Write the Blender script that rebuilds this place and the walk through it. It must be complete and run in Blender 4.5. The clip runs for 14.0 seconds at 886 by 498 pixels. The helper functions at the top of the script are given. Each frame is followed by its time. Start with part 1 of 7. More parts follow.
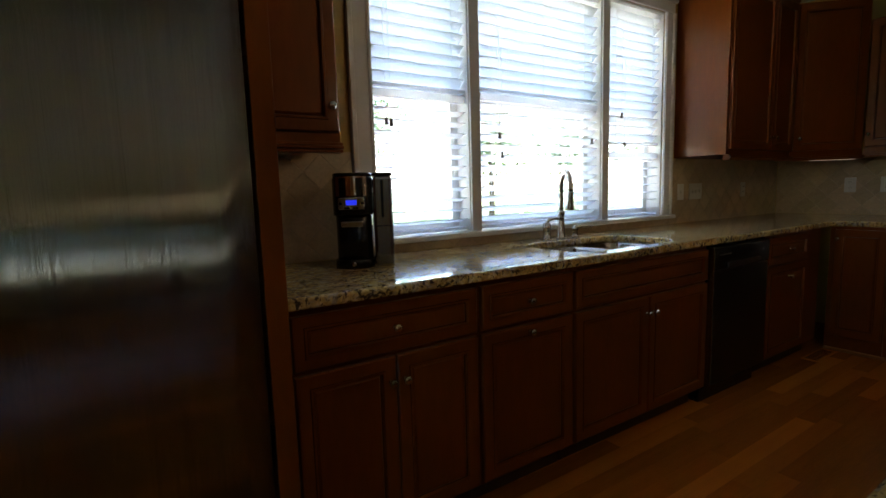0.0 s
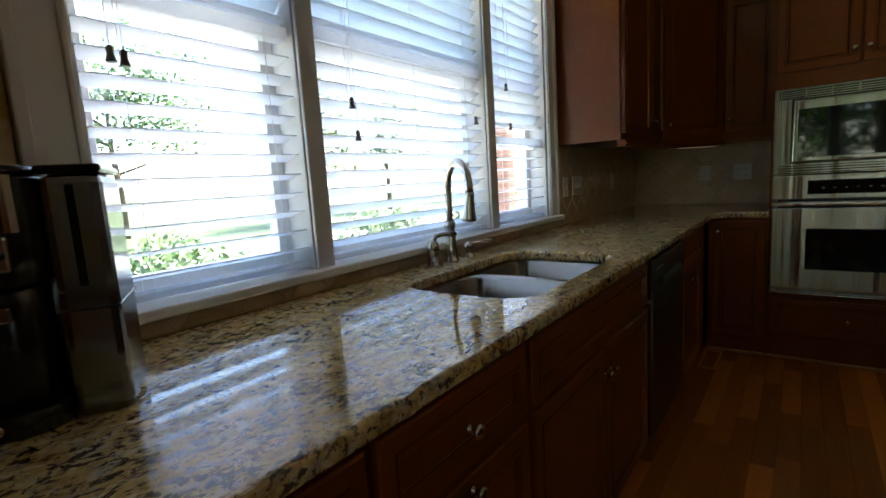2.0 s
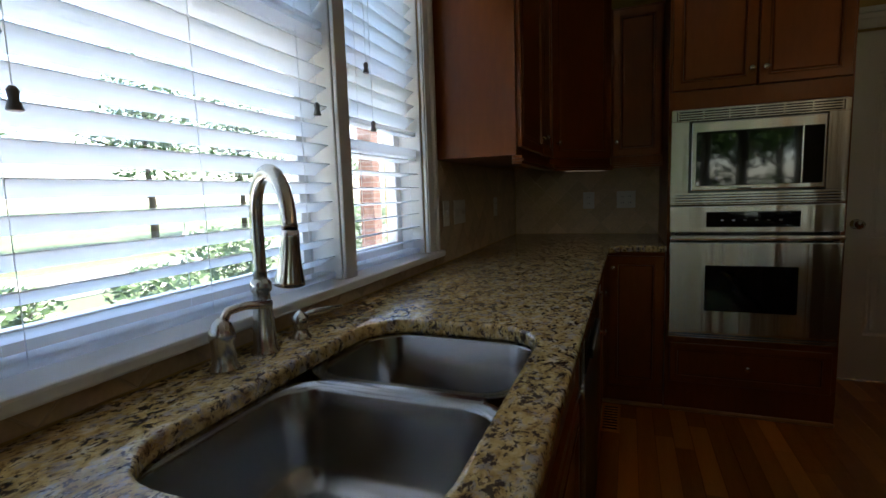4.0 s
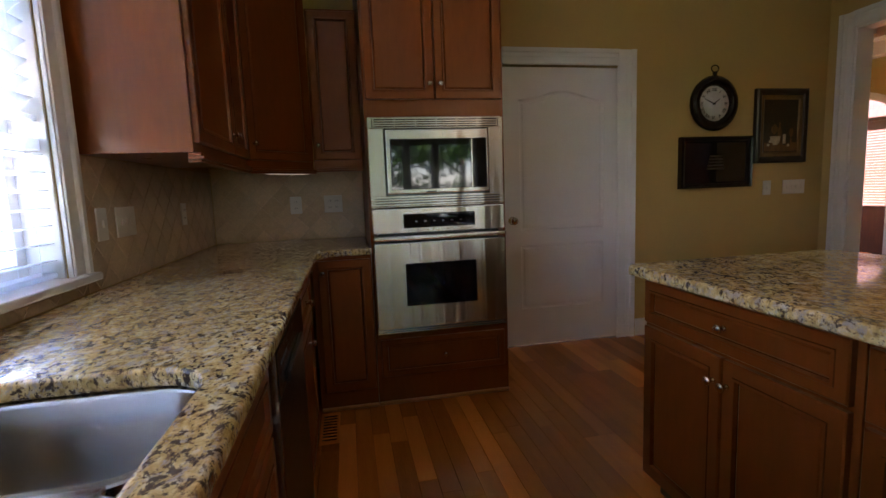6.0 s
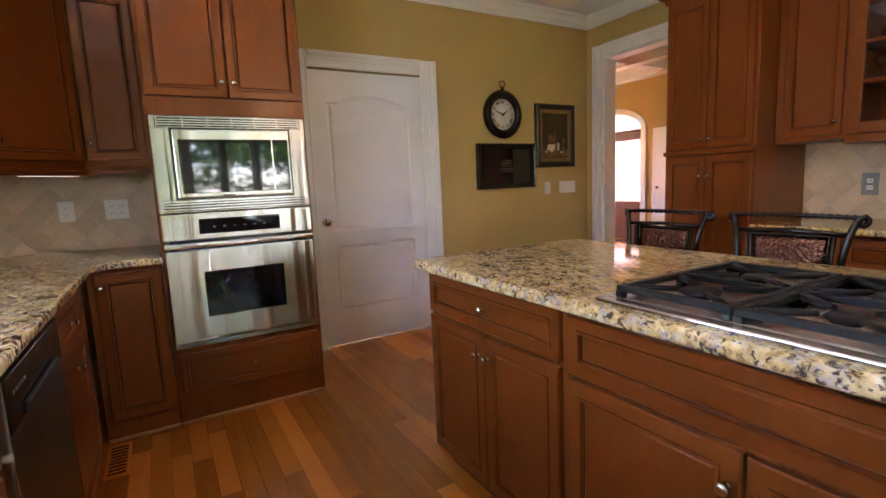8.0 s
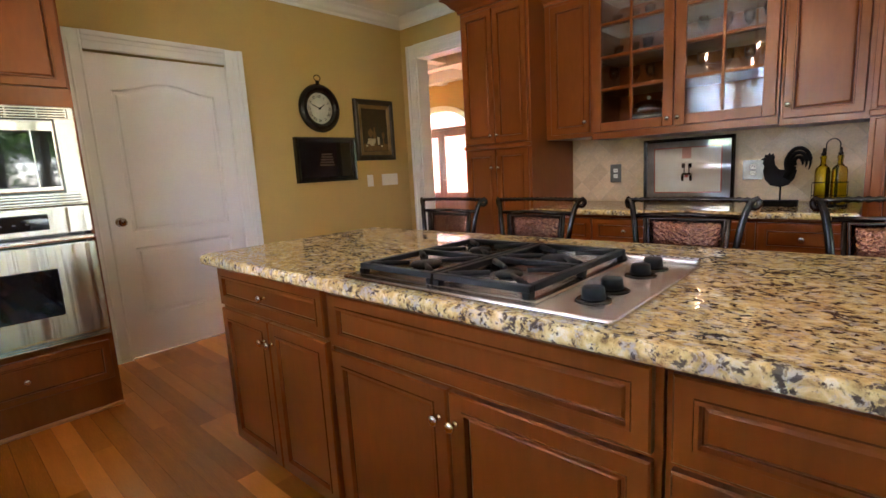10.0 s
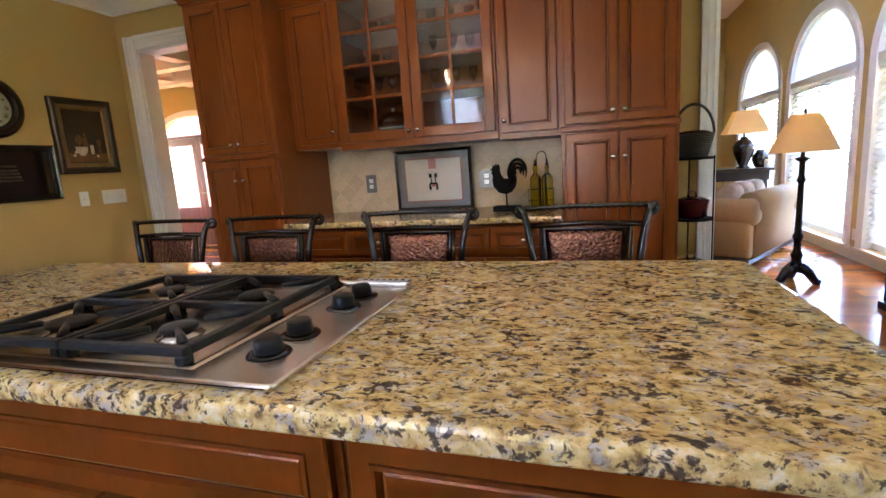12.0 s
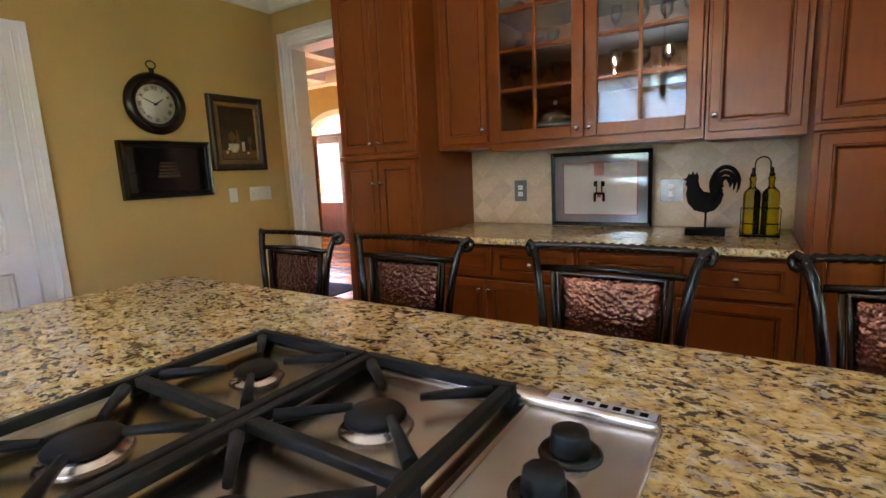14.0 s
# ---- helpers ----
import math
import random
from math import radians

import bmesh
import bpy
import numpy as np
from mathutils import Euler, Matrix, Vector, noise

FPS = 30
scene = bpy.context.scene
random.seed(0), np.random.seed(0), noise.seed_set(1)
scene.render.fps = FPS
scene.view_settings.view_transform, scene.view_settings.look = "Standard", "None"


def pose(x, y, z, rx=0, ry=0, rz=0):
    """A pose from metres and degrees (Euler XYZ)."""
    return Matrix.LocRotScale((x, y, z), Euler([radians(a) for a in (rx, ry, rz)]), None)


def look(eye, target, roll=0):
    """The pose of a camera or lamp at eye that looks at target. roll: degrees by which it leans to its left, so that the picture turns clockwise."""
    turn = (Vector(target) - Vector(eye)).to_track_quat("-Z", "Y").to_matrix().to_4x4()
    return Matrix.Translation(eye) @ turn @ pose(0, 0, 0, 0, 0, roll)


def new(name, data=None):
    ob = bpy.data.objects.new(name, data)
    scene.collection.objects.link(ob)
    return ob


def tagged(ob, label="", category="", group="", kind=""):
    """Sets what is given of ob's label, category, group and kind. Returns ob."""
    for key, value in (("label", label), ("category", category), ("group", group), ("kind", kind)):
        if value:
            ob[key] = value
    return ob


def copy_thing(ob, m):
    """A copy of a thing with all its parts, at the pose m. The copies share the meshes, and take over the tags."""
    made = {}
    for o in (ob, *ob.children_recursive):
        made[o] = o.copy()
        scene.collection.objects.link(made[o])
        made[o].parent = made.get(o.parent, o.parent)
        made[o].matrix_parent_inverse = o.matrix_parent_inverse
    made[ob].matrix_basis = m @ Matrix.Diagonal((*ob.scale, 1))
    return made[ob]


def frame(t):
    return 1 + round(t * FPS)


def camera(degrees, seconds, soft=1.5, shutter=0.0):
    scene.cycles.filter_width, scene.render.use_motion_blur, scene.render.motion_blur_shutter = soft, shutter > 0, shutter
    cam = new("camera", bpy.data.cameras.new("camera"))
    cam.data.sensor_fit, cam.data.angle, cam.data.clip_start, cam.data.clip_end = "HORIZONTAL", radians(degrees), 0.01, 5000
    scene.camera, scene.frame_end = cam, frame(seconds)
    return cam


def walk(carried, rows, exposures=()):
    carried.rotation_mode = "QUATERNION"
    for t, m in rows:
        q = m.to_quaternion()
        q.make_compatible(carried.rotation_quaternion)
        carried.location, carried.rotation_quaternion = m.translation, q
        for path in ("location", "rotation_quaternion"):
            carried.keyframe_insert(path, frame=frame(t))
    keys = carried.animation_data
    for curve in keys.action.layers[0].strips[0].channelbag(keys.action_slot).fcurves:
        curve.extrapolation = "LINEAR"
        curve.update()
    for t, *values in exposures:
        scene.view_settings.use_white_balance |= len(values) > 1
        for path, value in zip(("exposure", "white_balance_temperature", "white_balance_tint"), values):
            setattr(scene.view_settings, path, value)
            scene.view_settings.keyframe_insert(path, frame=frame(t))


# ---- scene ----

cam = camera(85.2, 14.0)
PATH = [
    (0, (1.854, 1.055, 1.195), (2.928, 2.726, 0.956), -1.7),
    (0.5, (1.952, 1.294, 1.189), (3.148, 2.875, 0.919), -1.0),
    (1, (2.135, 1.52, 1.213), (3.384, 3.063, 0.972), -1.8),
    (1.5, (2.293, 1.705, 1.205), (3.69, 3.11, 0.928), -0.6),
    (2, (2.426, 1.914, 1.217), (4.007, 3.107, 0.938), -3.6),
    (2.2, (2.475, 1.968, 1.216), (4.108, 3.08, 0.911), -2.6),
    (4.3, (3.186, 2.281, 1.228), (5.082, 2.876, 1.001), -1.8),
    (4.5, (3.223, 2.281, 1.227), (5.149, 2.766, 0.989), -1.4),
    (5, (3.262, 2.257, 1.222), (5.241, 2.407, 0.978), -1.7),
    (5.5, (3.275, 2.212, 1.215), (5.254, 2.065, 0.967), -1.5),
    (6, (3.266, 2.194, 1.213), (5.214, 1.815, 0.97), -2.2),
    (6.5, (3.244, 2.169, 1.214), (5.14, 1.579, 0.976), -3.1),
    (7, (3.228, 2.145, 1.216), (5.082, 1.432, 0.98), -2.8),
    (7.5, (3.197, 2.107, 1.216), (5.005, 1.284, 0.982), -2.1),
    (8, (3.12, 2.062, 1.22), (4.833, 1.067, 0.949), -2.5),
    (8.2, (3.094, 2.047, 1.219), (4.777, 1.015, 0.904), -4.5),
    (10.3, (2.798, 1.922, 1.199), (4.066, 0.408, 0.885), -2.9),
    (10.5, (2.775, 1.912, 1.2), (3.994, 0.357, 0.89), -3.1),
    (11, (2.733, 1.868, 1.198), (3.781, 0.196, 0.873), -3.7),
    (11.5, (2.717, 1.801, 1.197), (3.529, 0.004, 0.863), -4.2),
    (12, (2.74, 1.679, 1.212), (3.341, -0.197, 0.866), -3.9),
    (12.5, (2.804, 1.547, 1.227), (3.31, -0.362, 0.915), -4.0),
    (13, (2.875, 1.454, 1.229), (3.477, -0.424, 0.895), -3.9),
    (13.5, (2.982, 1.323, 1.233), (3.78, -0.483, 0.911), -3.6),
    (14, (3.088, 1.218, 1.254), (4.161, -0.439, 0.932), -2.6),
]
EXPOSURE = [(0, 3.7, 6600, 12), (1.5, 3.4, 6500, 11), (2.2, 3.2, 6400, 11), (4.3, 2.85, 6400, 13), (5, 2.9, 6350, 15), (5.5, 3.5, 6200, 20), (6, 4.4, 6100, 26), (6.5, 5.2, 6050, 34), (7, 5.7, 6050, 32), (8.2, 5.8, 6000, 30), (10.3, 6.0, 6150, 25), (12, 5.95, 6050, 24), (14, 5.9, 5800, 20)]
walk(cam, [(t, look(eye, target, roll)) for t, eye, target, roll in PATH], EXPOSURE)

# ---- light ----
world = bpy.data.worlds.new("sky")
scene.world = world
world.use_nodes = True
wn = world.node_tree
sky = wn.nodes.new("ShaderNodeTexSky")
sky.sky_type = "NISHITA"
sky.sun_disc = False
sky.sun_elevation = radians(58)
sky.sun_rotation = radians(100)
wn.links.new(sky.outputs[0], wn.nodes["Background"].inputs[0])
wn.nodes["Background"].inputs[1].default_value = 0.15
sun = new("sun", bpy.data.lights.new("sun", "SUN"))
sun.data.energy, sun.data.angle, sun.data.color = 5.0, radians(0.5), (1.0, 0.95, 0.88)
sun.matrix_world = look((8, -1, 12), (0, 0, 0))


# ---- materials ----
def mat(name, color, rough=0.5, metal=0.0, vary=0.12, scale=6.0, fine=60.0, bump=0.02, stretch=(1, 1, 1), coat=0.0, random_value=0.0, spec=0.5, depth=0.001, skew=1.0):
    """A material with a broad and a fine variation of its colour, a fine relief and uneven gloss."""
    m = bpy.data.materials.new(name)
    m.use_nodes = True
    nt = m.node_tree
    b = nt.nodes["Principled BSDF"]
    tc = nt.nodes.new("ShaderNodeTexCoord")
    mp = nt.nodes.new("ShaderNodeMapping")
    mp.inputs["Scale"].default_value = stretch
    nt.links.new(tc.outputs["Object"], mp.inputs[0])
    n1 = nt.nodes.new("ShaderNodeTexNoise")
    n1.inputs["Scale"].default_value, n1.inputs["Detail"].default_value = scale, 5
    n2 = nt.nodes.new("ShaderNodeTexNoise")
    n2.inputs["Scale"].default_value, n2.inputs["Detail"].default_value = fine, 4
    for n in (n1, n2):
        nt.links.new(mp.outputs[0], n.inputs["Vector"])
    add = nt.nodes.new("ShaderNodeMath")
    add.operation = "ADD"
    nt.links.new(n1.outputs[0], add.inputs[0])
    nt.links.new(n2.outputs[0], add.inputs[1])
    last = add.outputs[0]
    if random_value:
        oi = nt.nodes.new("ShaderNodeObjectInfo")
        ma = nt.nodes.new("ShaderNodeMath")
        ma.operation = "MULTIPLY_ADD"
        ma.inputs[1].default_value = random_value
        pw = nt.nodes.new("ShaderNodeMath")
        pw.operation = "POWER"
        pw.inputs[1].default_value = skew
        nt.links.new(oi.outputs["Random"], pw.inputs[0])
        nt.links.new(pw.outputs[0], ma.inputs[0])
        nt.links.new(last, ma.inputs[2])
        last = ma.outputs[0]
    ramp = nt.nodes.new("ShaderNodeMapRange")
    ramp.inputs["From Min"].default_value, ramp.inputs["From Max"].default_value = 0.6, 1.4 + random_value
    ramp.inputs["To Min"].default_value, ramp.inputs["To Max"].default_value = 1 - vary, 1 + vary
    nt.links.new(last, ramp.inputs["Value"])
    mul = nt.nodes.new("ShaderNodeVectorMath")
    mul.operation = "SCALE"
    mul.inputs[0].default_value = color
    nt.links.new(ramp.outputs[0], mul.inputs["Scale"])
    nt.links.new(mul.outputs[0], b.inputs["Base Color"])
    rr = nt.nodes.new("ShaderNodeMapRange")
    rr.inputs["To Min"].default_value, rr.inputs["To Max"].default_value = max(0.02, rough * 0.8), min(1, rough * 1.2)
    nt.links.new(n1.outputs[0], rr.inputs["Value"])
    nt.links.new(rr.outputs[0], b.inputs["Roughness"])
    b.inputs["Metallic"].default_value = metal
    b.inputs["Coat Weight"].default_value = coat
    b.inputs["Coat Roughness"].default_value = 0.15
    b.inputs["Specular IOR Level"].default_value = spec
    if bump:
        bp = nt.nodes.new("ShaderNodeBump")
        bp.inputs["Strength"].default_value, bp.inputs["Distance"].default_value = bump * 10, depth
        nt.links.new(n2.outputs[0], bp.inputs["Height"])
        nt.links.new(bp.outputs[0], b.inputs["Normal"])
    return m


def granite_mat():
    m = bpy.data.materials.new("granite")
    m.use_nodes = True
    nt = m.node_tree
    b = nt.nodes["Principled BSDF"]
    tc = nt.nodes.new("ShaderNodeTexCoord")
    mp = nt.nodes.new("ShaderNodeMapping")
    mp.inputs["Rotation"].default_value = (0, 0, 0.7)
    mp.inputs["Scale"].default_value = (1.0, 1.35, 1.0)
    nt.links.new(tc.outputs["Object"], mp.inputs[0])
    warp = nt.nodes.new("ShaderNodeTexNoise")
    warp.inputs["Scale"].default_value = 18
    nt.links.new(mp.outputs[0], warp.inputs["Vector"])
    mixv = nt.nodes.new("ShaderNodeVectorMath")
    mixv.operation = "MULTIPLY_ADD"
    mixv.inputs[1].default_value = (0.035, 0.035, 0.035)
    nt.links.new(warp.outputs["Color"], mixv.inputs[0])
    nt.links.new(mp.outputs[0], mixv.inputs[2])

    def noise_at(scale, detail, rough):
        n = nt.nodes.new("ShaderNodeTexNoise")
        n.inputs["Scale"].default_value, n.inputs["Detail"].default_value, n.inputs["Roughness"].default_value = scale, detail, rough
        nt.links.new(mixv.outputs[0], n.inputs["Vector"])
        return n.outputs[0]

    def ramp(src, stops):
        r = nt.nodes.new("ShaderNodeValToRGB")
        while len(r.color_ramp.elements) < len(stops):
            r.color_ramp.elements.new(0.5)
        for e, (p, c) in zip(r.color_ramp.elements, stops):
            e.position, e.color = p, (*c, 1)
        nt.links.new(src, r.inputs[0])
        return r.outputs[0]

    def blend(f, a, c):
        x = nt.nodes.new("ShaderNodeMix")
        x.data_type = "RGBA"
        nt.links.new(f, x.inputs["Factor"])
        nt.links.new(a, x.inputs["A"])
        nt.links.new(c, x.inputs["B"])
        return x.outputs["Result"]

    base = ramp(noise_at(36, 4, 0.6), [(0.3, (0.17, 0.10, 0.04)), (0.42, (0.53, 0.355, 0.125)), (0.55, (0.71, 0.525, 0.225)), (0.68, (0.77, 0.68, 0.48))])
    dark = ramp(noise_at(24, 5, 0.65), [(0.0, (0.022, 0.016, 0.016)), (1.0, (0.075, 0.052, 0.048))])
    clump = nt.nodes.new("ShaderNodeMath")
    clump.operation = "MULTIPLY_ADD"
    clump.inputs[1].default_value = 0.35
    nt.links.new(noise_at(12, 3, 0.5), clump.inputs[0])
    fine = nt.nodes.new("ShaderNodeMath")
    fine.operation = "SUBTRACT"
    fine.inputs[1].default_value = 0.175
    nt.links.new(noise_at(66, 5, 0.62), fine.inputs[0])
    nt.links.new(fine.outputs[0], clump.inputs[2])
    fdark = ramp(clump.outputs[0], [(0.0, (0, 0, 0)), (0.54, (0, 0, 0)), (0.60, (0.90, 0.90, 0.90)), (1.0, (1, 1, 1))])
    grey = ramp(noise_at(40, 3, 0.5), [(0.0, (0.24, 0.20, 0.18)), (1.0, (0.60, 0.55, 0.50))])
    fgrey = ramp(noise_at(30, 5, 0.7), [(0.0, (0, 0, 0)), (0.52, (0, 0, 0)), (0.62, (0.85, 0.85, 0.85)), (1.0, (1, 1, 1))])
    brown = ramp(noise_at(60, 3, 0.5), [(0.0, (0.10, 0.055, 0.03)), (1.0, (0.22, 0.14, 0.08))])
    fbrown = ramp(noise_at(95, 4, 0.6), [(0.0, (0, 0, 0)), (0.57, (0, 0, 0)), (0.64, (0.8, 0.8, 0.8)), (1.0, (1, 1, 1))])
    col = blend(fdark, blend(fbrown, blend(fgrey, base, grey), brown), dark)
    nt.links.new(col, b.inputs["Base Color"])
    b.inputs["Roughness"].default_value = 0.07
    b.inputs["Specular IOR Level"].default_value = 0.6
    return m


def steel_mat(name, stretch, color=(0.56, 0.55, 0.53), rough=0.24, along=(0, 0, 1), wave=0.0, depth=0.001):
    """Brushed stainless steel: fine streaks along one direction."""
    m = mat(name, color, rough, 1.0, 0.05, 2.0, 1.0, wave, stretch, depth=depth)
    b = m.node_tree.nodes["Principled BSDF"]
    b.inputs["Anisotropic"].default_value = 0.95
    tg = m.node_tree.nodes.new("ShaderNodeCombineXYZ")
    for k in range(3):
        tg.inputs[k].default_value = along[k]
    m.node_tree.links.new(tg.outputs[0], b.inputs["Tangent"])
    return m


def brushed(m, across, depth):
    """Adds fine upright grooves that scatter the gloss sideways."""
    nt = m.node_tree
    tc = nt.nodes.new("ShaderNodeTexCoord")
    mp = nt.nodes.new("ShaderNodeMapping")
    mp.inputs["Scale"].default_value = across
    nt.links.new(tc.outputs["Object"], mp.inputs[0])
    n = nt.nodes.new("ShaderNodeTexNoise")
    n.inputs["Scale"].default_value, n.inputs["Detail"].default_value = 1.0, 1
    nt.links.new(mp.outputs[0], n.inputs["Vector"])
    bp = nt.nodes.new("ShaderNodeBump")
    bp.inputs["Strength"].default_value, bp.inputs["Distance"].default_value = 1.0, depth
    nt.links.new(n.outputs[0], bp.inputs["Height"])
    nt.links.new(bp.outputs[0], nt.nodes["Principled BSDF"].inputs["Normal"])
    return m


def blind_mat(name="blind_white", through_part=0.62):
    """White slat or shade that lets a share of the daylight through."""
    m = bpy.data.materials.new(name)
    m.use_nodes = True
    nt = m.node_tree
    b = nt.nodes["Principled BSDF"]
    n = nt.nodes.new("ShaderNodeTexNoise")
    n.inputs["Scale"].default_value = 9
    r = nt.nodes.new("ShaderNodeMapRange")
    r.inputs["To Min"].default_value, r.inputs["To Max"].default_value = 0.86, 0.92
    nt.links.new(n.outputs[0], r.inputs["Value"])
    nt.links.new(r.outputs[0], b.inputs["Base Color"])
    b.inputs["Roughness"].default_value = 0.4
    tr = nt.nodes.new("ShaderNodeBsdfTranslucent")
    tr.inputs[0].default_value = (0.92, 0.94, 0.96, 1)
    mx = nt.nodes.new("ShaderNodeMixShader")
    mx.inputs[0].default_value = through_part
    nt.links.new(b.outputs[0], mx.inputs[1])
    nt.links.new(tr.outputs[0], mx.inputs[2])
    nt.links.new(mx.outputs[0], nt.nodes["Material Output"].inputs[0])
    return m


def glass_mat(name, color=(1, 1, 1), rough=0.0):
    m = bpy.data.materials.new(name)
    m.use_nodes = True
    b = m.node_tree.nodes["Principled BSDF"]
    b.inputs["Base Color"].default_value = (*color, 1)
    b.inputs["Roughness"].default_value = rough
    b.inputs["Transmission Weight"].default_value = 1
    b.inputs["IOR"].default_value = 1.45
    return m


def thin_glass_mat(name, edge, face=0.04):
    """Clear thin glass: see-through, with a mirror gloss that grows towards the edges."""
    m = bpy.data.materials.new(name)
    m.use_nodes = True
    nt = m.node_tree
    tr = nt.nodes.new("ShaderNodeBsdfTransparent")
    tr.inputs[0].default_value = (0.97, 0.98, 0.98, 1)
    gl = nt.nodes.new("ShaderNodeBsdfGlossy")
    gl.inputs["Roughness"].default_value = 0.02
    lw = nt.nodes.new("ShaderNodeLayerWeight")
    lw.inputs[0].default_value = edge
    mx = nt.nodes.new("ShaderNodeMixShader")
    mr = nt.nodes.new("ShaderNodeMapRange")
    mr.inputs["To Min"].default_value = face
    nt.links.new(lw.outputs["Facing"], mr.inputs["Value"])
    nt.links.new(mr.outputs[0], mx.inputs[0])
    nt.links.new(tr.outputs[0], mx.inputs[1])
    nt.links.new(gl.outputs[0], mx.inputs[2])
    nt.links.new(mx.outputs[0], nt.nodes["Material Output"].inputs[0])
    return m


def glow_mat(name, color, strength):
    m = bpy.data.materials.new(name)
    m.use_nodes = True
    b = m.node_tree.nodes["Principled BSDF"]
    b.inputs["Base Color"].default_value = (*color, 1)
    b.inputs["Emission Color"].default_value = (*color, 1)
    b.inputs["Emission Strength"].default_value = strength
    return m


CHERRY = mat("cherry_wood", (0.178, 0.0425, 0.0052), 0.3, 0, 0.14, 1.6, 14, 0.002, (4, 4, 0.8), spec=0.45, coat=0.1)
CHERRY.node_tree.nodes["Principled BSDF"].inputs["Specular Tint"].default_value = (1.0, 0.68, 0.50, 1)
GLAZE = mat("dark_glaze", (0.088, 0.022, 0.004), 0.5, 0, 0.2, 5, 60, 0.01, spec=0.12)
# Toe kicks are a much darker brown than the cherry fronts.
TOE = mat("toe_kick_brown", (0.06, 0.022, 0.01), 0.5)
# Shoe moulding wood lightened, its highlight put into the colour.
SHOE = mat("lit_shoe_moulding", (0.40, 0.17, 0.05), 0.3, 0, 0.2, 4, 40, 0.01)
GRANITE = granite_mat()
STEEL = steel_mat("brushed_steel", (9.0, 9.0, 0.10), (0.52, 0.50, 0.485), rough=0.2, wave=0.07, depth=0.012)
STEEL_V = steel_mat("brushed_steel_upright", (60, 60, 1.0), (0.30, 0.295, 0.29), 0.17, (1, 0, 0))
STEEL_DOOR = brushed(steel_mat("brushed_refrigerator_steel", (60, 60, 1.0), (0.27, 0.265, 0.26), 0.15, (1, 0, 0)), (3000, 3000, 0.3), 0.0006)
DARK_STEEL = steel_mat("dark_steel", (1.0, 1.0, 60), (0.11, 0.11, 0.115), 0.3)
STEEL_H = steel_mat("brushed_steel_flat", (0.6, 6, 6), (0.62, 0.57, 0.52), 0.23, (0, 1, 0))
NICKEL = mat("satin_nickel", (0.62, 0.59, 0.54), 0.22, 1.0, 0.05, 20, 200, 0)
BLACK = mat("black_plastic", (0.012, 0.012, 0.013), 0.22, 0, 0.2, 20, 200, 0.005)
BLACK_GLASS = mat("black_glass", (0.006, 0.006, 0.008), 0.04, 0, 0.1, 4, 40, 0)
IRON = mat("cast_iron", (0.012, 0.012, 0.013), 0.55, 0, 0.3, 40, 300, 0.05, spec=0.3)
BRONZE = mat("dark_bronze", (0.016, 0.010, 0.0075), 0.2, 0.2, 0.3, 30, 200, 0.006)
WHITE = mat("white_trim_paint", (0.78, 0.76, 0.73), 0.35, 0, 0.03, 3, 80, 0.01)
DOORW = mat("white_door_paint", (0.82, 0.79, 0.775), 0.4, 0, 0.04, 3, 90, 0.015)
CEIL = mat("ceiling_paint", (0.80, 0.79, 0.75), 0.9, 0, 0.03, 2, 150, 0.03)
WALL = mat("ochre_wall_paint", (0.51, 0.338, 0.103), 0.7, 0, 0.07, 1.3, 160, 0.03)
TILE = mat("travertine_tile", (0.55, 0.40, 0.24), 0.42, 0, 0.28, 14, 90, 0.03, random_value=0.6)
GROUT = mat("grout", (0.53, 0.41, 0.27), 0.85, 0, 0.08, 10, 200, 0.04)
PLANK = mat("oak_plank", (0.52, 0.162, 0.020), 0.18, 0, 0.50, 3.0, 30, 0.004, (0.6, 9, 9), coat=0.05, random_value=2.2, spec=0.35, skew=3.0)
PLANK_FAR = PLANK.copy()
oi = next(n for n in PLANK_FAR.node_tree.nodes if n.bl_idname == "ShaderNodeObjectInfo")
gm = PLANK_FAR.node_tree.nodes.new("ShaderNodeNewGeometry")
PLANK_FAR.node_tree.links.new(gm.outputs["Random Per Island"], next(l.to_socket for l in PLANK_FAR.node_tree.links if l.from_node == oi))
SHEER = blind_mat("pleated_arch_shade", 0.30)
BLIND_LIVING = blind_mat("living_room_slat_white", 0.22)
LAMP_W = 0.009
PEWTER_D = mat("dim_grey_print", (0.12, 0.12, 0.12), 0.5)
SUBFLOOR = mat("floor_seam", (0.07, 0.03, 0.012), 0.6)
BLIND = blind_mat()
GLASS = thin_glass_mat("clear_glass", 0.07)
CABINET_GLASS = thin_glass_mat("cabinet_glass", 0.07, 0.055)
PLATE = mat("outlet_plate", (0.72, 0.69, 0.62), 0.35, 0, 0.03, 10, 90, 0)


# ---- mesh helpers ----
def box_bm(bm, x0, x1, y0, y1, z0, z1, bevel=0.0, mi=0):
    vs = [bm.verts.new((x, y, z)) for x in (x0, x1) for y in (y0, y1) for z in (z0, z1)]
    fs = [bm.faces.new([vs[i] for i in q]) for q in ((0, 1, 3, 2), (4, 6, 7, 5), (0, 4, 5, 1), (2, 3, 7, 6), (0, 2, 6, 4), (1, 5, 7, 3))]
    for f in fs:
        f.material_index = mi
    if bevel:
        es = list({e for f in fs for e in f.edges})
        r = bmesh.ops.bevel(bm, geom=es, offset=bevel, segments=2, affect="EDGES", profile=0.5)
        for f in r["faces"]:
            f.material_index = mi
    return vs


def box(x0, x1, y0, y1, z0, z1, bevel=0.0):
    bm = bmesh.new()
    box_bm(bm, x0, x1, y0, y1, z0, z1, bevel)
    return bm


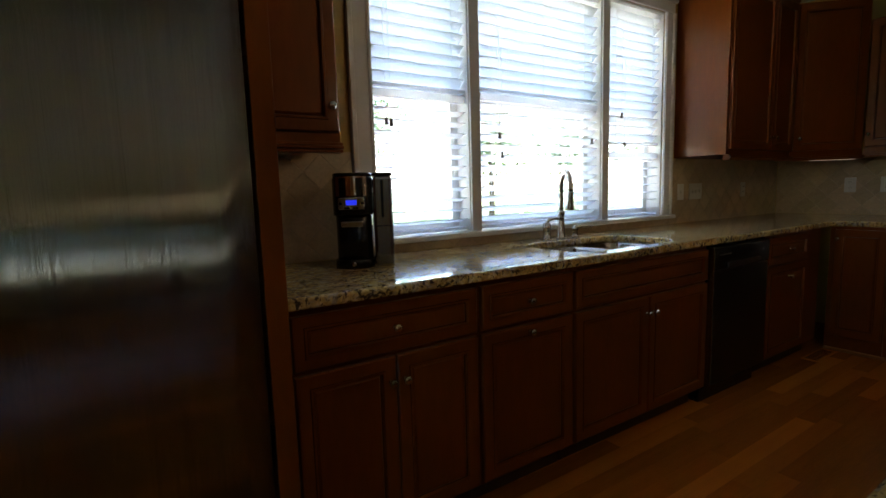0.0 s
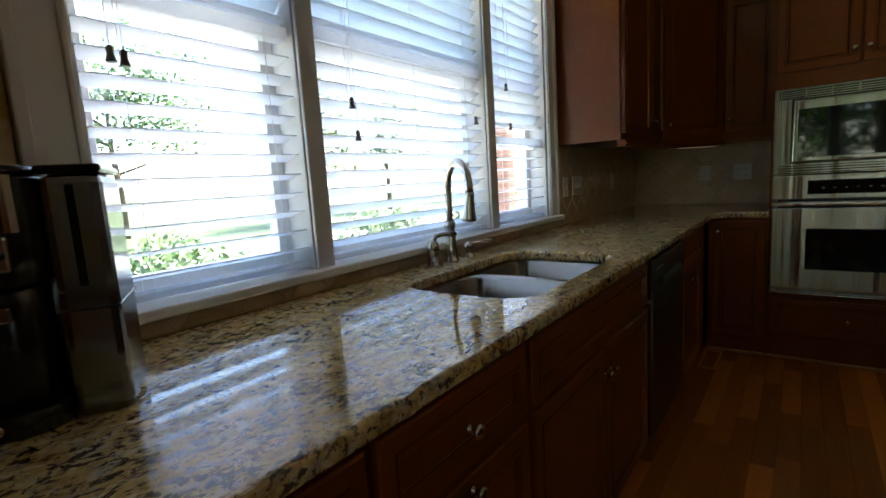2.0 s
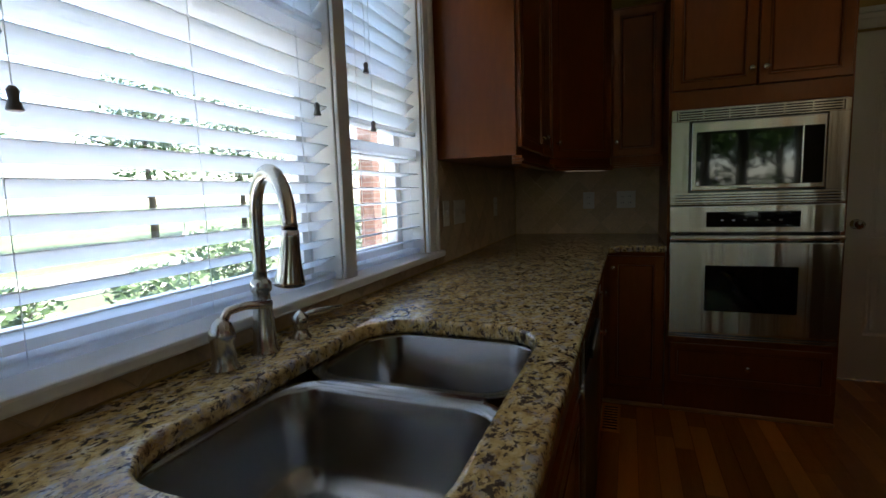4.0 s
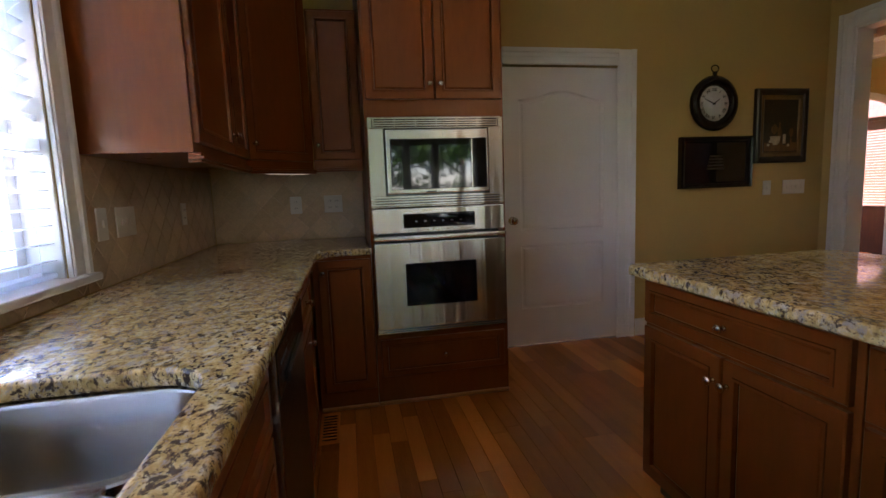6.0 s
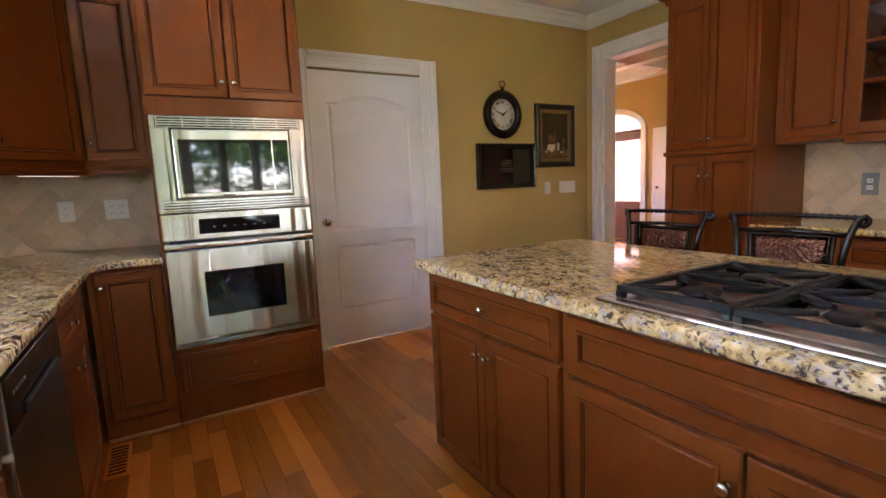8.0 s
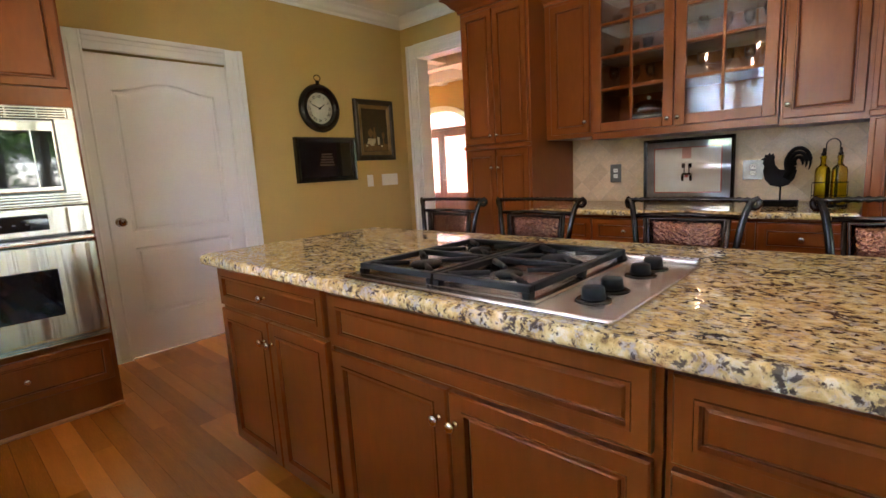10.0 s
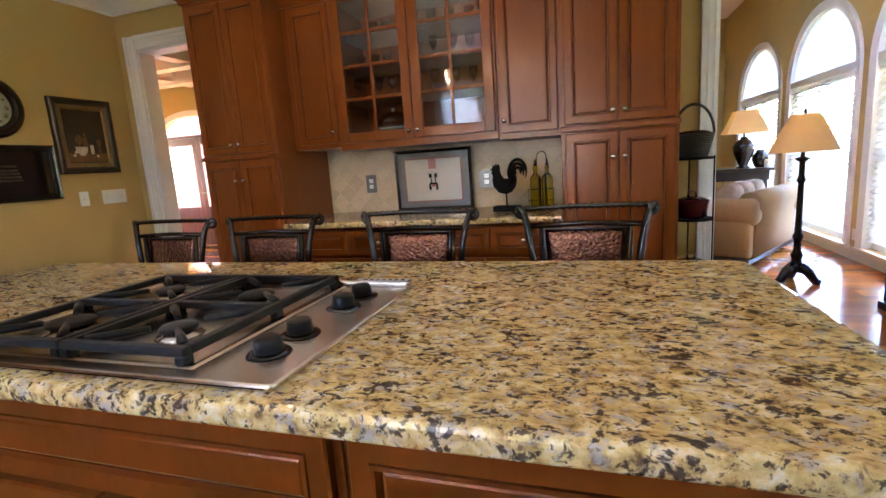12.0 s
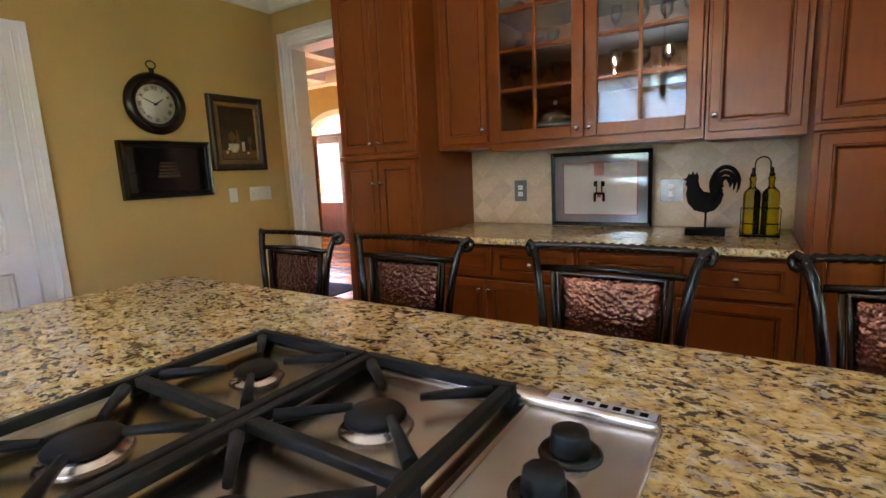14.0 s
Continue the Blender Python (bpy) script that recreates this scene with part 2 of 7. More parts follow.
def rounded_box(x0, x1, y0, y1, z0, z1, r, seg=4):
    bm = bmesh.new()
    box_bm(bm, x0, x1, y0, y1, z0, z1)
    bmesh.ops.bevel(bm, geom=bm.edges[:], offset=r, segments=seg, affect="EDGES", profile=0.5)
    for f in bm.faces:
        f.smooth = True
    return bm


def lathe_bm(bm, profile, segs=20, m=None, mi=0):
    """Turns (radius, height) pairs round the z axis."""
    rings = []
    for r, z in profile:
        ring = [bm.verts.new((r * math.cos(2 * math.pi * i / segs), r * math.sin(2 * math.pi * i / segs), z)) for i in range(segs)]
        rings.append(ring)
    made = [v for ring in rings for v in ring]
    for a, b in zip(rings, rings[1:]):
        for i in range(segs):
            f = bm.faces.new((a[i], a[(i + 1) % segs], b[(i + 1) % segs], b[i]))
            f.smooth, f.material_index = True, mi
    for ring, flip in ((rings[0], True), (rings[-1], False)):
        f = bm.faces.new(ring[::-1] if flip else ring)
        f.material_index = mi
    if m is not None:
        bmesh.ops.transform(bm, matrix=m, verts=made)
    return made


def lathe(profile, segs=20, m=None):
    bm = bmesh.new()
    lathe_bm(bm, profile, segs, m)
    return bm


def tube_bm(bm, points, radius, segs=8, mi=0):
    """A round bar along points; radius may be a list."""
    pts = [Vector(p) for p in points]
    rad = radius if isinstance(radius, (list, tuple)) else [radius] * len(pts)
    rings, up = [], None
    for i, p in enumerate(pts):
        d = (pts[min(i + 1, len(pts) - 1)] - pts[max(i - 1, 0)]).normalized()
        if up is None:
            up = d.orthogonal().normalized()
        up = (up - d * up.dot(d)).normalized()
        side = d.cross(up)
        rings.append([bm.verts.new(p + rad[i] * (math.cos(2 * math.pi * k / segs) * up + math.sin(2 * math.pi * k / segs) * side)) for k in range(segs)])
    for a, b in zip(rings, rings[1:]):
        for k in range(segs):
            f = bm.faces.new((a[k], a[(k + 1) % segs], b[(k + 1) % segs], b[k]))
            f.smooth, f.material_index = True, mi
    bm.faces.new(rings[0][::-1]).material_index = mi
    bm.faces.new(rings[-1]).material_index = mi


def tube(points, radius, segs=8):
    bm = bmesh.new()
    tube_bm(bm, points, radius, segs)
    return bm


def mesh_of(name, bm, *mats):
    bmesh.ops.recalc_face_normals(bm, faces=bm.faces)
    me = bpy.data.meshes.new(name)
    bm.to_mesh(me)
    bm.free()
    for m in mats:
        me.materials.append(m)
    return me


def part(name, bm, material, parent, label="", m=None, second=None):
    """Links a bmesh as one mesh object under a thing or a part."""
    ob = new(name, mesh_of(name, bm, material, *([second] if second else [])))
    ob.parent = parent
    if m is not None:
        ob.matrix_basis = m
    if label:
        tagged(ob, label)
    return ob


def thing(name, label, category, m=None, group="", kind=""):
    """An empty at the thing's base, under which its parts stand."""
    ob = new(name)
    ob.empty_display_size = 0.05
    if m is not None:
        ob.matrix_basis = m
    return tagged(ob, label, category, group, kind)


def solid(name, bm, material, label, category, m=None, group="", kind="", second=None):
    ob = part(name, bm, material, None, "", m, second)
    return tagged(ob, label, category, group, kind)


def wall(name, x0, x1, y0, y1, z0, z1, holes=(), along="x", material=None, label="ochre painted wall"):
    """A wall with thickness; holes are (a0, a1, z0, z1) along its length, cut right through."""
    a0, a1 = (x0, x1) if along == "x" else (y0, y1)
    bm = bmesh.new()

    def slab(p0, p1, q0, q1):
        if p1 - p0 > 1e-4 and q1 - q0 > 1e-4:
            if along == "x":
                box_bm(bm, p0, p1, y0, y1, q0, q1)
            else:
                box_bm(bm, x0, x1, p0, p1, q0, q1)

    at = a0
    for h0, h1, b0, b1 in sorted(holes):
        slab(at, h0, z0, z1)
        slab(h0, h1, z0, b0)
        slab(h0, h1, b1, z1)
        at = h1
    slab(at, a1, z0, z1)
    return solid(name, bm, material or WALL, label, "wall", kind="structure")


def ring_strip(bm, rings, mi_list):
    """Joins rectangular rings (four corners each) one after another and caps the last."""
    loops = [[bm.verts.new(p) for p in r] for r in rings]
    n = len(loops[0])
    for (a, b), mi in zip(zip(loops, loops[1:]), mi_list):
        for i in range(n):
            bm.faces.new((a[i], a[(i + 1) % n], b[(i + 1) % n], b[i])).material_index = mi
    bm.faces.new(loops[-1]).material_index = mi_list[-1]
    bm.faces.new(loops[0][::-1])


def panel_front(w, h, frame_w=0.052, thick=0.02):
    """A raised frame-and-panel front, its face towards -y, from (0, 0) to (w, h) in x and z."""
    bm = bmesh.new()
    f = min(frame_w, w * 0.28, h * 0.28)
    steps = [(0, 0), (0, -thick + 0.004), (0.004, -thick), (f - 0.012, -thick), (f - 0.010, -thick - 0.003), (f - 0.003, -thick - 0.003), (f, -thick + 0.009), (f + 0.003, -thick + 0.010), (f + 0.009, -thick + 0.006), (f + 0.016, -thick + 0.006)]
    rings = [[(i, d, i), (w - i, d, i), (w - i, d, h - i), (i, d, h - i)] for i, d in steps]
    ring_strip(bm, rings, [0, 0, 0, 1, 0, 0, 1, 0, 0])
    return bm


KNOB_PROFILE = [(0.0085, 0), (0.0085, 0.003), (0.005, 0.006), (0.0048, 0.014), (0.010, 0.018), (0.0145, 0.022), (0.0145, 0.026), (0.010, 0.030), (0.002, 0.0315)]


def add_knob(parent, x, z, y=-0.02):
    return part("knob", lathe(KNOB_PROFILE, 14), NICKEL, parent, "satin nickel round knob", pose(x, y, z, 90))


def cabinet(name, label, m, w, d, z0, h, fronts, toe=0.1, group="", body_top=None, flush=False):
    """fronts: (kind, x0, x1, z0, z1, knobs), knobs being (x, z) pairs; the face looks towards -y, at y = 0."""
    c = thing(name, label, "cabinet", m, group)
    part("body", box(0, w, 0, d, z0 + toe, body_top or z0 + h, 0.002), CHERRY, c)
    if body_top:
        part("face_rail", box(0, w, 0, 0.02, body_top + 0.0005, z0 + h), CHERRY, c)
    if flush:
        part("plinth", box(0.0, w, 0.006, d - 0.01, z0, z0 + toe - 0.0005), CHERRY, c)
        part("shoe_moulding", rounded_box(0.0, w, -0.014, 0.0055, 0.0005, 0.022, 0.008, 3), SHOE, c, "wooden shoe moulding, highlight in its pale colour")
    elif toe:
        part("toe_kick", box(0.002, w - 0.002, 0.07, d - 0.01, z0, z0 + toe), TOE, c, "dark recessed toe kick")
    for kind, x0, x1, f0, f1, knobs in fronts:
        fr = part(kind, panel_front(x1 - x0, f1 - f0), CHERRY, c, "", pose(x0, 0, f0), GLAZE)
        for kx, kz in knobs:
            add_knob(fr, kx - x0, kz - f0, -0.022)
    return c


def crown_run(name, points, z_top, size, material, label, parent=None, closed=False):
    """A crown moulding along plan points; its face leans out to the left of the way walked."""
    prof = [(0.0, -1.0), (0.12, -1.0), (0.16, -0.8), (0.42, -0.62), (0.66, -0.3), (0.78, -0.22), (0.86, -0.18), (1.0, -0.1), (1.0, 0.0), (0.0, 0.0)]
    bm = bmesh.new()
    pts = [Vector((p[0], p[1], 0)) for p in points]
    rings = []
    for i, p in enumerate(pts):
        a = (p - pts[i - 1]).normalized() if i else None
        b = (pts[i + 1] - p).normalized() if i < len(pts) - 1 else None
        a, b = a or b, b or a
        na, nb = Vector((-a.y, a.x, 0)), Vector((-b.y, b.x, 0))
        mid = (na + nb).normalized()
        k = 1 / max(0.3, mid.dot(na))
        rings.append([bm.verts.new(p + mid * (o * size * k) + Vector((0, 0, z_top + u * size))) for o, u in prof])
    n = len(prof)
    for a, b in zip(rings, rings[1:]):
        for i in range(n):
            bm.faces.new((a[i], a[(i + 1) % n], b[(i + 1) % n], b[i]))
    bm.faces.new(rings[0])
    bm.faces.new(rings[-1][::-1])
    if parent:
        return part(name, bm, material, parent, label)
    return solid(name, bm, material, label, "moulding", kind="structure")


def rounded_rect(x0, x1, y0, y1, r, n=6):
    out = []
    for cx, cy, a in ((x1 - r, y1 - r, 0), (x0 + r, y1 - r, 90), (x0 + r, y0 + r, 180), (x1 - r, y0 + r, 270)):
        out += [(cx + r * math.cos(radians(a + 90 * i / n)), cy + r * math.sin(radians(a + 90 * i / n))) for i in range(n + 1)]
    return out


def slab_from_outline(outline, holes, z0, z1, edge=0.012):
    """A worktop: an outline with holes, its rims rounded."""
    bm = bmesh.new()
    for loop in (outline, *holes):
        vs = [bm.verts.new((x, y, z1)) for x, y in loop]
        for i in range(len(vs)):
            bm.edges.new((vs[i], vs[(i + 1) % len(vs)]))
    bmesh.ops.triangle_fill(bm, use_beauty=True, use_dissolve=False, edges=bm.edges[:])
    bmesh.ops.recalc_face_normals(bm, faces=bm.faces)
    r = bmesh.ops.extrude_face_region(bm, geom=bm.faces[:])
    bmesh.ops.translate(bm, vec=(0, 0, z0 - z1), verts=[g for g in r["geom"] if isinstance(g, bmesh.types.BMVert)])
    bmesh.ops.recalc_face_normals(bm, faces=bm.faces)
    rim = [e for e in bm.edges if len(e.link_faces) == 2 and e.calc_face_angle() > 1.2 and abs(e.verts[0].co.z - e.verts[1].co.z) < 1e-5]
    bmesh.ops.bevel(bm, geom=rim, offset=edge, segments=4, affect="EDGES", profile=0.5)
    return bm

# ---- the structure ----
YW, XD, YH, XR, HC = 3.06, 6.66, -1.73, -2.4, 2.74   # window wall, door wall, hutch wall, breakfast end, ceiling
FZ = -0.012
solid("floor", box(-3.0, 12.5, -9.6, 3.3, -0.25, FZ), SUBFLOOR, "dark seams under a hardwood floor", "floor", kind="structure")
wall("wall_north", XR - 0.2, XD + 0.2, YW, YW + 0.18, FZ, HC, [(2.79, 4.95, 0.975, 2.33)])
wall("wall_east", XD, XD + 0.14, YH, YW, FZ, HC, [(0.13, 1.06, FZ, 2.08)], along="y")
wall("wall_south", XR - 0.2, XD + 0.14, YH - 0.15, YH, FZ, 3.4, [(-1.6, 2.03, FZ, 2.62), (5.42, 6.45, FZ, 2.34)])
wall("wall_west", XR - 0.2, XR, YH, YW, FZ, HC, [(-0.75, 0.12, 0.85, 2.3), (0.22, 0.78, 0.85, 2.3), (0.86, 1.45, 0.85, 2.3), (1.53, 2.12, 0.85, 2.3)], along="y")
solid("ceiling", box(XR - 0.2, XD + 0.14, YH, YW + 0.18, HC, HC + 0.15), CEIL, "plain off-white plaster kitchen ceiling", "ceiling", kind="structure")
crown_run("crown_moulding", [(2.0, YH), (XR, YH), (XR, YW), (XD, YW), (XD, YH), (2.3, YH)][::-1], HC, 0.10, WHITE, "white painted crown moulding under the ceiling")
solid("baseboard", box(XD - 0.016, XD, YH + 0.02, -0.004, FZ, 0.135, 0.004), WHITE, "white painted baseboard below the ochre wall", "baseboard", kind="structure")
# pantry behind the door, closed
wall("wall_pantry", XD + 1.2, XD + 1.34, -0.3, 1.5, FZ, HC, along="y")

# ---- living room beyond the wide opening ----
XL, LH, RISE = 0.27, 3.6, 0.70
ARCHES = [(-8.2, -6.35), (-5.93, -4.24), (-3.87, -2.2)]


def arch_wall():
    """The living room's window wall, with three tall arched openings cut right through."""
    t = 0.18
    bm = bmesh.new()
    at = -9.6
    for y0, y1 in ARCHES:
        box_bm(bm, XL - t, XL, at, y0, FZ, LH)
        box_bm(bm, XL - t, XL, y0, y1, FZ, 0.14)
        c, r, zs, n = (y0 + y1) / 2, (y1 - y0) / 2, 1.9, 20
        arc = [(c - r * math.cos(math.pi * i / n), zs + RISE * math.sin(math.pi * i / n)) for i in range(n + 1)]
        for (ya, za), (yb, zb) in zip(arc, arc[1:]):
            vs = [bm.verts.new((x, y, z)) for x in (XL - t, XL) for y, z in ((ya, za), (yb, zb), (yb, LH), (ya, LH))]
            for q in ((0, 1, 2, 3), (7, 6, 5, 4), (0, 4, 5, 1)):
                bm.faces.new([vs[k] for k in q])
        at = y1
    box_bm(bm, XL - t, XL, at, YH - 0.15, FZ, LH)
    return solid("wall_living_west", bm, WALL, "tall ochre wall with three arched windows", "wall", kind="structure")


arch_wall()
wall("wall_living_south", XL - 0.2, 5.3, -9.6, -9.42, FZ, LH)
wall("wall_living_east", 5.12, 5.3, -9.42, YH - 0.15, FZ, LH, along="y")
solid("ceiling_living", box(XL - 0.2, 5.3, -9.6, YH - 0.15, LH, LH + 0.12), CEIL, "plain off-white living room ceiling", "ceiling", kind="structure")
wall("wall_link", -1.8, XL, YH - 1.6, YH - 1.45, FZ, LH)
wall("wall_link_west", -1.95, -1.8, YH - 1.6, YH - 0.15, FZ, LH, along="y")
solid("ceiling_link", box(-1.95, XL - 0.2, YH - 1.6, YH - 0.15, LH - 0.2, LH - 0.1), CEIL, "plain off-white ceiling", "ceiling", kind="structure")


def casing(name, x0, x1, z1, y_face, width, label, left=True, right=True, face=-1, along="x", z0=FZ, side=None):
    """A stepped white casing round an opening; face gives the side to which it stands proud."""
    c = thing(name, label, "door casing", kind="structure")
    side = side or width

    def stick(nm, a0, a1, b0, b1, vert, outer):
        bm = bmesh.new()
        f = face
        # a flat, a raised outer band and a small inner bead
        def bx(p0, p1, q0, q1, d):
            lo, hi = sorted((y_face, y_face + f * d))
            if along == "x":
                box_bm(bm, p0, p1, lo, hi, q0, q1, 0.003)
            else:
                box_bm(bm, lo, hi, p0, p1, q0, q1, 0.003)
        bx(a0, a1, b0, b1, 0.016)
        if vert:
            k = side * 0.28
            o0, o1 = (a0, a0 + k) if outer < 0 else (a1 - k, a1)
            i0, i1 = (a1 - 0.016, a1 - 0.004) if outer < 0 else (a0 + 0.004, a0 + 0.016)
            bx(o0, o1, b0, b1, 0.03)
            bx(i0, i1, b0, b1, 0.022)
            m0 = a0 + side * 0.5
            bx(m0 - 0.006, m0 + 0.006, b0, b1 - width * 0.5, 0.0215)
        else:
            bx(a0, a1, b1 - width * 0.28, b1, 0.03)
            bx(a0, a1, b0 + width * 0.5 - 0.006, b0 + width * 0.5 + 0.006, 0.0215)
            bx(a0 + width * 0.8, a1 - width * 0.8, b0 + 0.004, b0 + 0.016, 0.022)
        part(nm, bm, WHITE, c)

    if left:
        stick("side_casing", x0 - side, x0, z0, z1 + width, True, -1)
    if right:
        stick("side_casing", x1, x1 + side, z0, z1 + width, True, 1)
    stick("head_casing", x0 + 0.001, x1 - 0.001, z1, z1 + width, False, 0)
    return c


casing("opening_trim_foyer", 5.42, 6.45, 2.34, YH, 0.115, "white casing round the opening to the foyer", left=False, face=1)
casing("opening_trim_living", -1.6, 2.03, 2.62, YH, 0.085, "white casing round the wide living room opening", face=1)
solid("jamb_foyer", box(6.432, 6.45, YH - 0.151, YH + 0.002, FZ, 2.34), WHITE, "white painted jamb of the foyer opening", "jamb", kind="structure")
solid("jamb_foyer_head", box(5.42, 6.432, YH - 0.151, YH + 0.002, 2.322, 2.34), WHITE, "white painted head jamb", "jamb", kind="structure")
solid("jamb_living", box(2.014, 2.03, YH - 0.151, YH + 0.002, FZ, 2.62), WHITE, "white painted jamb of the living room opening", "jamb", kind="structure")

# ---- the foyer beyond the narrow opening ----
YF = -5.7
wall("wall_foyer_south", 5.3, 12.0, YF - 0.18, YF, FZ, 3.3, [(9.02, 10.6, FZ, 2.42)])
# The hole is an unseen opening added to let daylight brighten the foyer.
wall("wall_foyer_east", 12.0, 12.18, YF - 0.18, YH + 0.75, FZ, 3.3, [(-4.6, -3.8, 0.9, 2.3)], along="y")
wall("wall_foyer_north", XD + 0.14, 12.0, YH + 0.6, YH + 0.75, FZ, 3.3)
solid("ceiling_foyer", box(5.3, 12.1, YF - 0.18, YH + 0.75, 3.1, 3.25), CEIL, "off-white foyer ceiling between white beams", "ceiling", kind="structure")
for i in range(4):
    solid("ceiling_beam", box(5.3, 12.0, YF + 0.35 + 0.95 * i, YF + 0.55 + 0.95 * i, 2.84, 3.1, 0.006), WHITE, "white painted boxed ceiling beam in the foyer", "beam", group="foyer beams", kind="structure")
for i in range(4):
    solid("ceiling_beam", box(6.9 + 1.3 * i, 7.1 + 1.3 * i, YF, YH - 0.16, 2.88, 3.1, 0.006), WHITE, "white painted boxed ceiling beam in the foyer", "beam", group="foyer beams", kind="structure")

# ---- worktops and base cabinets along the window ----
SINK = rounded_rect(3.462, 4.187, 2.450, 2.874, 0.11)
TOP_MAIN = [(2.163, 2.362), (5.80, 2.362), (5.895, 2.30), (5.895, 2.078), (6.655, 2.078), (6.655, 3.055), (2.163, 3.055)]
top = thing("worktop", "polished gold and black speckled granite worktop with a seam", "worktop")
part("slab", slab_from_outline([(2.163, 2.362), (2.9155, 2.362), (2.9155, 3.055), (2.163, 3.055)], [], 0.878, 0.914, 0.010), GRANITE, top)
part("slab", slab_from_outline([(2.9165, 2.362)] + TOP_MAIN[1:-1] + [(2.9165, 3.055)], [SINK], 0.878, 0.914, 0.010), GRANITE, top)

part("seam_filler", box(2.902, 2.930, 2.3635, 3.05, 0.88, 0.9137), GRANITE, top)


def base(name, label, x0, x1, fronts, body_top=None):
    return cabinet(name, label, pose(x0, 2.405, 0), x1 - x0, 0.64, FZ, 0.888, [(k, a - x0, b - x0, c, d, [(kx - x0, kz) for kx, kz in kn]) for k, a, b, c, d, kn in fronts], toe=0.112, group="base cabinets under the window", body_top=body_top)


base("base_cabinet", "cherry base cabinet with a wide drawer over two doors", 2.175, 2.853, [("drawer", 2.20, 2.845, 0.695, 0.855, [(2.52, 0.775)]), ("door", 2.20, 2.52, 0.115, 0.68, [(2.498, 0.60)]), ("door", 2.526, 2.845, 0.115, 0.68, [(2.548, 0.60)])])
base("base_cabinet", "cherry base cabinet with one drawer over a pull-out door", 2.857, 3.335, [("drawer", 2.868, 3.326, 0.695, 0.855, [(3.09, 0.775)]), ("door", 2.868, 3.326, 0.115, 0.68, [(3.09, 0.655)])])
base("sink_cabinet", "cherry sink cabinet with a false front over two doors", 3.34, 4.352, [("false_front", 3.352, 4.342, 0.695, 0.855, []), ("door", 3.352, 3.842, 0.115, 0.68, [(3.82, 0.605)]), ("door", 3.85, 4.342, 0.115, 0.68, [(3.872, 0.605)])], body_top=0.682)
base("base_cabinet", "cherry base cabinet with one drawer over one door", 4.985, 5.78, [("drawer", 5.0, 5.55, 0.695, 0.855, [(5.27, 0.775)]), ("door", 5.0, 5.55, 0.115, 0.68, [(5.27, 0.605)])])


def dishwasher():
    d = thing("dishwasher", "stainless dishwasher with a dark control strip, under the worktop", "dishwasher", pose(4.375, 2.375, 0))
    part("tub", box(0, 0.60, 0.03, 0.60, 0.09, 0.868), BLACK, d)
    part("door", box(0.004, 0.596, 0, 0.03, 0.115, 0.735, 0.004), DARK_STEEL, d)
    part("control_strip", box(0.004, 0.596, -0.004, 0.03, 0.74, 0.862, 0.004), BLACK, d, "dark control strip")
    part("handle", box(0.12, 0.48, -0.016, -0.004, 0.745, 0.775, 0.005), DARK_STEEL, d, "dark steel pocket handle")
    # Thin bright strip down the left edge of the front.
    part("bright_edge", box(-0.001, 0.0035, -0.001, 0.03, 0.115, 0.862, 0.001), NICKEL, d, "thin bright strip down the left edge")
    for k in range(5):
        part("button", box(0.05 + 0.024 * k, 0.064 + 0.024 * k, -0.0052, -0.0038, 0.815, 0.823), PEWTER_D, d)
    part("badge", box(0.28, 0.33, -0.0052, -0.0038, 0.84, 0.848), NICKEL, d)
    part("toe_panel", box(0.004, 0.596, 0.06, 0.5, FZ, 0.09), BLACK, d)


dishwasher()
# the short run beside the oven, facing the room
cabinet("corner_base_cabinet", "cherry base cabinet with one tall door beside the oven", pose(5.93, 2.40, 0, 0, 0, -90), 0.318, 0.70, FZ, 0.888, [("door", 0.03, 0.31, 0.115, 0.855, [(0.055, 0.79)])], toe=0.112, flush=True)

# ---- oven tower ----
XO = 5.93


def oven_tower():
    y0, w = 2.078, 0.775
    c = thing("oven_cabinet", "tall cherry oven cabinet with two doors above and a drawer below", "cabinet", pose(XO, y0, 0, 0, 0, -90))
    part("side_panel", box(0, 0.018, 0, 0.72, 0.10, 2.48), CHERRY, c)
    part("side_panel", box(w - 0.018, w, 0, 0.72, 0.10, 2.48), CHERRY, c)
    part("top_box", box(0.018, w - 0.018, 0.0, 0.72, 1.615, 2.48), CHERRY, c)
    part("bottom_box", box(0.018, w - 0.018, 0.0, 0.72, 0.10, 0.42), CHERRY, c)
    part("plinth", box(0.0, w, 0.006, 0.72, FZ, 0.0995), CHERRY, c)
    part("shoe_moulding", rounded_box(0.0, w, -0.014, 0.0055, 0.0005, 0.022, 0.008, 3), SHOE, c, "wooden shoe moulding, highlight in its pale colour")
    for a, b, k in ((0.012, 0.383, 0.358), (0.391, w - 0.012, 0.416)):
        d = part("door", panel_front(b - a, 0.75), CHERRY, c, "", pose(a, 0, 1.705), GLAZE)
        add_knob(d, k - a, 0.075, -0.022)
    dr = part("drawer", panel_front(w - 0.05, 0.215, 0.04), CHERRY, c, "", pose(0.025, 0, 0.17), GLAZE)
    add_knob(dr, (w - 0.05) / 2, 0.108, -0.022)
    crown_run("crown", [(-0.02, 0.72), (0.0, 0.0), (w, 0.0), (w, 0.72)][::-1], 2.58, 0.10, CHERRY, "dark stained crown", c)


oven_tower()


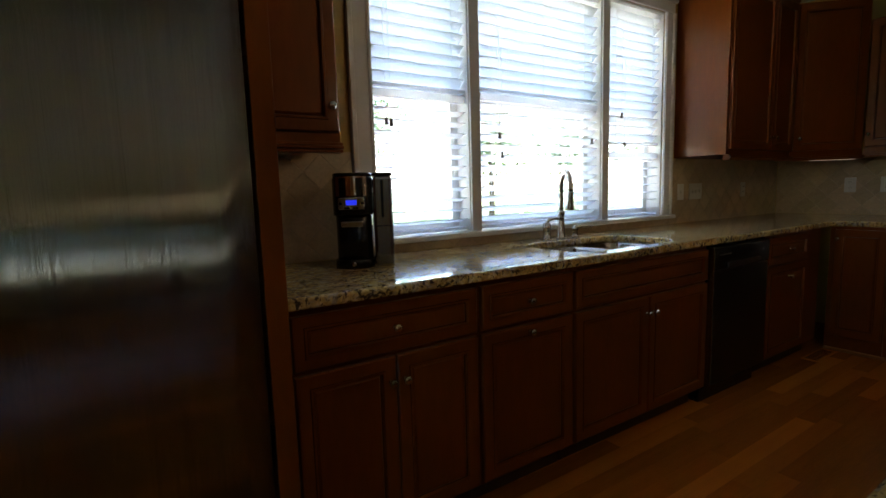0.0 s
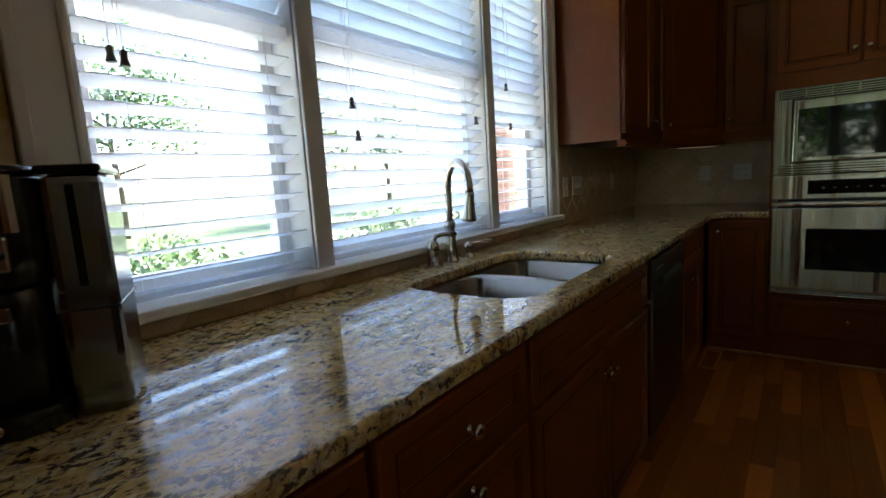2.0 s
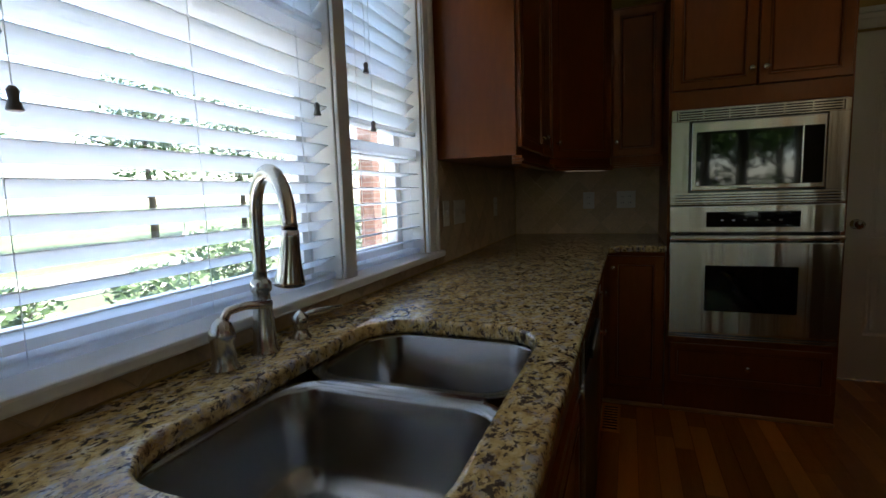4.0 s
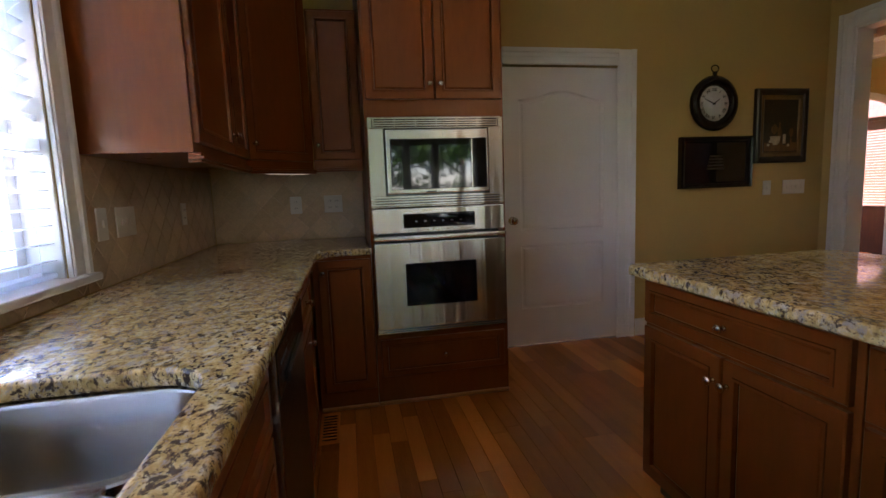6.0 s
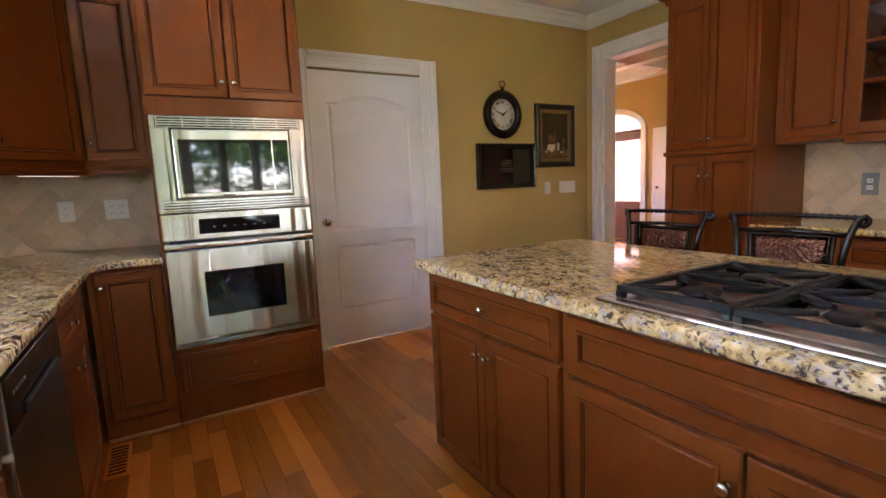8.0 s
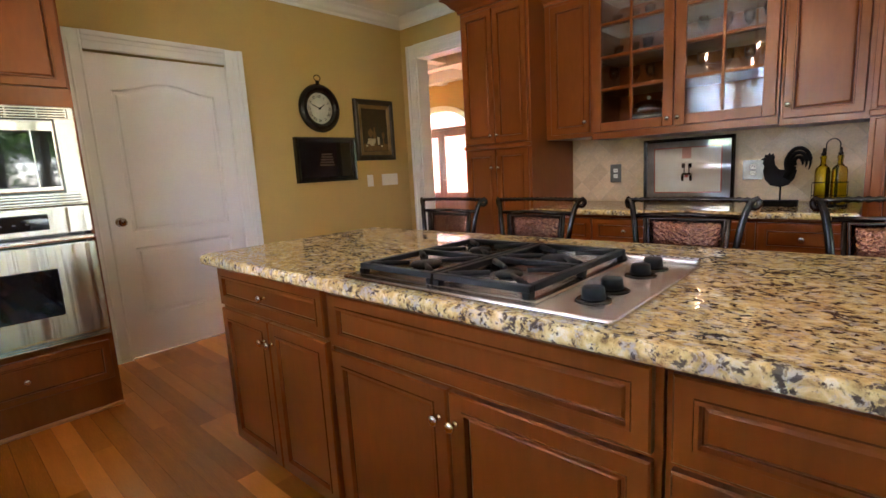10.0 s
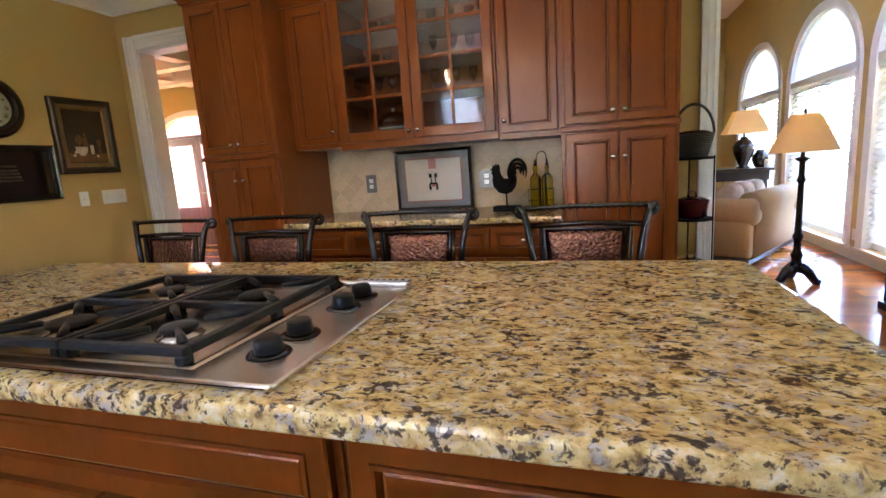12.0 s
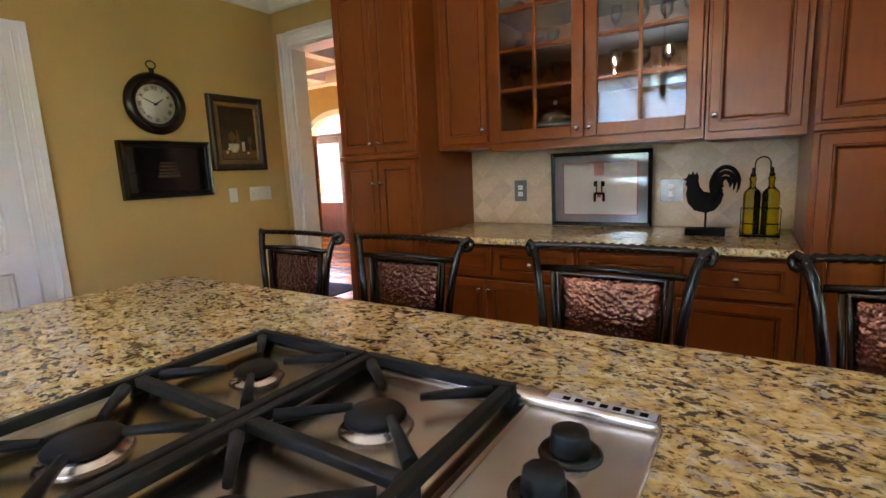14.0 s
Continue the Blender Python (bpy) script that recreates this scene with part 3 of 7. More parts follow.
def wall_oven():
    o = thing("wall_oven", "stainless built-in wall oven with a dark window", "oven", pose(XO - 0.002, 2.067, 0, 0, 0, -90))
    w = 0.752
    part("chassis", box(0.03, w - 0.03, 0.004, 0.6, 0.43, 1.12), BLACK, o)
    bm = box(0, w, -0.03, 0.0, 0.985, 1.122, 0.005)
    cp = part("control_panel", bm, STEEL, o)
    part("display", box(0.17, 0.575, -0.034, -0.029, 1.012, 1.09, 0.002), BLACK_GLASS, cp, "black glass display")
    for i in range(6):
        part("button", box(0.235 + 0.05 * i, 0.248 + 0.05 * i, -0.0355, -0.0335, 1.043, 1.050), PEWTER_D, cp)
    dr = part("door", box(0, w, -0.035, 0.0, 0.455, 0.935, 0.006), STEEL, o)
    part("window", box(0.17, 0.575, -0.0385, -0.034, 0.575, 0.815, 0.002), BLACK_GLASS, dr, "dark oven window")
    part("handle", box(0.0, w, -0.055, -0.0, 0.945, 0.972, 0.009), STEEL, dr, "full-width steel handle")
    for i in range(3):
        part("vent_slat", box(0.0, w, -0.026 + 0.004 * i, 0.0, 0.422 + 0.011 * i, 0.430 + 0.011 * i, 0.001), STEEL, o)


wall_oven()


def microwave():
    o = thing("microwave", "stainless built-in microwave in a slatted trim frame", "microwave", pose(XO - 0.002, 2.067, 0, 0, 0, -90))
    w = 0.752
    part("chassis", box(0.05, w - 0.05, 0.004, 0.45, 1.16, 1.58), BLACK, o)
    fr = bmesh.new()
    for a in ((0, 0.085, 1.19, 1.55), (w - 0.085, w, 1.19, 1.55), (0, w, 1.55, 1.608), (0, w, 1.127, 1.19)):
        box_bm(fr, a[0], a[1], -0.022, 0.0, a[2], a[3], 0.002)
    part("trim_frame", fr, STEEL, o)
    for i in range(3):
        part("vent_slat", box(0.03, w - 0.03, -0.028, -0.0225, 1.562 + 0.012 * i, 1.568 + 0.012 * i, 0.001), STEEL, o)
        part("vent_slat", box(0.0, w, -0.028, -0.0225, 1.137 + 0.014 * i, 1.145 + 0.014 * i, 0.001), STEEL, o)
    dr = part("door", box(0.093, w - 0.093, -0.045, 0.0, 1.199, 1.541, 0.005), STEEL, o)
    # Black sheets paint the shade in the door gap and vent slots.
    part("gap_shade_sheet", box(0.0835, w - 0.0835, -0.0238, -0.0226, 1.1885, 1.5515), BLACK, o, "black sheet painting the shaded gap round the door")
    part("vent_shade_sheet", box(0.025, w - 0.025, -0.0238, -0.0226, 1.556, 1.600), BLACK, o, "black sheet painting the shaded vent slots")
    part("vent_shade_sheet", box(0.025, w - 0.025, -0.0238, -0.0226, 1.133, 1.178), BLACK, o, "black sheet painting the shaded vent slots")
    for i in range(7):
        part("vent_divider", box(0.03 + 0.114 * i, 0.036 + 0.114 * i, -0.0276, -0.0226, 1.556, 1.600), STEEL, o)
    part("door_bar", box(0.5605, 0.5675, -0.0505, -0.0445, 1.222, 1.492, 0.001), STEEL, o)
    part("window", box(0.115, 0.562, -0.0485, -0.0445, 1.222, 1.492, 0.002), BLACK_GLASS, dr, "dark glossy microwave window")
    part("control_strip", box(0.566, 0.648, -0.0485, -0.0445, 1.222, 1.492, 0.002), BLACK_GLASS, dr, "dark glossy control strip")
    part("badge", box(0.30, 0.36, -0.0465, -0.0445, 1.203, 1.211), BLACK, dr)


microwave()

# ---- wall cabinets ----
UZ0, UZ1 = 1.375, 2.45


def upper(name, label, m, w, d, fronts, z0=UZ0, z1=UZ1, group="", rail=True, crown=True):
    c = thing(name, label, "cabinet", m, group)
    part("body", box(0, w, 0, d, z0, z1, 0.002), CHERRY, c)
    for a, b, k in fronts:
        dr = part("door", panel_front(b - a, z1 - z0 - 0.05), CHERRY, c, "", pose(a, 0, z0 + 0.035), GLAZE)
        if k is not None:
            add_knob(dr, k - a, 0.085, -0.022)
    if rail:
        bm = bmesh.new()
        for k, (o, h) in enumerate(((0.012, 0.012), (0.02, 0.012), (0.012, 0.010))):
            box_bm(bm, -o * 0, w, -o - 0.012, 0.02, z0 - 0.012 * (k + 1), z0 - 0.012 * k - 0.001, 0.002)
        part("light_rail", bm, CHERRY, c)
    if crown:
        crown_run("crown", [(0, d), (0, 0), (w, 0), (w, d)][::-1], z1 + 0.09, 0.09, CHERRY, "", c)
    return c


upper("wall_cabinet", "cherry wall cabinet with one door beside the refrigerator", pose(2.175, 2.71, 0), 0.325, 0.34, [(0.008, 0.317, 0.285)])
upper("wall_cabinet", "cherry wall cabinet with two doors beside the window", pose(5.085, 2.70, 0), 0.90, 0.352, [(0.02, 0.56, 0.535), (0.566, 0.89, 0.592)])
upper("diagonal_wall_cabinet", "dark cherry corner wall cabinet with one door set diagonally", pose(5.99, 2.70, 0, 0, 0, -43), 0.47, 0.15, [(0.012, 0.458, 0.04)], crown=False)
upper("wall_cabinet", "narrow cherry wall cabinet beside the oven", pose(6.335, 2.376, 0, 0, 0, -90), 0.296, 0.31, [(0.01, 0.288, 0.036)], z0=1.385, z1=2.30, crown=False)
lightm = glow_mat("warm_tube", (1.0, 0.85, 0.62), 0.015)
ul = thing("under_cabinet_light", "slim lit under-cabinet light fixed below the corner cabinet", "lamp", pose(6.12, 2.62, 1.337, 0, 0, -43))
part("housing", box(0, 0.3, -0.03, 0.03, 0.004, 0.02, 0.002), WHITE, ul)
part("tube", box(0.01, 0.29, -0.02, 0.02, 0.0, 0.0035), lightm, ul, "glowing warm tube")

# ---- refrigerator ----
def refrigerator():
    f = thing("refrigerator", "large built-in stainless refrigerator with a smooth brushed door", "refrigerator", pose(1.18, 2.25, 0))
    part("case", box(0, 0.92, 0.03, 0.78, 0.02, 2.12), BLACK, f)
    bm = bmesh.new()
    n = 12
    pr = [(0.0 + 0.917 * i / n, -0.003 * math.sin(math.pi * i / n) - 0.0) for i in range(n + 1)]
    for (xa, ya), (xb, yb) in zip(pr, pr[1:]):
        vs = [bm.verts.new(p) for p in ((xa, ya, 0.1), (xb, yb, 0.1), (xb, yb, 1.86), (xa, ya, 1.86))]
        bm.faces.new(vs).smooth = True
    bmesh.ops.remove_doubles(bm, verts=bm.verts, dist=1e-5)
    r = bmesh.ops.extrude_face_region(bm, geom=bm.faces[:])
    bmesh.ops.translate(bm, vec=(0, 0.029, 0), verts=[g for g in r["geom"] if isinstance(g, bmesh.types.BMVert)])
    part("door", bm, STEEL_DOOR, f)
    part("grille", box(0.0, 0.917, 0.0, 0.03, 1.87, 2.12, 0.004), STEEL_V, f, "steel top grille")
    part("handle", tube([(0.06, -0.012, 0.7), (0.06, -0.06, 0.7), (0.06, -0.06, 1.6), (0.06, -0.012, 1.6)], 0.014, 12), STEEL, f, "brushed steel bar handle")
    part("toe_grille", box(0.0, 0.917, 0.04, 0.3, FZ, 0.09), BLACK, f)


refrigerator()
solid("end_panel", box(2.107, 2.16, 2.245, 3.055, FZ, 2.45, 0.002), CHERRY, "tall cherry end panel beside the refrigerator", "panel")
solid("end_panel", box(1.12, 1.17, 2.245, 3.055, FZ, 2.45, 0.002), CHERRY, "tall cherry end panel beside the refrigerator", "panel")
cabinet("over_refrigerator_cabinet", "cherry cabinet with two doors above the refrigerator", pose(1.172, 2.30, 0), 0.932, 0.75, 2.14, 0.31, [("door", 0.01, 0.46, 2.155, 2.44, [(0.43, 2.20)]), ("door", 0.47, 0.92, 2.155, 2.44, [(0.5, 2.20)])], toe=0.0)

# ---- island ----
solid("island_worktop", slab_from_outline([(2.335, 1.195), (2.36, 0.29), (2.40, 0.262), (4.84, 0.262), (4.885, 0.30), (4.885, 1.17), (4.85, 1.195)], [], 0.874, 0.914, 0.014), GRANITE, "polished gold and black speckled granite island top", "worktop")


def island_unit(label, x0, x1, fronts):
    """Faces the window; x runs from the far end to the near end."""
    return cabinet("island_cabinet", label, pose(x1, 1.125, 0, 0, 0, 180), x1 - x0, 0.55, FZ, 0.884, [(k, x1 - b, x1 - a, c, d, [(x1 - kx, kz) for kx, kz in kn]) for k, a, b, c, d, kn in fronts], toe=0.112, group="island cabinets")


island_unit("cherry island cabinet with a drawer over two doors", 4.066, 4.84, [("drawer", 4.085, 4.825, 0.705, 0.858, [(4.44, 0.785)]), ("door", 4.085, 4.445, 0.115, 0.69, [(4.422, 0.615)]), ("door", 4.452, 4.825, 0.115, 0.69, [(4.475, 0.615)])])
island_unit("cherry island cabinet with a false front over two doors", 3.09, 4.062, [("false_front", 3.105, 4.05, 0.69, 0.852, []), ("door", 3.105, 3.578, 0.115, 0.675, [(3.556, 0.60)]), ("door", 3.586, 4.05, 0.115, 0.675, [(3.609, 0.60)])])
island_unit("cherry island cabinet with wide drawers", 2.40, 3.086, [("drawer", 2.41, 3.072, 0.69, 0.85, [(2.69, 0.775)]), ("drawer", 2.41, 3.072, 0.40, 0.675, [(2.69, 0.60)]), ("drawer", 2.41, 3.072, 0.115, 0.385, [(2.69, 0.25)])])
solid("island_back_panel", box(2.40, 4.84, 0.545, 0.572, FZ, 0.872), CHERRY, "cherry panel along the back of the island", "panel")


LEGEND = mat("pale_blue_grey_print", (0.42, 0.42, 0.46), 0.4, 0, 0.05)


def cooktop():
    c = thing("cooktop", "stainless gas cooktop with black iron grates and four knobs", "cooktop", pose(3.168, 0.598, 0.914))
    W, D = 0.775, 0.562
    bm = slab_from_outline(rounded_rect(0, W, 0, D, 0.012, 3), [], 0.0, 0.012, 0.005)
    part("tray", bm, STEEL_H, c)
    well = bmesh.new()
    ring_strip(well, [[(0.165, 0.03, 0.0125), (W - 0.02, 0.03, 0.0125), (W - 0.02, D - 0.03, 0.0125), (0.165, D - 0.03, 0.0125)], [(0.17, 0.035, 0.0155), (W - 0.025, 0.035, 0.0155), (W - 0.025, D - 0.035, 0.0155), (0.17, D - 0.035, 0.0155)], [(0.18, 0.045, 0.0135), (W - 0.035, 0.045, 0.0135), (W - 0.035, D - 0.045, 0.0135), (0.18, D - 0.045, 0.0135)]], [0, 0])
    part("burner_pan", well, STEEL_H, c)
    zt = 0.043
    for gx0, gx1 in ((0.185, 0.455), (0.46, 0.735)):
        g = bmesh.new()
        y0, y1, b = 0.035, D - 0.035, 0.009
        mx, my = (gx0 + gx1) / 2, (y0 + y1) / 2
        for a in ((gx0, gx1, y0, y0 + 2 * b), (gx0, gx1, y1 - 2 * b, y1), (gx0, gx0 + 2 * b, y0 + 2 * b, y1 - 2 * b), (gx1 - 2 * b, gx1, y0 + 2 * b, y1 - 2 * b), (gx0 + 2 * b, gx1 - 2 * b, my - b, my + b)):
            box_bm(g, a[0], a[1], a[2], a[3], zt - 0.016, zt, 0.003)
        for cy in ((y0 + my) / 2, (y1 + my) / 2):
            for ang in range(4):
                a = math.pi / 4 + ang * math.pi / 2
                ex, ey = mx + 0.155 * math.cos(a), cy + 0.135 * math.sin(a)
                ex, ey = min(max(ex, gx0 + b), gx1 - b), min(max(ey, (y0 if cy < my else my) + b), (my if cy < my else y1) - b)
                sx, sy = mx + 0.045 * math.cos(a), cy + 0.045 * math.sin(a)
                tube_bm(g, [(ex, ey, zt - 0.008), ((ex + sx) / 2, (ey + sy) / 2, zt - 0.006), (sx, sy, zt - 0.006)], [0.010, 0.008, 0.006], 6)
        for fx in (gx0 + b, gx1 - b):
            for fy in (y0 + b, y1 - b, my):
                box_bm(g, fx - 0.009, fx + 0.009, fy - 0.012, fy + 0.012, 0.0135, zt - 0.014, 0.003)
        part("grate", g, IRON, c, "black cast iron grate")
        for cy, r in (((y0 + my) / 2, 0.036 if gx0 < 0.3 else 0.030), ((y1 + my) / 2, 0.040 if gx0 > 0.3 else 0.030)):
            cy += 0.024 if gx0 < 0.3 and cy < my else 0.0
            bu = part("burner", lathe([(r + 0.014, 0.0135), (r + 0.010, 0.018), (r, 0.020), (r, 0.027)], 24, Matrix.Translation((mx, cy, 0))), STEEL_H, c, "aluminium burner ring")
            part("cap", lathe([(r + 0.004, 0.0272), (r + 0.005, 0.031), (r, 0.036), (0.004, 0.037)], 24, Matrix.Translation((mx, cy, 0))), IRON, bu, "black enamel burner cap")
    for ky in (0.118, 0.203, 0.365, 0.455):
        k = part("control_knob", lathe([(0.0245, 0.017), (0.0222, 0.038), (0.0205, 0.0405), (0.003, 0.041)], 10, Matrix.Translation((0.083, ky, 0))), IRON, c, "black control knob")
        part("bezel", lathe([(0.037, 0.0122), (0.035, 0.0155), (0.029, 0.0168), (0.0236, 0.0169)], 26, Matrix.Translation((0.083, ky, 0))), BLACK, k)
    rail = part("rear_rail", rounded_box(0.002, W - 0.002, 0.002, 0.036, 0.0122, 0.026, 0.006, 3), STEEL_H, c, "raised steel rail along the back edge")
    strip = part("legend_strip", box(0.006, 0.145, 0.009, 0.028, 0.0261, 0.0268), LEGEND, rail, "pale legend strip with dark marks")
    for i in range(7):
        part("legend_mark", box(0.016 + 0.0165 * i, 0.026 + 0.0165 * i, 0.014, 0.024, 0.0268, 0.0273), BLACK, strip)


cooktop()

# ---- hutch wall ----
YT, YU = -1.105, -1.31


def hutch_cab(name, label, x0, x1, y_face, z0, z1, fronts, toe=0.0, crown=0.0, group="hutch cabinets", depth=None):
    """Faces the window; fronts are given in world x."""
    d = depth or (y_face - YH - 0.004)
    c = cabinet(name, label, pose(x1, y_face, 0, 0, 0, 180), x1 - x0, d, z0, z1 - z0, [(k, x1 - b, x1 - a, p, q, [(x1 - kx, kz) for kx, kz in kn]) for k, a, b, p, q, kn in fronts], toe=toe, group=group)
    if crown:
        w = x1 - x0
        crown_run("crown", [(0, d), (0, 0), (w, 0), (w, d)][::-1], z1 + crown, crown, CHERRY, "", c)
    return c


for x0, x1, zt in ((4.725, 5.335, 2.36), (2.318, 2.908, 2.52)):
    mx = (x0 + x1) / 2
    tc = hutch_cab("tall_cabinet", "tall cherry pantry cabinet with four panelled doors", x0, x1, YT, FZ, zt, [("door", x0 + 0.02, mx - 0.003, 0.12, 1.325, [(mx - 0.03, 1.19)]), ("door", mx + 0.003, x1 - 0.02, 0.12, 1.325, [(mx + 0.03, 1.19)]), ("door", x0 + 0.02, mx - 0.003, 1.375, zt - 0.03, [(mx - 0.03, 1.43)]), ("door", mx + 0.003, x1 - 0.02, 1.375, zt - 0.03, [(mx + 0.03, 1.43)])], toe=0.112, crown=0.11)
    part("belt_moulding", box(-0.004, x1 - x0 + 0.004, -0.026, 0.0, 1.335, 1.365, 0.006), CHERRY, tc)
hutch_cab("hutch_wall_cabinet", "cherry wall cabinet with one door beside the glazed cabinet", 4.362, 4.722, YU, 1.37, 2.30, [("door", 4.375, 4.672, 1.40, 2.28, [(4.40, 1.47)])], crown=0.09)
hutch_cab("hutch_wall_cabinet", "cherry wall cabinet with one door beside the tall cabinet", 2.912, 3.286, YU, 1.335, 2.52, [("door", 2.935, 3.272, 1.37, 2.49, [(3.248, 1.44)])], crown=0.10)


def glazed_cabinet():
    x0, x1, z0, z1 = 3.29, 4.358, 1.345, 2.55
    w, d = x1 - x0, YU + 0.015 - YH - 0.004
    c = thing("glazed_cabinet", "cherry wall cabinet with two glazed doors and glassware on shelves", "cabinet", pose(x1, YU + 0.015, 0, 0, 0, 180), "hutch cabinets")
    part("side_panel", box(0, 0.02, 0, d, z0, z1), CHERRY, c)
    part("side_panel", box(w - 0.02, w, 0, d, z0, z1), CHERRY, c)
    part("bottom_panel", box(0.02, w - 0.02, 0, d, z0, z0 + 0.06), CHERRY, c)
    part("top_panel", box(0.02, w - 0.02, 0, d, z1 - 0.03, z1), CHERRY, c)
    part("back_panel", box(0.02, w - 0.02, d - 0.012, d, z0 + 0.06, z1 - 0.03), CHERRY, c)
    part("centre_stile", box(w / 2 - 0.012, w / 2 + 0.012, 0, 0.02, z0 + 0.06, z1 - 0.03), CHERRY, c)
    for z in (1.665, 1.87, 2.075, 2.28):
        part("shelf", box(0.022, w - 0.022, 0.03, d - 0.014, z - 0.008, z + 0.008), CHERRY, c)
    for a, b, k in ((0.012, w / 2 - 0.003, w / 2 - 0.03), (w / 2 + 0.003, w - 0.012, w / 2 + 0.03)):
        h0, h1, f = z0 + 0.045, z1 - 0.03, 0.062
        bm = bmesh.new()
        for q in ((a, a + f, h0, h1), (b - f, b, h0, h1), (a + f, b - f, h0, h0 + f), (a + f, b - f, h1 - f, h1)):
            box_bm(bm, q[0], q[1], -0.022, 0, q[2], q[3], 0.004)
        dr = part("door_frame", bm, CHERRY, c)
        mb = bmesh.new()
        m = (a + b) / 2
        box_bm(mb, m - 0.009, m + 0.009, -0.019, -0.004, h0 + f, h1 - f, 0.003)
        for z in (1.665, 1.87, 2.075, 2.28):
            box_bm(mb, a + f, m - 0.009, -0.018, -0.004, z - 0.009, z + 0.009, 0.003)
            box_bm(mb, m + 0.009, b - f, -0.018, -0.004, z - 0.009, z + 0.009, 0.003)
        part("muntins", mb, CHERRY, dr)
        p = part("pane", box(a + f - 0.004, b - f + 0.004, -0.010, -0.0065, h0 + f - 0.004, h1 - f + 0.004), CABINET_GLASS, dr, "clear glass pane")
        p.visible_shadow = False
        add_knob(dr, k, 1.435, -0.022)
    crown_run("crown", [(0, d), (0, 0), (w, 0), (w, d)][::-1], z1 + 0.11, 0.11, CHERRY, "", c)


glazed_cabinet()

HZ = 0.888
solid("hutch_worktop", slab_from_outline([(2.912, -1.045), (4.72, -1.045), (4.72, YH + 0.004), (2.912, YH + 0.004)], [], HZ - 0.036, HZ, 0.012), GRANITE, "polished granite worktop of the hutch", "worktop")
for x0, x1 in ((2.915, 3.80), (3.805, 4.72)):
    mx = (x0 + x1) / 2
    if x0 < 3.5:
        fr = [("drawer", 2.93, 3.325, 0.665, 0.83, [(3.13, 0.75)]), ("drawer", 3.335, 3.79, 0.665, 0.83, [(3.565, 0.75)]), ("door", 2.93, 3.355, 0.115, 0.645, [(3.33, 0.60)]), ("door", 3.365, 3.79, 0.115, 0.645, [(3.39, 0.60)])]
    else:
        fr = [("drawer", 3.82, 4.26, 0.665, 0.83, [(4.04, 0.75)]), ("drawer", 4.27, 4.70, 0.665, 0.83, [(4.55, 0.755)]), ("door", 3.82, 4.305, 0.115, 0.645, [(4.28, 0.595)]), ("door", 4.315, 4.70, 0.115, 0.645, [(4.34, 0.595)])]
    hutch_cab("hutch_base_cabinet", "cherry hutch base cabinet with drawers over doors", x0, x1, -1.10, FZ, 0.85, fr, toe=0.112)

# ---- the kitchen window ----
BAYS = [(2.80, 3.318), (3.388, 4.318), (4.392, 4.94)]
WZ0, WZ1 = 0.985, 2.32


def kitchen_window():
    w = thing("window_1", "white triple window with double-hung sashes over the sink", "window", kind="structure")
    fr = bmesh.new()
    for a, b in ((2.79, 2.80), (3.318, 3.388), (4.318, 4.392), (4.94, 4.95)):
        box_bm(fr, a, b, YW + 0.002, YW + 0.17, WZ0, WZ1, 0.003)
    box_bm(fr, 2.79, 4.95, YW + 0.002, YW + 0.17, WZ1, 2.33)
    part("window_frame", fr, WHITE, w)
    for a, b in BAYS:
        for z0, z1, y in ((WZ0 + 0.005, 1.68, YW + 0.10), (1.65, WZ1, YW + 0.135)):
            s = bmesh.new()
            for q in ((a, a + 0.045, z0, z1), (b - 0.045, b, z0, z1), (a + 0.045, b - 0.045, z0, z0 + 0.05), (a + 0.045, b - 0.045, z1 - 0.035, z1)):
                box_bm(s, q[0], q[1], y, y + 0.03, q[2], q[3], 0.003)
            sash = part("sash", s, WHITE, w)
            p = part("pane", box(a + 0.043, b - 0.043, y + 0.012, y + 0.016, z0 + 0.048, z1 - 0.033), GLASS, sash, "clear window pane")
            p.visible_shadow = False
    sl = bmesh.new()
    box_bm(sl, 2.665, 5.07, YW - 0.045, YW + 0.17, 0.958, 0.984, 0.006)
    part("window_sill", sl, WHITE, w)
    ca = bmesh.new()
    for a, b, outer in ((2.682, 2.792, -1), (4.948, 5.045, 1)):
        box_bm(ca, a, b, YW - 0.016, YW - 0.001, 0.985, 2.33, 0.003)
        o = (a, a + 0.024) if outer < 0 else (b - 0.024, b)
        i = (b - 0.02, b - 0.006) if outer < 0 else (a + 0.006, a + 0.02)
        box_bm(ca, *o, YW - 0.03, YW - 0.001, 0.985, 2.33, 0.004)
        box_bm(ca, *i, YW - 0.022, YW - 0.001, 0.985, 2.33, 0.004)
    box_bm(ca, 2.682, 5.045, YW - 0.018, YW - 0.001, 2.331, 2.42, 0.003)
    box_bm(ca, 2.67, 5.057, YW - 0.034, YW - 0.001, 2.395, 2.43, 0.004)
    for a in (3.318, 4.318):
        box_bm(ca, a + 0.004, a + 0.066, YW - 0.012, YW + 0.001, 0.985, 2.33, 0.004)
    part("window_casing", ca, WHITE, w)


kitchen_window()


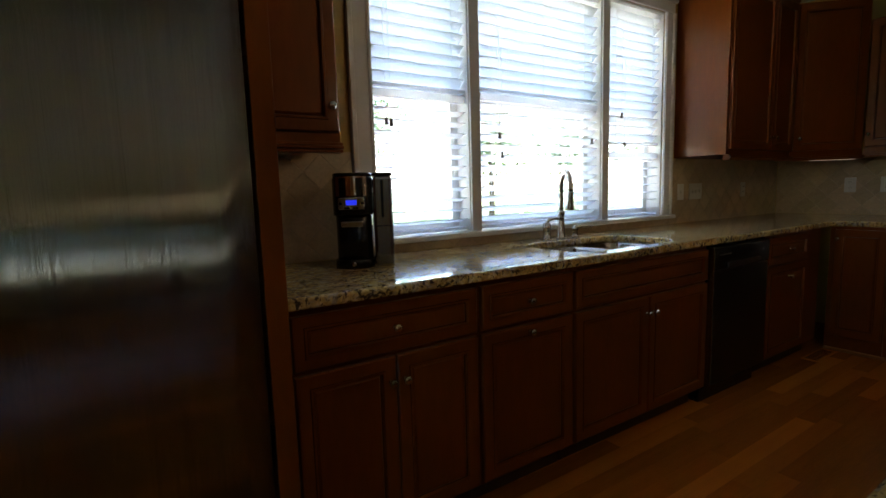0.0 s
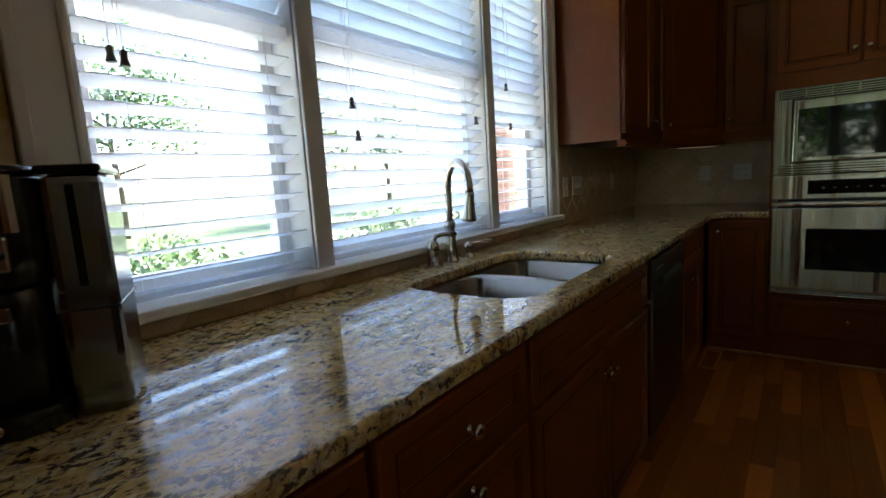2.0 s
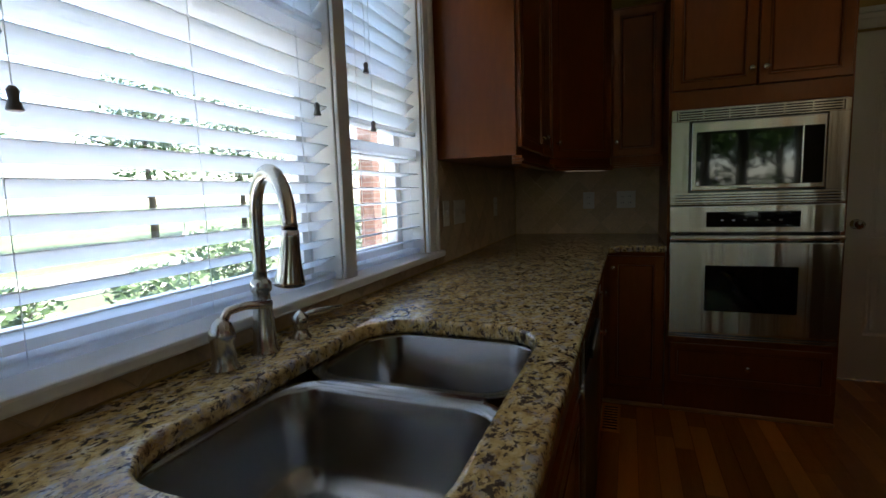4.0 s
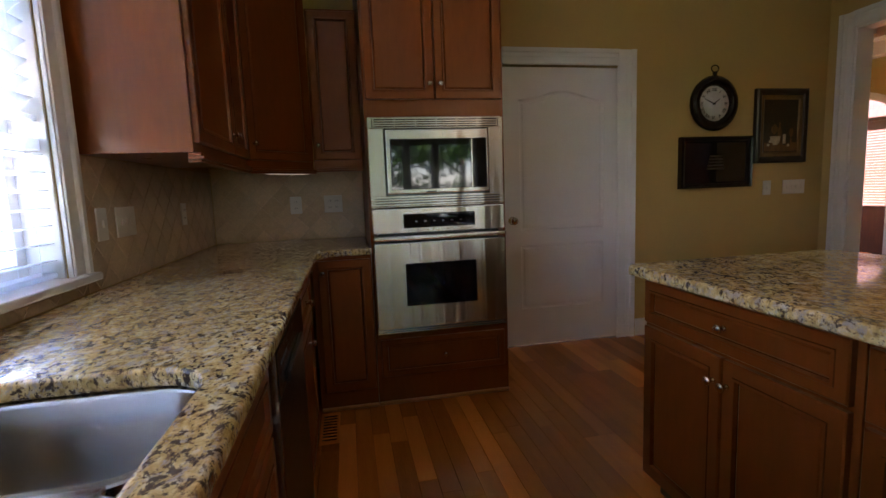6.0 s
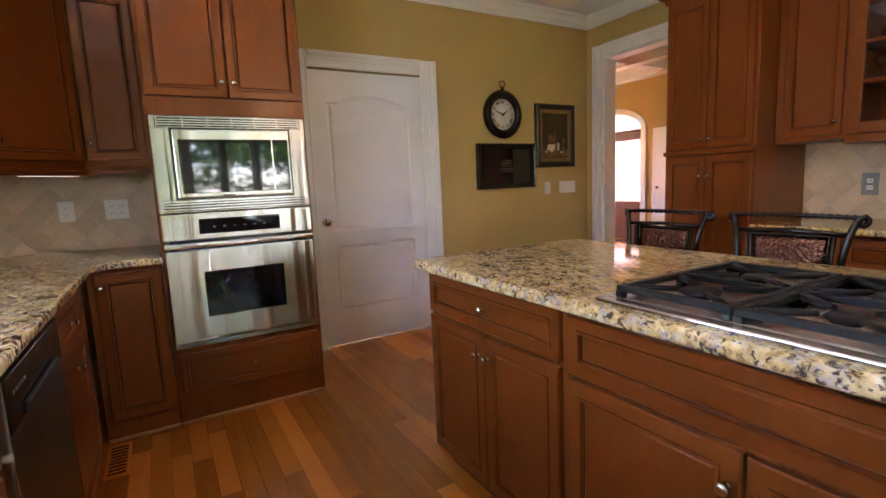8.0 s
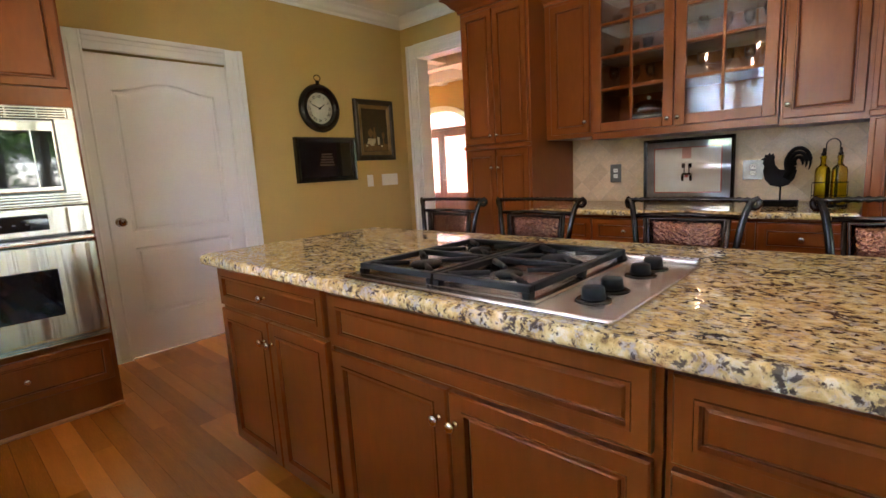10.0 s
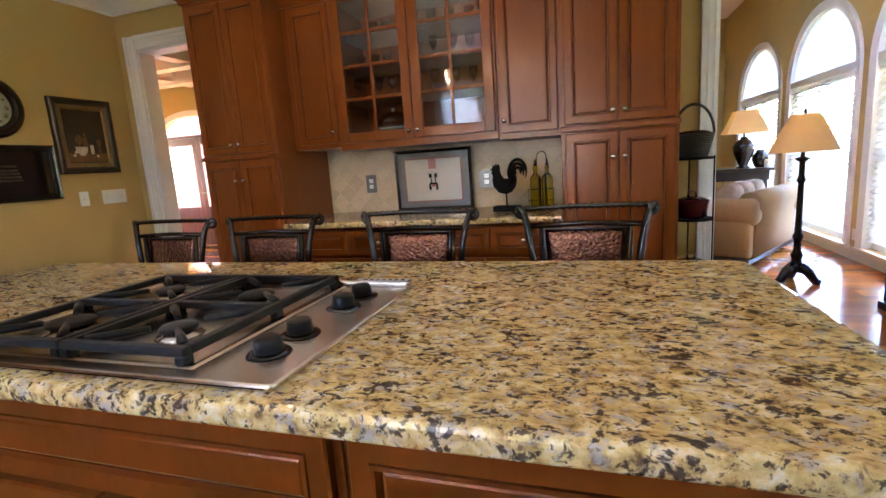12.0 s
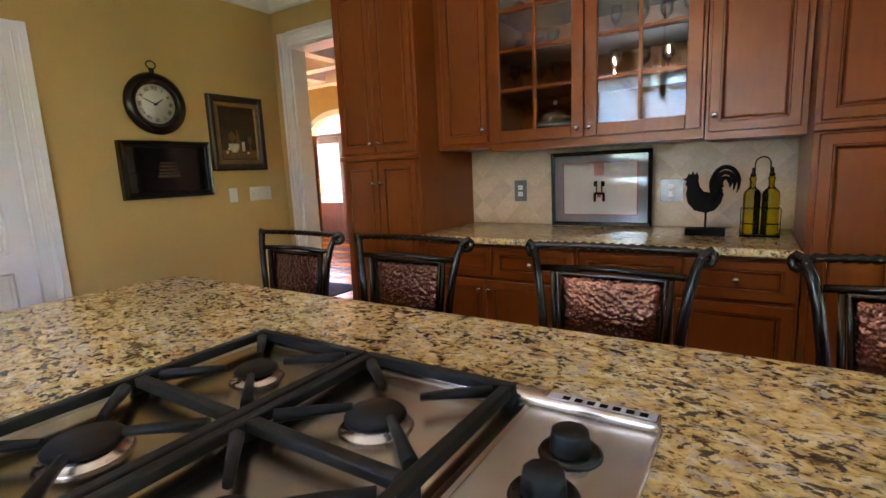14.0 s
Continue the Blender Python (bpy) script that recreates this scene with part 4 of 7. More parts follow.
def slat_mesh(length, width=0.062, thick=0.003):
    """A faux-wood slat with a slight crown, along x."""
    bm = bmesh.new()
    n = 4
    top = []
    for i in range(n + 1):
        v = -width / 2 + width * i / n
        top.append((v, 0.0022 * math.cos(math.pi * v / width)))
    prof = [(v, z + thick / 2) for v, z in top] + [(v, z - thick / 2) for v, z in top[::-1]]
    a = [bm.verts.new((0, v, z)) for v, z in prof]
    b = [bm.verts.new((length, v, z)) for v, z in prof]
    k = len(prof)
    for i in range(k):
        bm.faces.new((a[i], a[(i + 1) % k], b[(i + 1) % k], b[i]))
    bm.faces.new(a[::-1])
    bm.faces.new(b)
    return mesh_of("slat", bm, BLIND)


def tassel(parent, x, z, y):
    part("cord", tube([(x, y, z + 0.03), (x, y, z + 0.55)], 0.0011, 5), BLIND, parent)
    part("tassel", lathe([(0.004, 0.034), (0.008, 0.028), (0.0065, 0.016), (0.0105, 0.002), (0.009, 0.0)], 12, Matrix.Translation((x, y, z))), PLASTIC_GREY, parent, "small grey cord tassel")


PLASTIC_GREY = mat("grey_plastic", (0.22, 0.22, 0.22), 0.4)


def blind(x0, x1, z0, z1, tilt, label, tassels=()):
    """A slatted blind between z0 and z1 in its bay; tilt in degrees, the room edge up."""
    b = thing("window_blind", label, "blind", group="kitchen window blinds")
    y = YW + 0.046
    part("head_rail", box(x0 + 0.004, x1 - 0.004, y - 0.025, y + 0.025, z1 - 0.035, z1, 0.003), BLIND, b)
    part("bottom_rail", box(x0 + 0.004, x1 - 0.004, y - 0.027, y + 0.027, z0, z0 + 0.018, 0.005), BLIND, b)
    me = slat_mesh(x1 - x0 - 0.012)
    pitch, z = 0.0535, z0 + 0.05
    i = 0
    while z < z1 - 0.045:
        s = new("slat", me)
        s.parent = b
        s.matrix_basis = pose(x0 + 0.006, y, z, -tilt + 1.5 * math.sin(i * 2.1), 0, 0.15 * math.sin(i * 1.3))
        z += pitch
        i += 1
    for fx in (0.14, 0.5, 0.86) if x1 - x0 > 0.7 else (0.16, 0.84):
        lx = x0 + (x1 - x0) * fx
        for dy in (-0.0305, 0.0305):
            part("ladder_cord", tube([(lx, y + dy, z0 + 0.01), (lx, y + dy, z1 - 0.02)], 0.0008, 4), BLIND, b)
    for tx, tz in tassels:
        tassel(b, tx, tz, y - 0.045)


blind(*BAYS[0], 0.992, 1.665, 14, "white slatted blind lowered over the lower sash, slats open", [(2.86, 1.50), (2.885, 1.495)])
blind(*BAYS[0], 1.675, 2.315, 40, "white slatted blind over the upper sash, slats tilted")
blind(*BAYS[1], 0.992, 1.690, 27, "white slatted blind lowered over the lower sash, slats half tilted", [(3.52, 1.46), (3.535, 1.36), (4.24, 1.45)])
blind(*BAYS[1], 1.70, 2.315, 42, "white slatted blind over the upper sash, slats tilted")
blind(*BAYS[2], 0.99, 1.41, 6, "white slatted blind over the lower sash, slats wide open", [(4.55, 1.44)])
blind(*BAYS[2], 1.46, 2.315, 40, "white slatted blind over the upper sash, slats tilted", [(4.52, 1.62)])

# ---- pantry door and what hangs on the door wall ----
casing("pantry_door_trim", 0.158, 1.06, 2.08, XD, 0.115, "white stepped casing round the pantry door", face=-1, along="y", side=0.143)


def panel_door():
    d = thing("door_1", "white two-panel door with an arched upper panel, closed", "door", pose(XD + 0.02, 1.056, 0, 0, 0, -90), kind="structure")
    w, h = 0.922, 2.07
    bm = bmesh.new()
    box_bm(bm, 0, w, 0.021, 0.04, 0.004, h)
    # Hidden plate behind the slab, added to stop light leaking round it.
    box_bm(bm, -0.003, w + 0.003, 0.041, 0.055, 0.001, h + 0.008)
    # stiles and rails round two sunken fields
    for q in ((0, 0.125, 0.004, h), (w - 0.125, w, 0.004, h), (0.125, w - 0.125, 0.004, 0.285), (0.125, w - 0.125, 0.775, 0.885)):
        box_bm(bm, q[0], q[1], 0.0, 0.0215, q[2], q[3])
    n = 16
    arc = [(0.125 + (w - 0.25) * i / n, 1.84 + 0.062 * math.sin(math.pi * i / n) ** 2) for i in range(n + 1)]
    for (xa, za), (xb, zb) in zip(arc, arc[1:]):
        vs = [bm.verts.new((x, y, z)) for y in (0.0, 0.0215) for x, z in ((xa, za), (xb, zb), (xb, h), (xa, h))]
        bm.faces.new(vs[:4])
        bm.faces.new((vs[0], vs[1], vs[5], vs[4]))
    slab = part("slab", bm, DOORW, d)
    for z0, z1, arched in ((0.285, 0.775, False), (0.885, 1.84, True)):
        p = bmesh.new()
        def loop(i, y):
            pts = [(0.125 + i, z0 + i), (w - 0.125 - i, z0 + i)]
            if arched:
                pts += [(w - 0.125 - i - (w - 0.25 - 2 * i) * k / n, z1 - i + 0.062 * math.sin(math.pi * k / n) ** 2) for k in range(n + 1)]
            else:
                pts += [(w - 0.125 - i, z1 - i), (0.125 + i, z1 - i)]
            return [(x, y, z) for x, z in pts]
        ring_strip(p, [loop(0.001, 0.0206), loop(0.001, 0.001), loop(0.008, 0.0125), loop(0.022, 0.0128), loop(0.032, 0.006), loop(0.056, 0.003)], [0, 0, 0, 0, 0])
        part("raised_panel", p, DOORW, slab)
    k = part("door_knob", lathe([(0.031, 0), (0.031, 0.004), (0.012, 0.010), (0.011, 0.028), (0.024, 0.038), (0.029, 0.05), (0.026, 0.062), (0.004, 0.068)], 22), NICKEL, d, "satin nickel door knob", pose(0.058, 0.0, 0.965, 90))


panel_door()


def wall_clock():
    c = thing("wall_clock", "round dark pocket-watch style clock with a cream dial", "clock", pose(XD, -0.655, 1.80, 0, 0, -90))
    rot = pose(0, 0, 0, 90)
    part("case", lathe([(0.19, 0.0), (0.208, 0.012), (0.212, 0.03), (0.195, 0.05), (0.165, 0.058), (0.145, 0.05), (0.135, 0.036), (0.134, 0.02)], 48, rot), BRONZE, c, "dark bronze rim")
    dial = part("dial", lathe([(0.135, 0.018), (0.134, 0.022), (0.002, 0.0225)], 48, rot), DIAL, c, "aged cream dial with roman numerals")
    nums = ["XII", "I", "II", "III", "IIII", "V", "VI", "VII", "VIII", "IX", "X", "XI"]
    for i, s in enumerate(nums):
        cu = bpy.data.curves.new("numeral", "FONT")
        cu.body, cu.size, cu.align_x, cu.align_y, cu.extrude = s, 0.036, "CENTER", "CENTER", 0.0005
        o = new("numeral", cu)
        cu.materials.append(BLACK)
        a = radians(30 * i)
        o.parent = dial
        o.matrix_basis = pose(0.105 * math.sin(a), -0.0235, 0.105 * math.cos(a), 90) @ pose(0, 0, 0, 0, 0, -30 * i)
    for a, ln, wd in ((55, 0.062, 0.010), (-68, 0.092, 0.007)):
        hd = bmesh.new()
        ring_strip(hd, [[(-wd / 2, -0.026, -0.015), (wd / 2, -0.026, -0.015), (wd * 0.2, -0.026, ln), (-wd * 0.2, -0.026, ln)], [(-wd / 2, -0.028, -0.015), (wd / 2, -0.028, -0.015), (wd * 0.2, -0.028, ln), (-wd * 0.2, -0.028, ln)]], [0])
        part("clock_hand", hd, BLACK, c, "black clock hand", pose(0, 0, 0, 0, a, 0))
    part("stem", lathe([(0.02, 0.20), (0.014, 0.215), (0.018, 0.228), (0.012, 0.24)], 16, Matrix.Translation((0, -0.025, 0))), BRONZE, c)
    part("ring", tube([(0.032 * math.cos(2 * math.pi * i / 20), -0.025, 0.262 + 0.026 * math.sin(2 * math.pi * i / 20)) for i in range(21)], 0.0042, 8), BRONZE, c, "bronze hanging ring")


DIAL = mat("aged_dial", (0.62, 0.58, 0.48), 0.5, 0, 0.15, 12, 80, 0)
wall_clock()


def framed(name, label, m, w, h, depth, rail, frame_mat, inner, lip=None):
    """A picture frame with a stepped moulding round a flat field."""
    f = thing(name, label, "picture", m)
    st = [(0, 0), (0, -depth * 0.8), (rail * 0.15, -depth), (rail * 0.45, -depth * 0.9), (rail * 0.6, -depth * 0.65), (rail * 0.85, -depth * 0.6), (rail, -depth * 0.4)]
    bm = bmesh.new()
    ring_strip(bm, [[(i - w / 2, y, i - h / 2), (w / 2 - i, y, i - h / 2), (w / 2 - i, y, h / 2 - i), (i - w / 2, y, h / 2 - i)] for i, y in st], [0, 0, 0, 0, 1, 1])
    part("frame", bm, frame_mat, f, "", None, lip or frame_mat)
    fl = part("artwork", box(-w / 2 + rail + 0.001, w / 2 - rail - 0.001, -depth * 0.4 - 0.003, -depth * 0.4 - 0.0005, -h / 2 + rail + 0.001, h / 2 - rail - 0.001), inner, f)
    return f, fl, -depth * 0.4 - 0.003


DARKFRAME = mat("dark_frame_wood", (0.014, 0.008, 0.005), 0.3, 0, 0.3, 8, 60, 0.01)
GOLDLIP = mat("dull_gold_lip", (0.20, 0.13, 0.055), 0.4, 0.5, 0.3, 30, 200, 0.01)
CANVAS = mat("dark_oil_canvas", (0.030, 0.017, 0.007), 0.45, 0, 0.7, 5, 60, 0.03)
f, art, yy = framed("still_life_painting", "dark still life painting of bottles in a bronze frame", pose(XD, -1.285, 1.622, 0, 0, -90), 0.49, 0.585, 0.04, 0.085, DARKFRAME, CANVAS, GOLDLIP)
PAINT_PALE = mat("painted_pale", (0.55, 0.50, 0.40), 0.5, 0, 0.4, 30, 90, 0.02)
PAINT_DARK = mat("painted_dark", (0.02, 0.017, 0.012), 0.45, 0, 0.4, 30, 90, 0.02)
PAINT_OCHRE = mat("painted_ochre", (0.14, 0.075, 0.022), 0.5, 0, 0.5, 20, 90, 0.02)


def flat_lathe(profile, y, cx, cz):
    bm = bmesh.new()
    l = [bm.verts.new((cx + r, y, cz + z)) for r, z in profile] + [bm.verts.new((cx - r, y, cz + z)) for r, z in profile[::-1]]
    bm.faces.new(l)
    return bm


part("painted_table", box(-0.155, 0.155, yy - 0.001, yy - 0.0002, -0.2, -0.13), PAINT_OCHRE, art)
part("painted_bottle", flat_lathe([(0.016, 0), (0.017, 0.13), (0.006, 0.18), (0.006, 0.23)], yy - 0.0012, 0.035, -0.15), PAINT_DARK, art)
part("painted_label", flat_lathe([(0.014, 0), (0.014, 0.075)], yy - 0.0016, 0.035, -0.14), PAINT_PALE, art)
part("painted_bowl", flat_lathe([(0.02, 0), (0.045, 0.03), (0.05, 0.07)], yy - 0.0012, -0.05, -0.15), PAINT_PALE, art)
part("painted_glass", flat_lathe([(0.012, 0), (0.004, 0.04), (0.02, 0.07), (0.016, 0.11)], yy - 0.0012, 0.10, -0.13), PAINT_OCHRE, art)
part("painted_bottle", flat_lathe([(0.02, 0), (0.021, 0.12), (0.007, 0.16), (0.007, 0.20)], yy - 0.0010, 0.075, -0.145), PAINT_DARK, art)
part("painted_bottle", flat_lathe([(0.018, 0), (0.02, 0.10), (0.007, 0.14), (0.007, 0.17)], yy - 0.0010, -0.01, -0.14), PAINT_OCHRE, art)
for k, (px, pz) in enumerate(((-0.10, -0.135), (-0.085, -0.155), (-0.115, -0.16), (0.0, -0.155), (0.075, -0.165), (0.115, -0.15))):
    part("painted_fruit", flat_lathe([(0.001, 0), (0.012, 0.007), (0.013, 0.014), (0.001, 0.024)], yy - 0.0018, px, pz), PAINT_OCHRE if k % 2 else PAINT_PALE, art)
part("painted_fruit", flat_lathe([(0.001, 0), (0.03, 0.03), (0.03, 0.06), (0.001, 0.09)], yy - 0.0009, -0.06, -0.07), PAINT_OCHRE, art)

f, art, yy = framed("shadow_box", "black shadow box frame with a small dark print", pose(XD, -0.683, 1.347, 0, 0, -90), 0.636, 0.40, 0.06, 0.045, BLACK, BLACK_GLASS)
DIMGOLD = mat("dim_gold_print", (0.055, 0.04, 0.02), 0.4, 0, 0.5, 40, 200, 0)
for k in range(5):
    part("print_bar", box(-0.08 + 0.006 * k, 0.08 - 0.006 * k, yy - 0.001, yy - 0.0002, -0.055 + 0.024 * k, -0.04 + 0.024 * k), DIMGOLD, art)


def wall_plate(label, m, w, h=0.115, kind="switch", n=1, category="switch", material=None):
    p = thing("wall_plate", label, category, m)
    part("plate", box(-w / 2, w / 2, -0.007, -0.001, -h / 2, h / 2, 0.003), material or PLATE, p)
    for i in range(n):
        cx = (i - (n - 1) / 2) * 0.046
        if kind == "switch":
            part("rocker", box(cx - 0.006, cx + 0.006, -0.014, -0.006, -0.013, 0.013, 0.002), PLATE, p)
        else:
            for cz in (-0.021, 0.021):
                s = part("socket", box(cx - 0.016, cx + 0.016, -0.0085, -0.006, cz - 0.014, cz + 0.014, 0.003), PLATE, p)
                for dx in (-0.006, 0.006):
                    part("slot", box(cx + dx - 0.0012, cx + dx + 0.0012, -0.0092, -0.0082, cz - 0.005, cz + 0.005), BLACK, s)


for y, w, n in ((-1.19, 0.075, 1), (-1.45, 0.215, 4)):
    wall_plate("cream light switch plate on the ochre wall", pose(XD, y, 1.13, 0, 0, -90), w, n=n)
YS, XS = YW - 0.009, XD - 0.009   # face of the tiles
wall_plate("cream light switch plate on the tiled wall", pose(5.17, YS, 1.138), 0.075, n=1)
wall_plate("cream triple switch plate on the tiled wall", pose(5.36, YS, 1.138), 0.165, n=3)
wall_plate("cream outlet plate on the tiled wall", pose(6.05, YS, 1.138), 0.075, kind="outlet", category="outlet")
wall_plate("cream outlet plate on the tiled wall", pose(XS, 2.53, 1.148, 0, 0, -90), 0.075, kind="outlet", category="outlet")
wall_plate("cream double outlet plate on the tiled wall", pose(XS, 2.285, 1.148, 0, 0, -90), 0.12, kind="outlet", n=2, category="outlet")
YB = YH + 0.009
PEWTER = mat("pewter_plate", (0.17, 0.165, 0.155), 0.35, 0.9, 0.3, 30, 150, 0.04)
wall_plate("ornate pewter outlet plate on the hutch tiles", pose(4.365, YB, 1.10, 0, 0, 180), 0.085, 0.135, "outlet", category="outlet", material=PEWTER)
wall_plate("ornate pewter outlet plate on the hutch tiles", pose(3.467, YB, 1.09, 0, 0, 180), 0.115, 0.125, "outlet", category="outlet", material=PEWTER)

# ---- sink and tap ----
def sink():
    s = thing("sink", "undermount stainless double-bowl kitchen sink", "sink")
    for x0, x1 in ((3.466, 3.836), (3.888, 4.183)):
        bm = bmesh.new()
        rings = []
        for inset, z, r in ((-0.025, 0.8762, 0.095), (0.0, 0.8755, 0.075), (0.004, 0.868, 0.072), (0.012, 0.74, 0.066), (0.026, 0.704, 0.055), (0.06, 0.694, 0.04), (0.12, 0.690, 0.02)):
            rings.append([bm.verts.new((x, y, z)) for x, y in rounded_rect(x0 + inset, x1 - inset, 2.454 + inset, 2.870 - inset, r)])
        for a, b in zip(rings, rings[1:]):
            for i in range(len(a)):
                bm.faces.new((a[i], a[(i + 1) % len(a)], b[(i + 1) % len(a)], b[i])).smooth = True
        bm.faces.new(rings[-1])
        bowl = part("bowl", bm, SINKSTEEL, s)
        cx = (x0 + x1) / 2
        part("drain", lathe([(0.045, 0.6905), (0.043, 0.694), (0.03, 0.692), (0.004, 0.6905)], 24, Matrix.Translation((cx, 2.662, 0))), NICKEL, bowl, "round steel drain")
    part("divider", rounded_box(3.842, 3.882, 2.49, 2.835, 0.80, 0.8785, 0.012, 3), SINKSTEEL, s)


SINKSTEEL = mat("satin_sink_steel", (0.36, 0.355, 0.35), 0.24, 1.0, 0.08, 4, 90, 0.006)
sink()


def faucet():
    f = thing("faucet", "tall pull-down gooseneck faucet with a side lever, brushed nickel", "faucet", pose(3.880, 2.972, 0.914))
    part("body", lathe([(0.030, 0), (0.030, 0.004), (0.024, 0.012), (0.0215, 0.06), (0.0175, 0.115), (0.0165, 0.125), (0.021, 0.130), (0.021, 0.146), (0.015, 0.155)], 22), NICKEL, f)
    pts, dx, dy = [], -0.525, -0.851
    for i in range(6):
        pts.append((0, 0, 0.15 + 0.0235 * i))
    r = 0.094
    for i in range(1, 15):
        a = math.pi * i / 14
        u, z = r - r * math.cos(a), 0.272 + r * math.sin(a)
        pts.append((dx * u, dy * u, z))
    pts.append((dx * 0.191, dy * 0.191, 0.262))
    part("spout", tube(pts, 0.0135, 14), NICKEL, f)
    hd = lathe([(0.0145, 0), (0.016, -0.012), (0.0165, -0.03), (0.020, -0.062), (0.025, -0.088), (0.0265, -0.096), (0.022, -0.098), (0.003, -0.0985)], 20, pose(dx * 0.191, dy * 0.191, 0.262, 6, -1))
    part("spray_head", hd, NICKEL, f)
    lv = part("valve", lathe([(0.028, 0), (0.028, 0.004), (0.022, 0.012), (0.021, 0.055), (0.024, 0.060), (0.023, 0.072), (0.018, 0.088), (0.006, 0.098)], 20, Matrix.Translation((-0.106, 0.004, 0))), NICKEL, f)
    part("lever", tube([(-0.106, 0.004, 0.085), (-0.092, 0.0, 0.108), (-0.06, -0.012, 0.112), (-0.012, -0.032, 0.106)], [0.010, 0.009, 0.008, 0.0095], 10), NICKEL, lv)


faucet()
sd = thing("soap_dispenser", "brushed nickel soap dispenser with a long nozzle", "soap dispenser", pose(3.981, 2.960, 0.914))
part("base", lathe([(0.024, 0), (0.024, 0.004), (0.017, 0.012), (0.015, 0.03), (0.019, 0.035), (0.019, 0.05), (0.008, 0.06), (0.004, 0.064)], 18), NICKEL, sd)
part("nozzle", tube([(0, 0, 0.048), (0.03, -0.02, 0.056), (0.085, -0.055, 0.058)], [0.008, 0.006, 0.0045], 10), NICKEL, sd)

# ---- coffee maker ----
LCD = glow_mat("blue_display", (0.03, 0.05, 0.9), 0.05)


def coffee_maker():
    c = thing("coffee_maker", "black and stainless drip coffee maker with a lit blue display", "coffee maker", pose(2.588, 2.828, 0.914, 0, 0, -28))
    base = [(x, y) for x, y in rounded_rect(-0.074, 0.074, -0.105, 0.10, 0.055, 8)]

    def column(z0, z1, sc=1.0, dy=0.0):
        bm = bmesh.new()
        rings = []
        for z, k in ((z0, 0.97), (z0 + 0.004, 1.0), (z1 - 0.006, 1.0), (z1, 0.96)):
            rings.append([bm.verts.new((x * sc * k, y * sc * k + dy, z)) for x, y in base])
        for a, b in zip(rings, rings[1:]):
            for i in range(len(a)):
                bm.faces.new((a[i], a[(i + 1) % len(a)], b[(i + 1) % len(a)], b[i])).smooth = True
        bm.faces.new(rings[0][::-1])
        bm.faces.new(rings[-1])
        return bm
    part("base", column(0.0, 0.035), BLACK, c)
    part("column", column(0.035, 0.20, 0.9, 0.008), BLACK, c)
    part("brew_head", column(0.20, 0.344), BLACK, c)
    part("lid", column(0.344, 0.358, 0.97), BLACK, c)
    bm = bmesh.new()
    seg = [(0.0745 * math.sin(a) * 0.9, -0.1062 + 0.03 * (1 - math.cos(a))) for a in [radians(-58 + 116 * i / 12) for i in range(13)]]
    for (xa, ya), (xb, yb) in zip(seg, seg[1:]):
        bm.faces.new([bm.verts.new(p) for p in ((xa, ya, 0.272), (xb, yb, 0.272), (xb, yb, 0.345), (xa, ya, 0.345))])
    bmesh.ops.remove_doubles(bm, verts=bm.verts, dist=1e-5)
    r = bmesh.ops.extrude_face_region(bm, geom=bm.faces[:])
    bmesh.ops.translate(bm, vec=(0, 0.004, 0), verts=[g for g in r["geom"] if isinstance(g, bmesh.types.BMVert)])
    part("steel_band", bm, STEEL, c, "brushed steel front band")
    pn = part("control_panel", box(-0.048, 0.048, -0.1115, -0.10, 0.222, 0.268, 0.004), NICKEL, c, "silver control panel")
    part("display", box(-0.020, 0.020, -0.1128, -0.111, 0.239, 0.258, 0.001), LCD, pn, "lit blue display")
    for i in (-0.039, 0.039):
        part("button", lathe([(0.006, 0), (0.005, 0.003), (0.001, 0.0035)], 12, pose(i, -0.1115, 0.245, 90)), BLACK, pn)
    part("button", box(-0.026, -0.004, -0.1135, -0.111, 0.2245, 0.2315, 0.001), BLACK, pn)
    part("button", box(0.004, 0.026, -0.1135, -0.111, 0.2245, 0.2315, 0.001), BLACK, pn)
    part("dispense_lever", box(-0.04, 0.04, -0.114, -0.09, 0.158, 0.18, 0.004), NICKEL, c, "silver dispensing bar")
    part("power_button", lathe([(0.009, 0), (0.008, 0.003), (0.001, 0.004)], 14, pose(0, -0.103, 0.018, 90)), NICKEL, c)
    tk = part("water_tank", box(0.077, 0.149, -0.075, 0.07, 0.0, 0.344, 0.012), STEEL_V, c, "brushed steel clad water tank")
    part("tank_lid", box(0.075, 0.151, -0.078, 0.072, 0.345, 0.357, 0.005), BLACK, tk)
    part("tank_seam", box(0.076, 0.1502, -0.0765, 0.0705, 0.155, 0.159, 0.001), BLACK, tk)
    part("sight_window", box(0.107, 0.117, -0.0768, -0.074, 0.19, 0.33, 0.001), BLACK, tk)


coffee_maker()

# ---- bar stools ----
LEATHER = mat("hammered_copper_leather", (0.160, 0.060, 0.030), 0.24, 0.75, 0.45, 9, 50, 0.0)
lb = LEATHER.node_tree
vo = lb.nodes.new("ShaderNodeTexVoronoi")
vo.inputs["Scale"].default_value = 100
vo.feature = "SMOOTH_F1"
tcx = lb.nodes.new("ShaderNodeTexCoord")
wv = lb.nodes.new("ShaderNodeTexNoise")
wv.inputs["Scale"].default_value = 22
lb.links.new(tcx.outputs["Object"], wv.inputs["Vector"])
mxv = lb.nodes.new("ShaderNodeVectorMath")
mxv.operation = "MULTIPLY_ADD"
mxv.inputs[1].default_value = (0.015, 0.015, 0.015)
lb.links.new(wv.outputs["Color"], mxv.inputs[0])
lb.links.new(tcx.outputs["Object"], mxv.inputs[2])
lb.links.new(mxv.outputs[0], vo.inputs["Vector"])
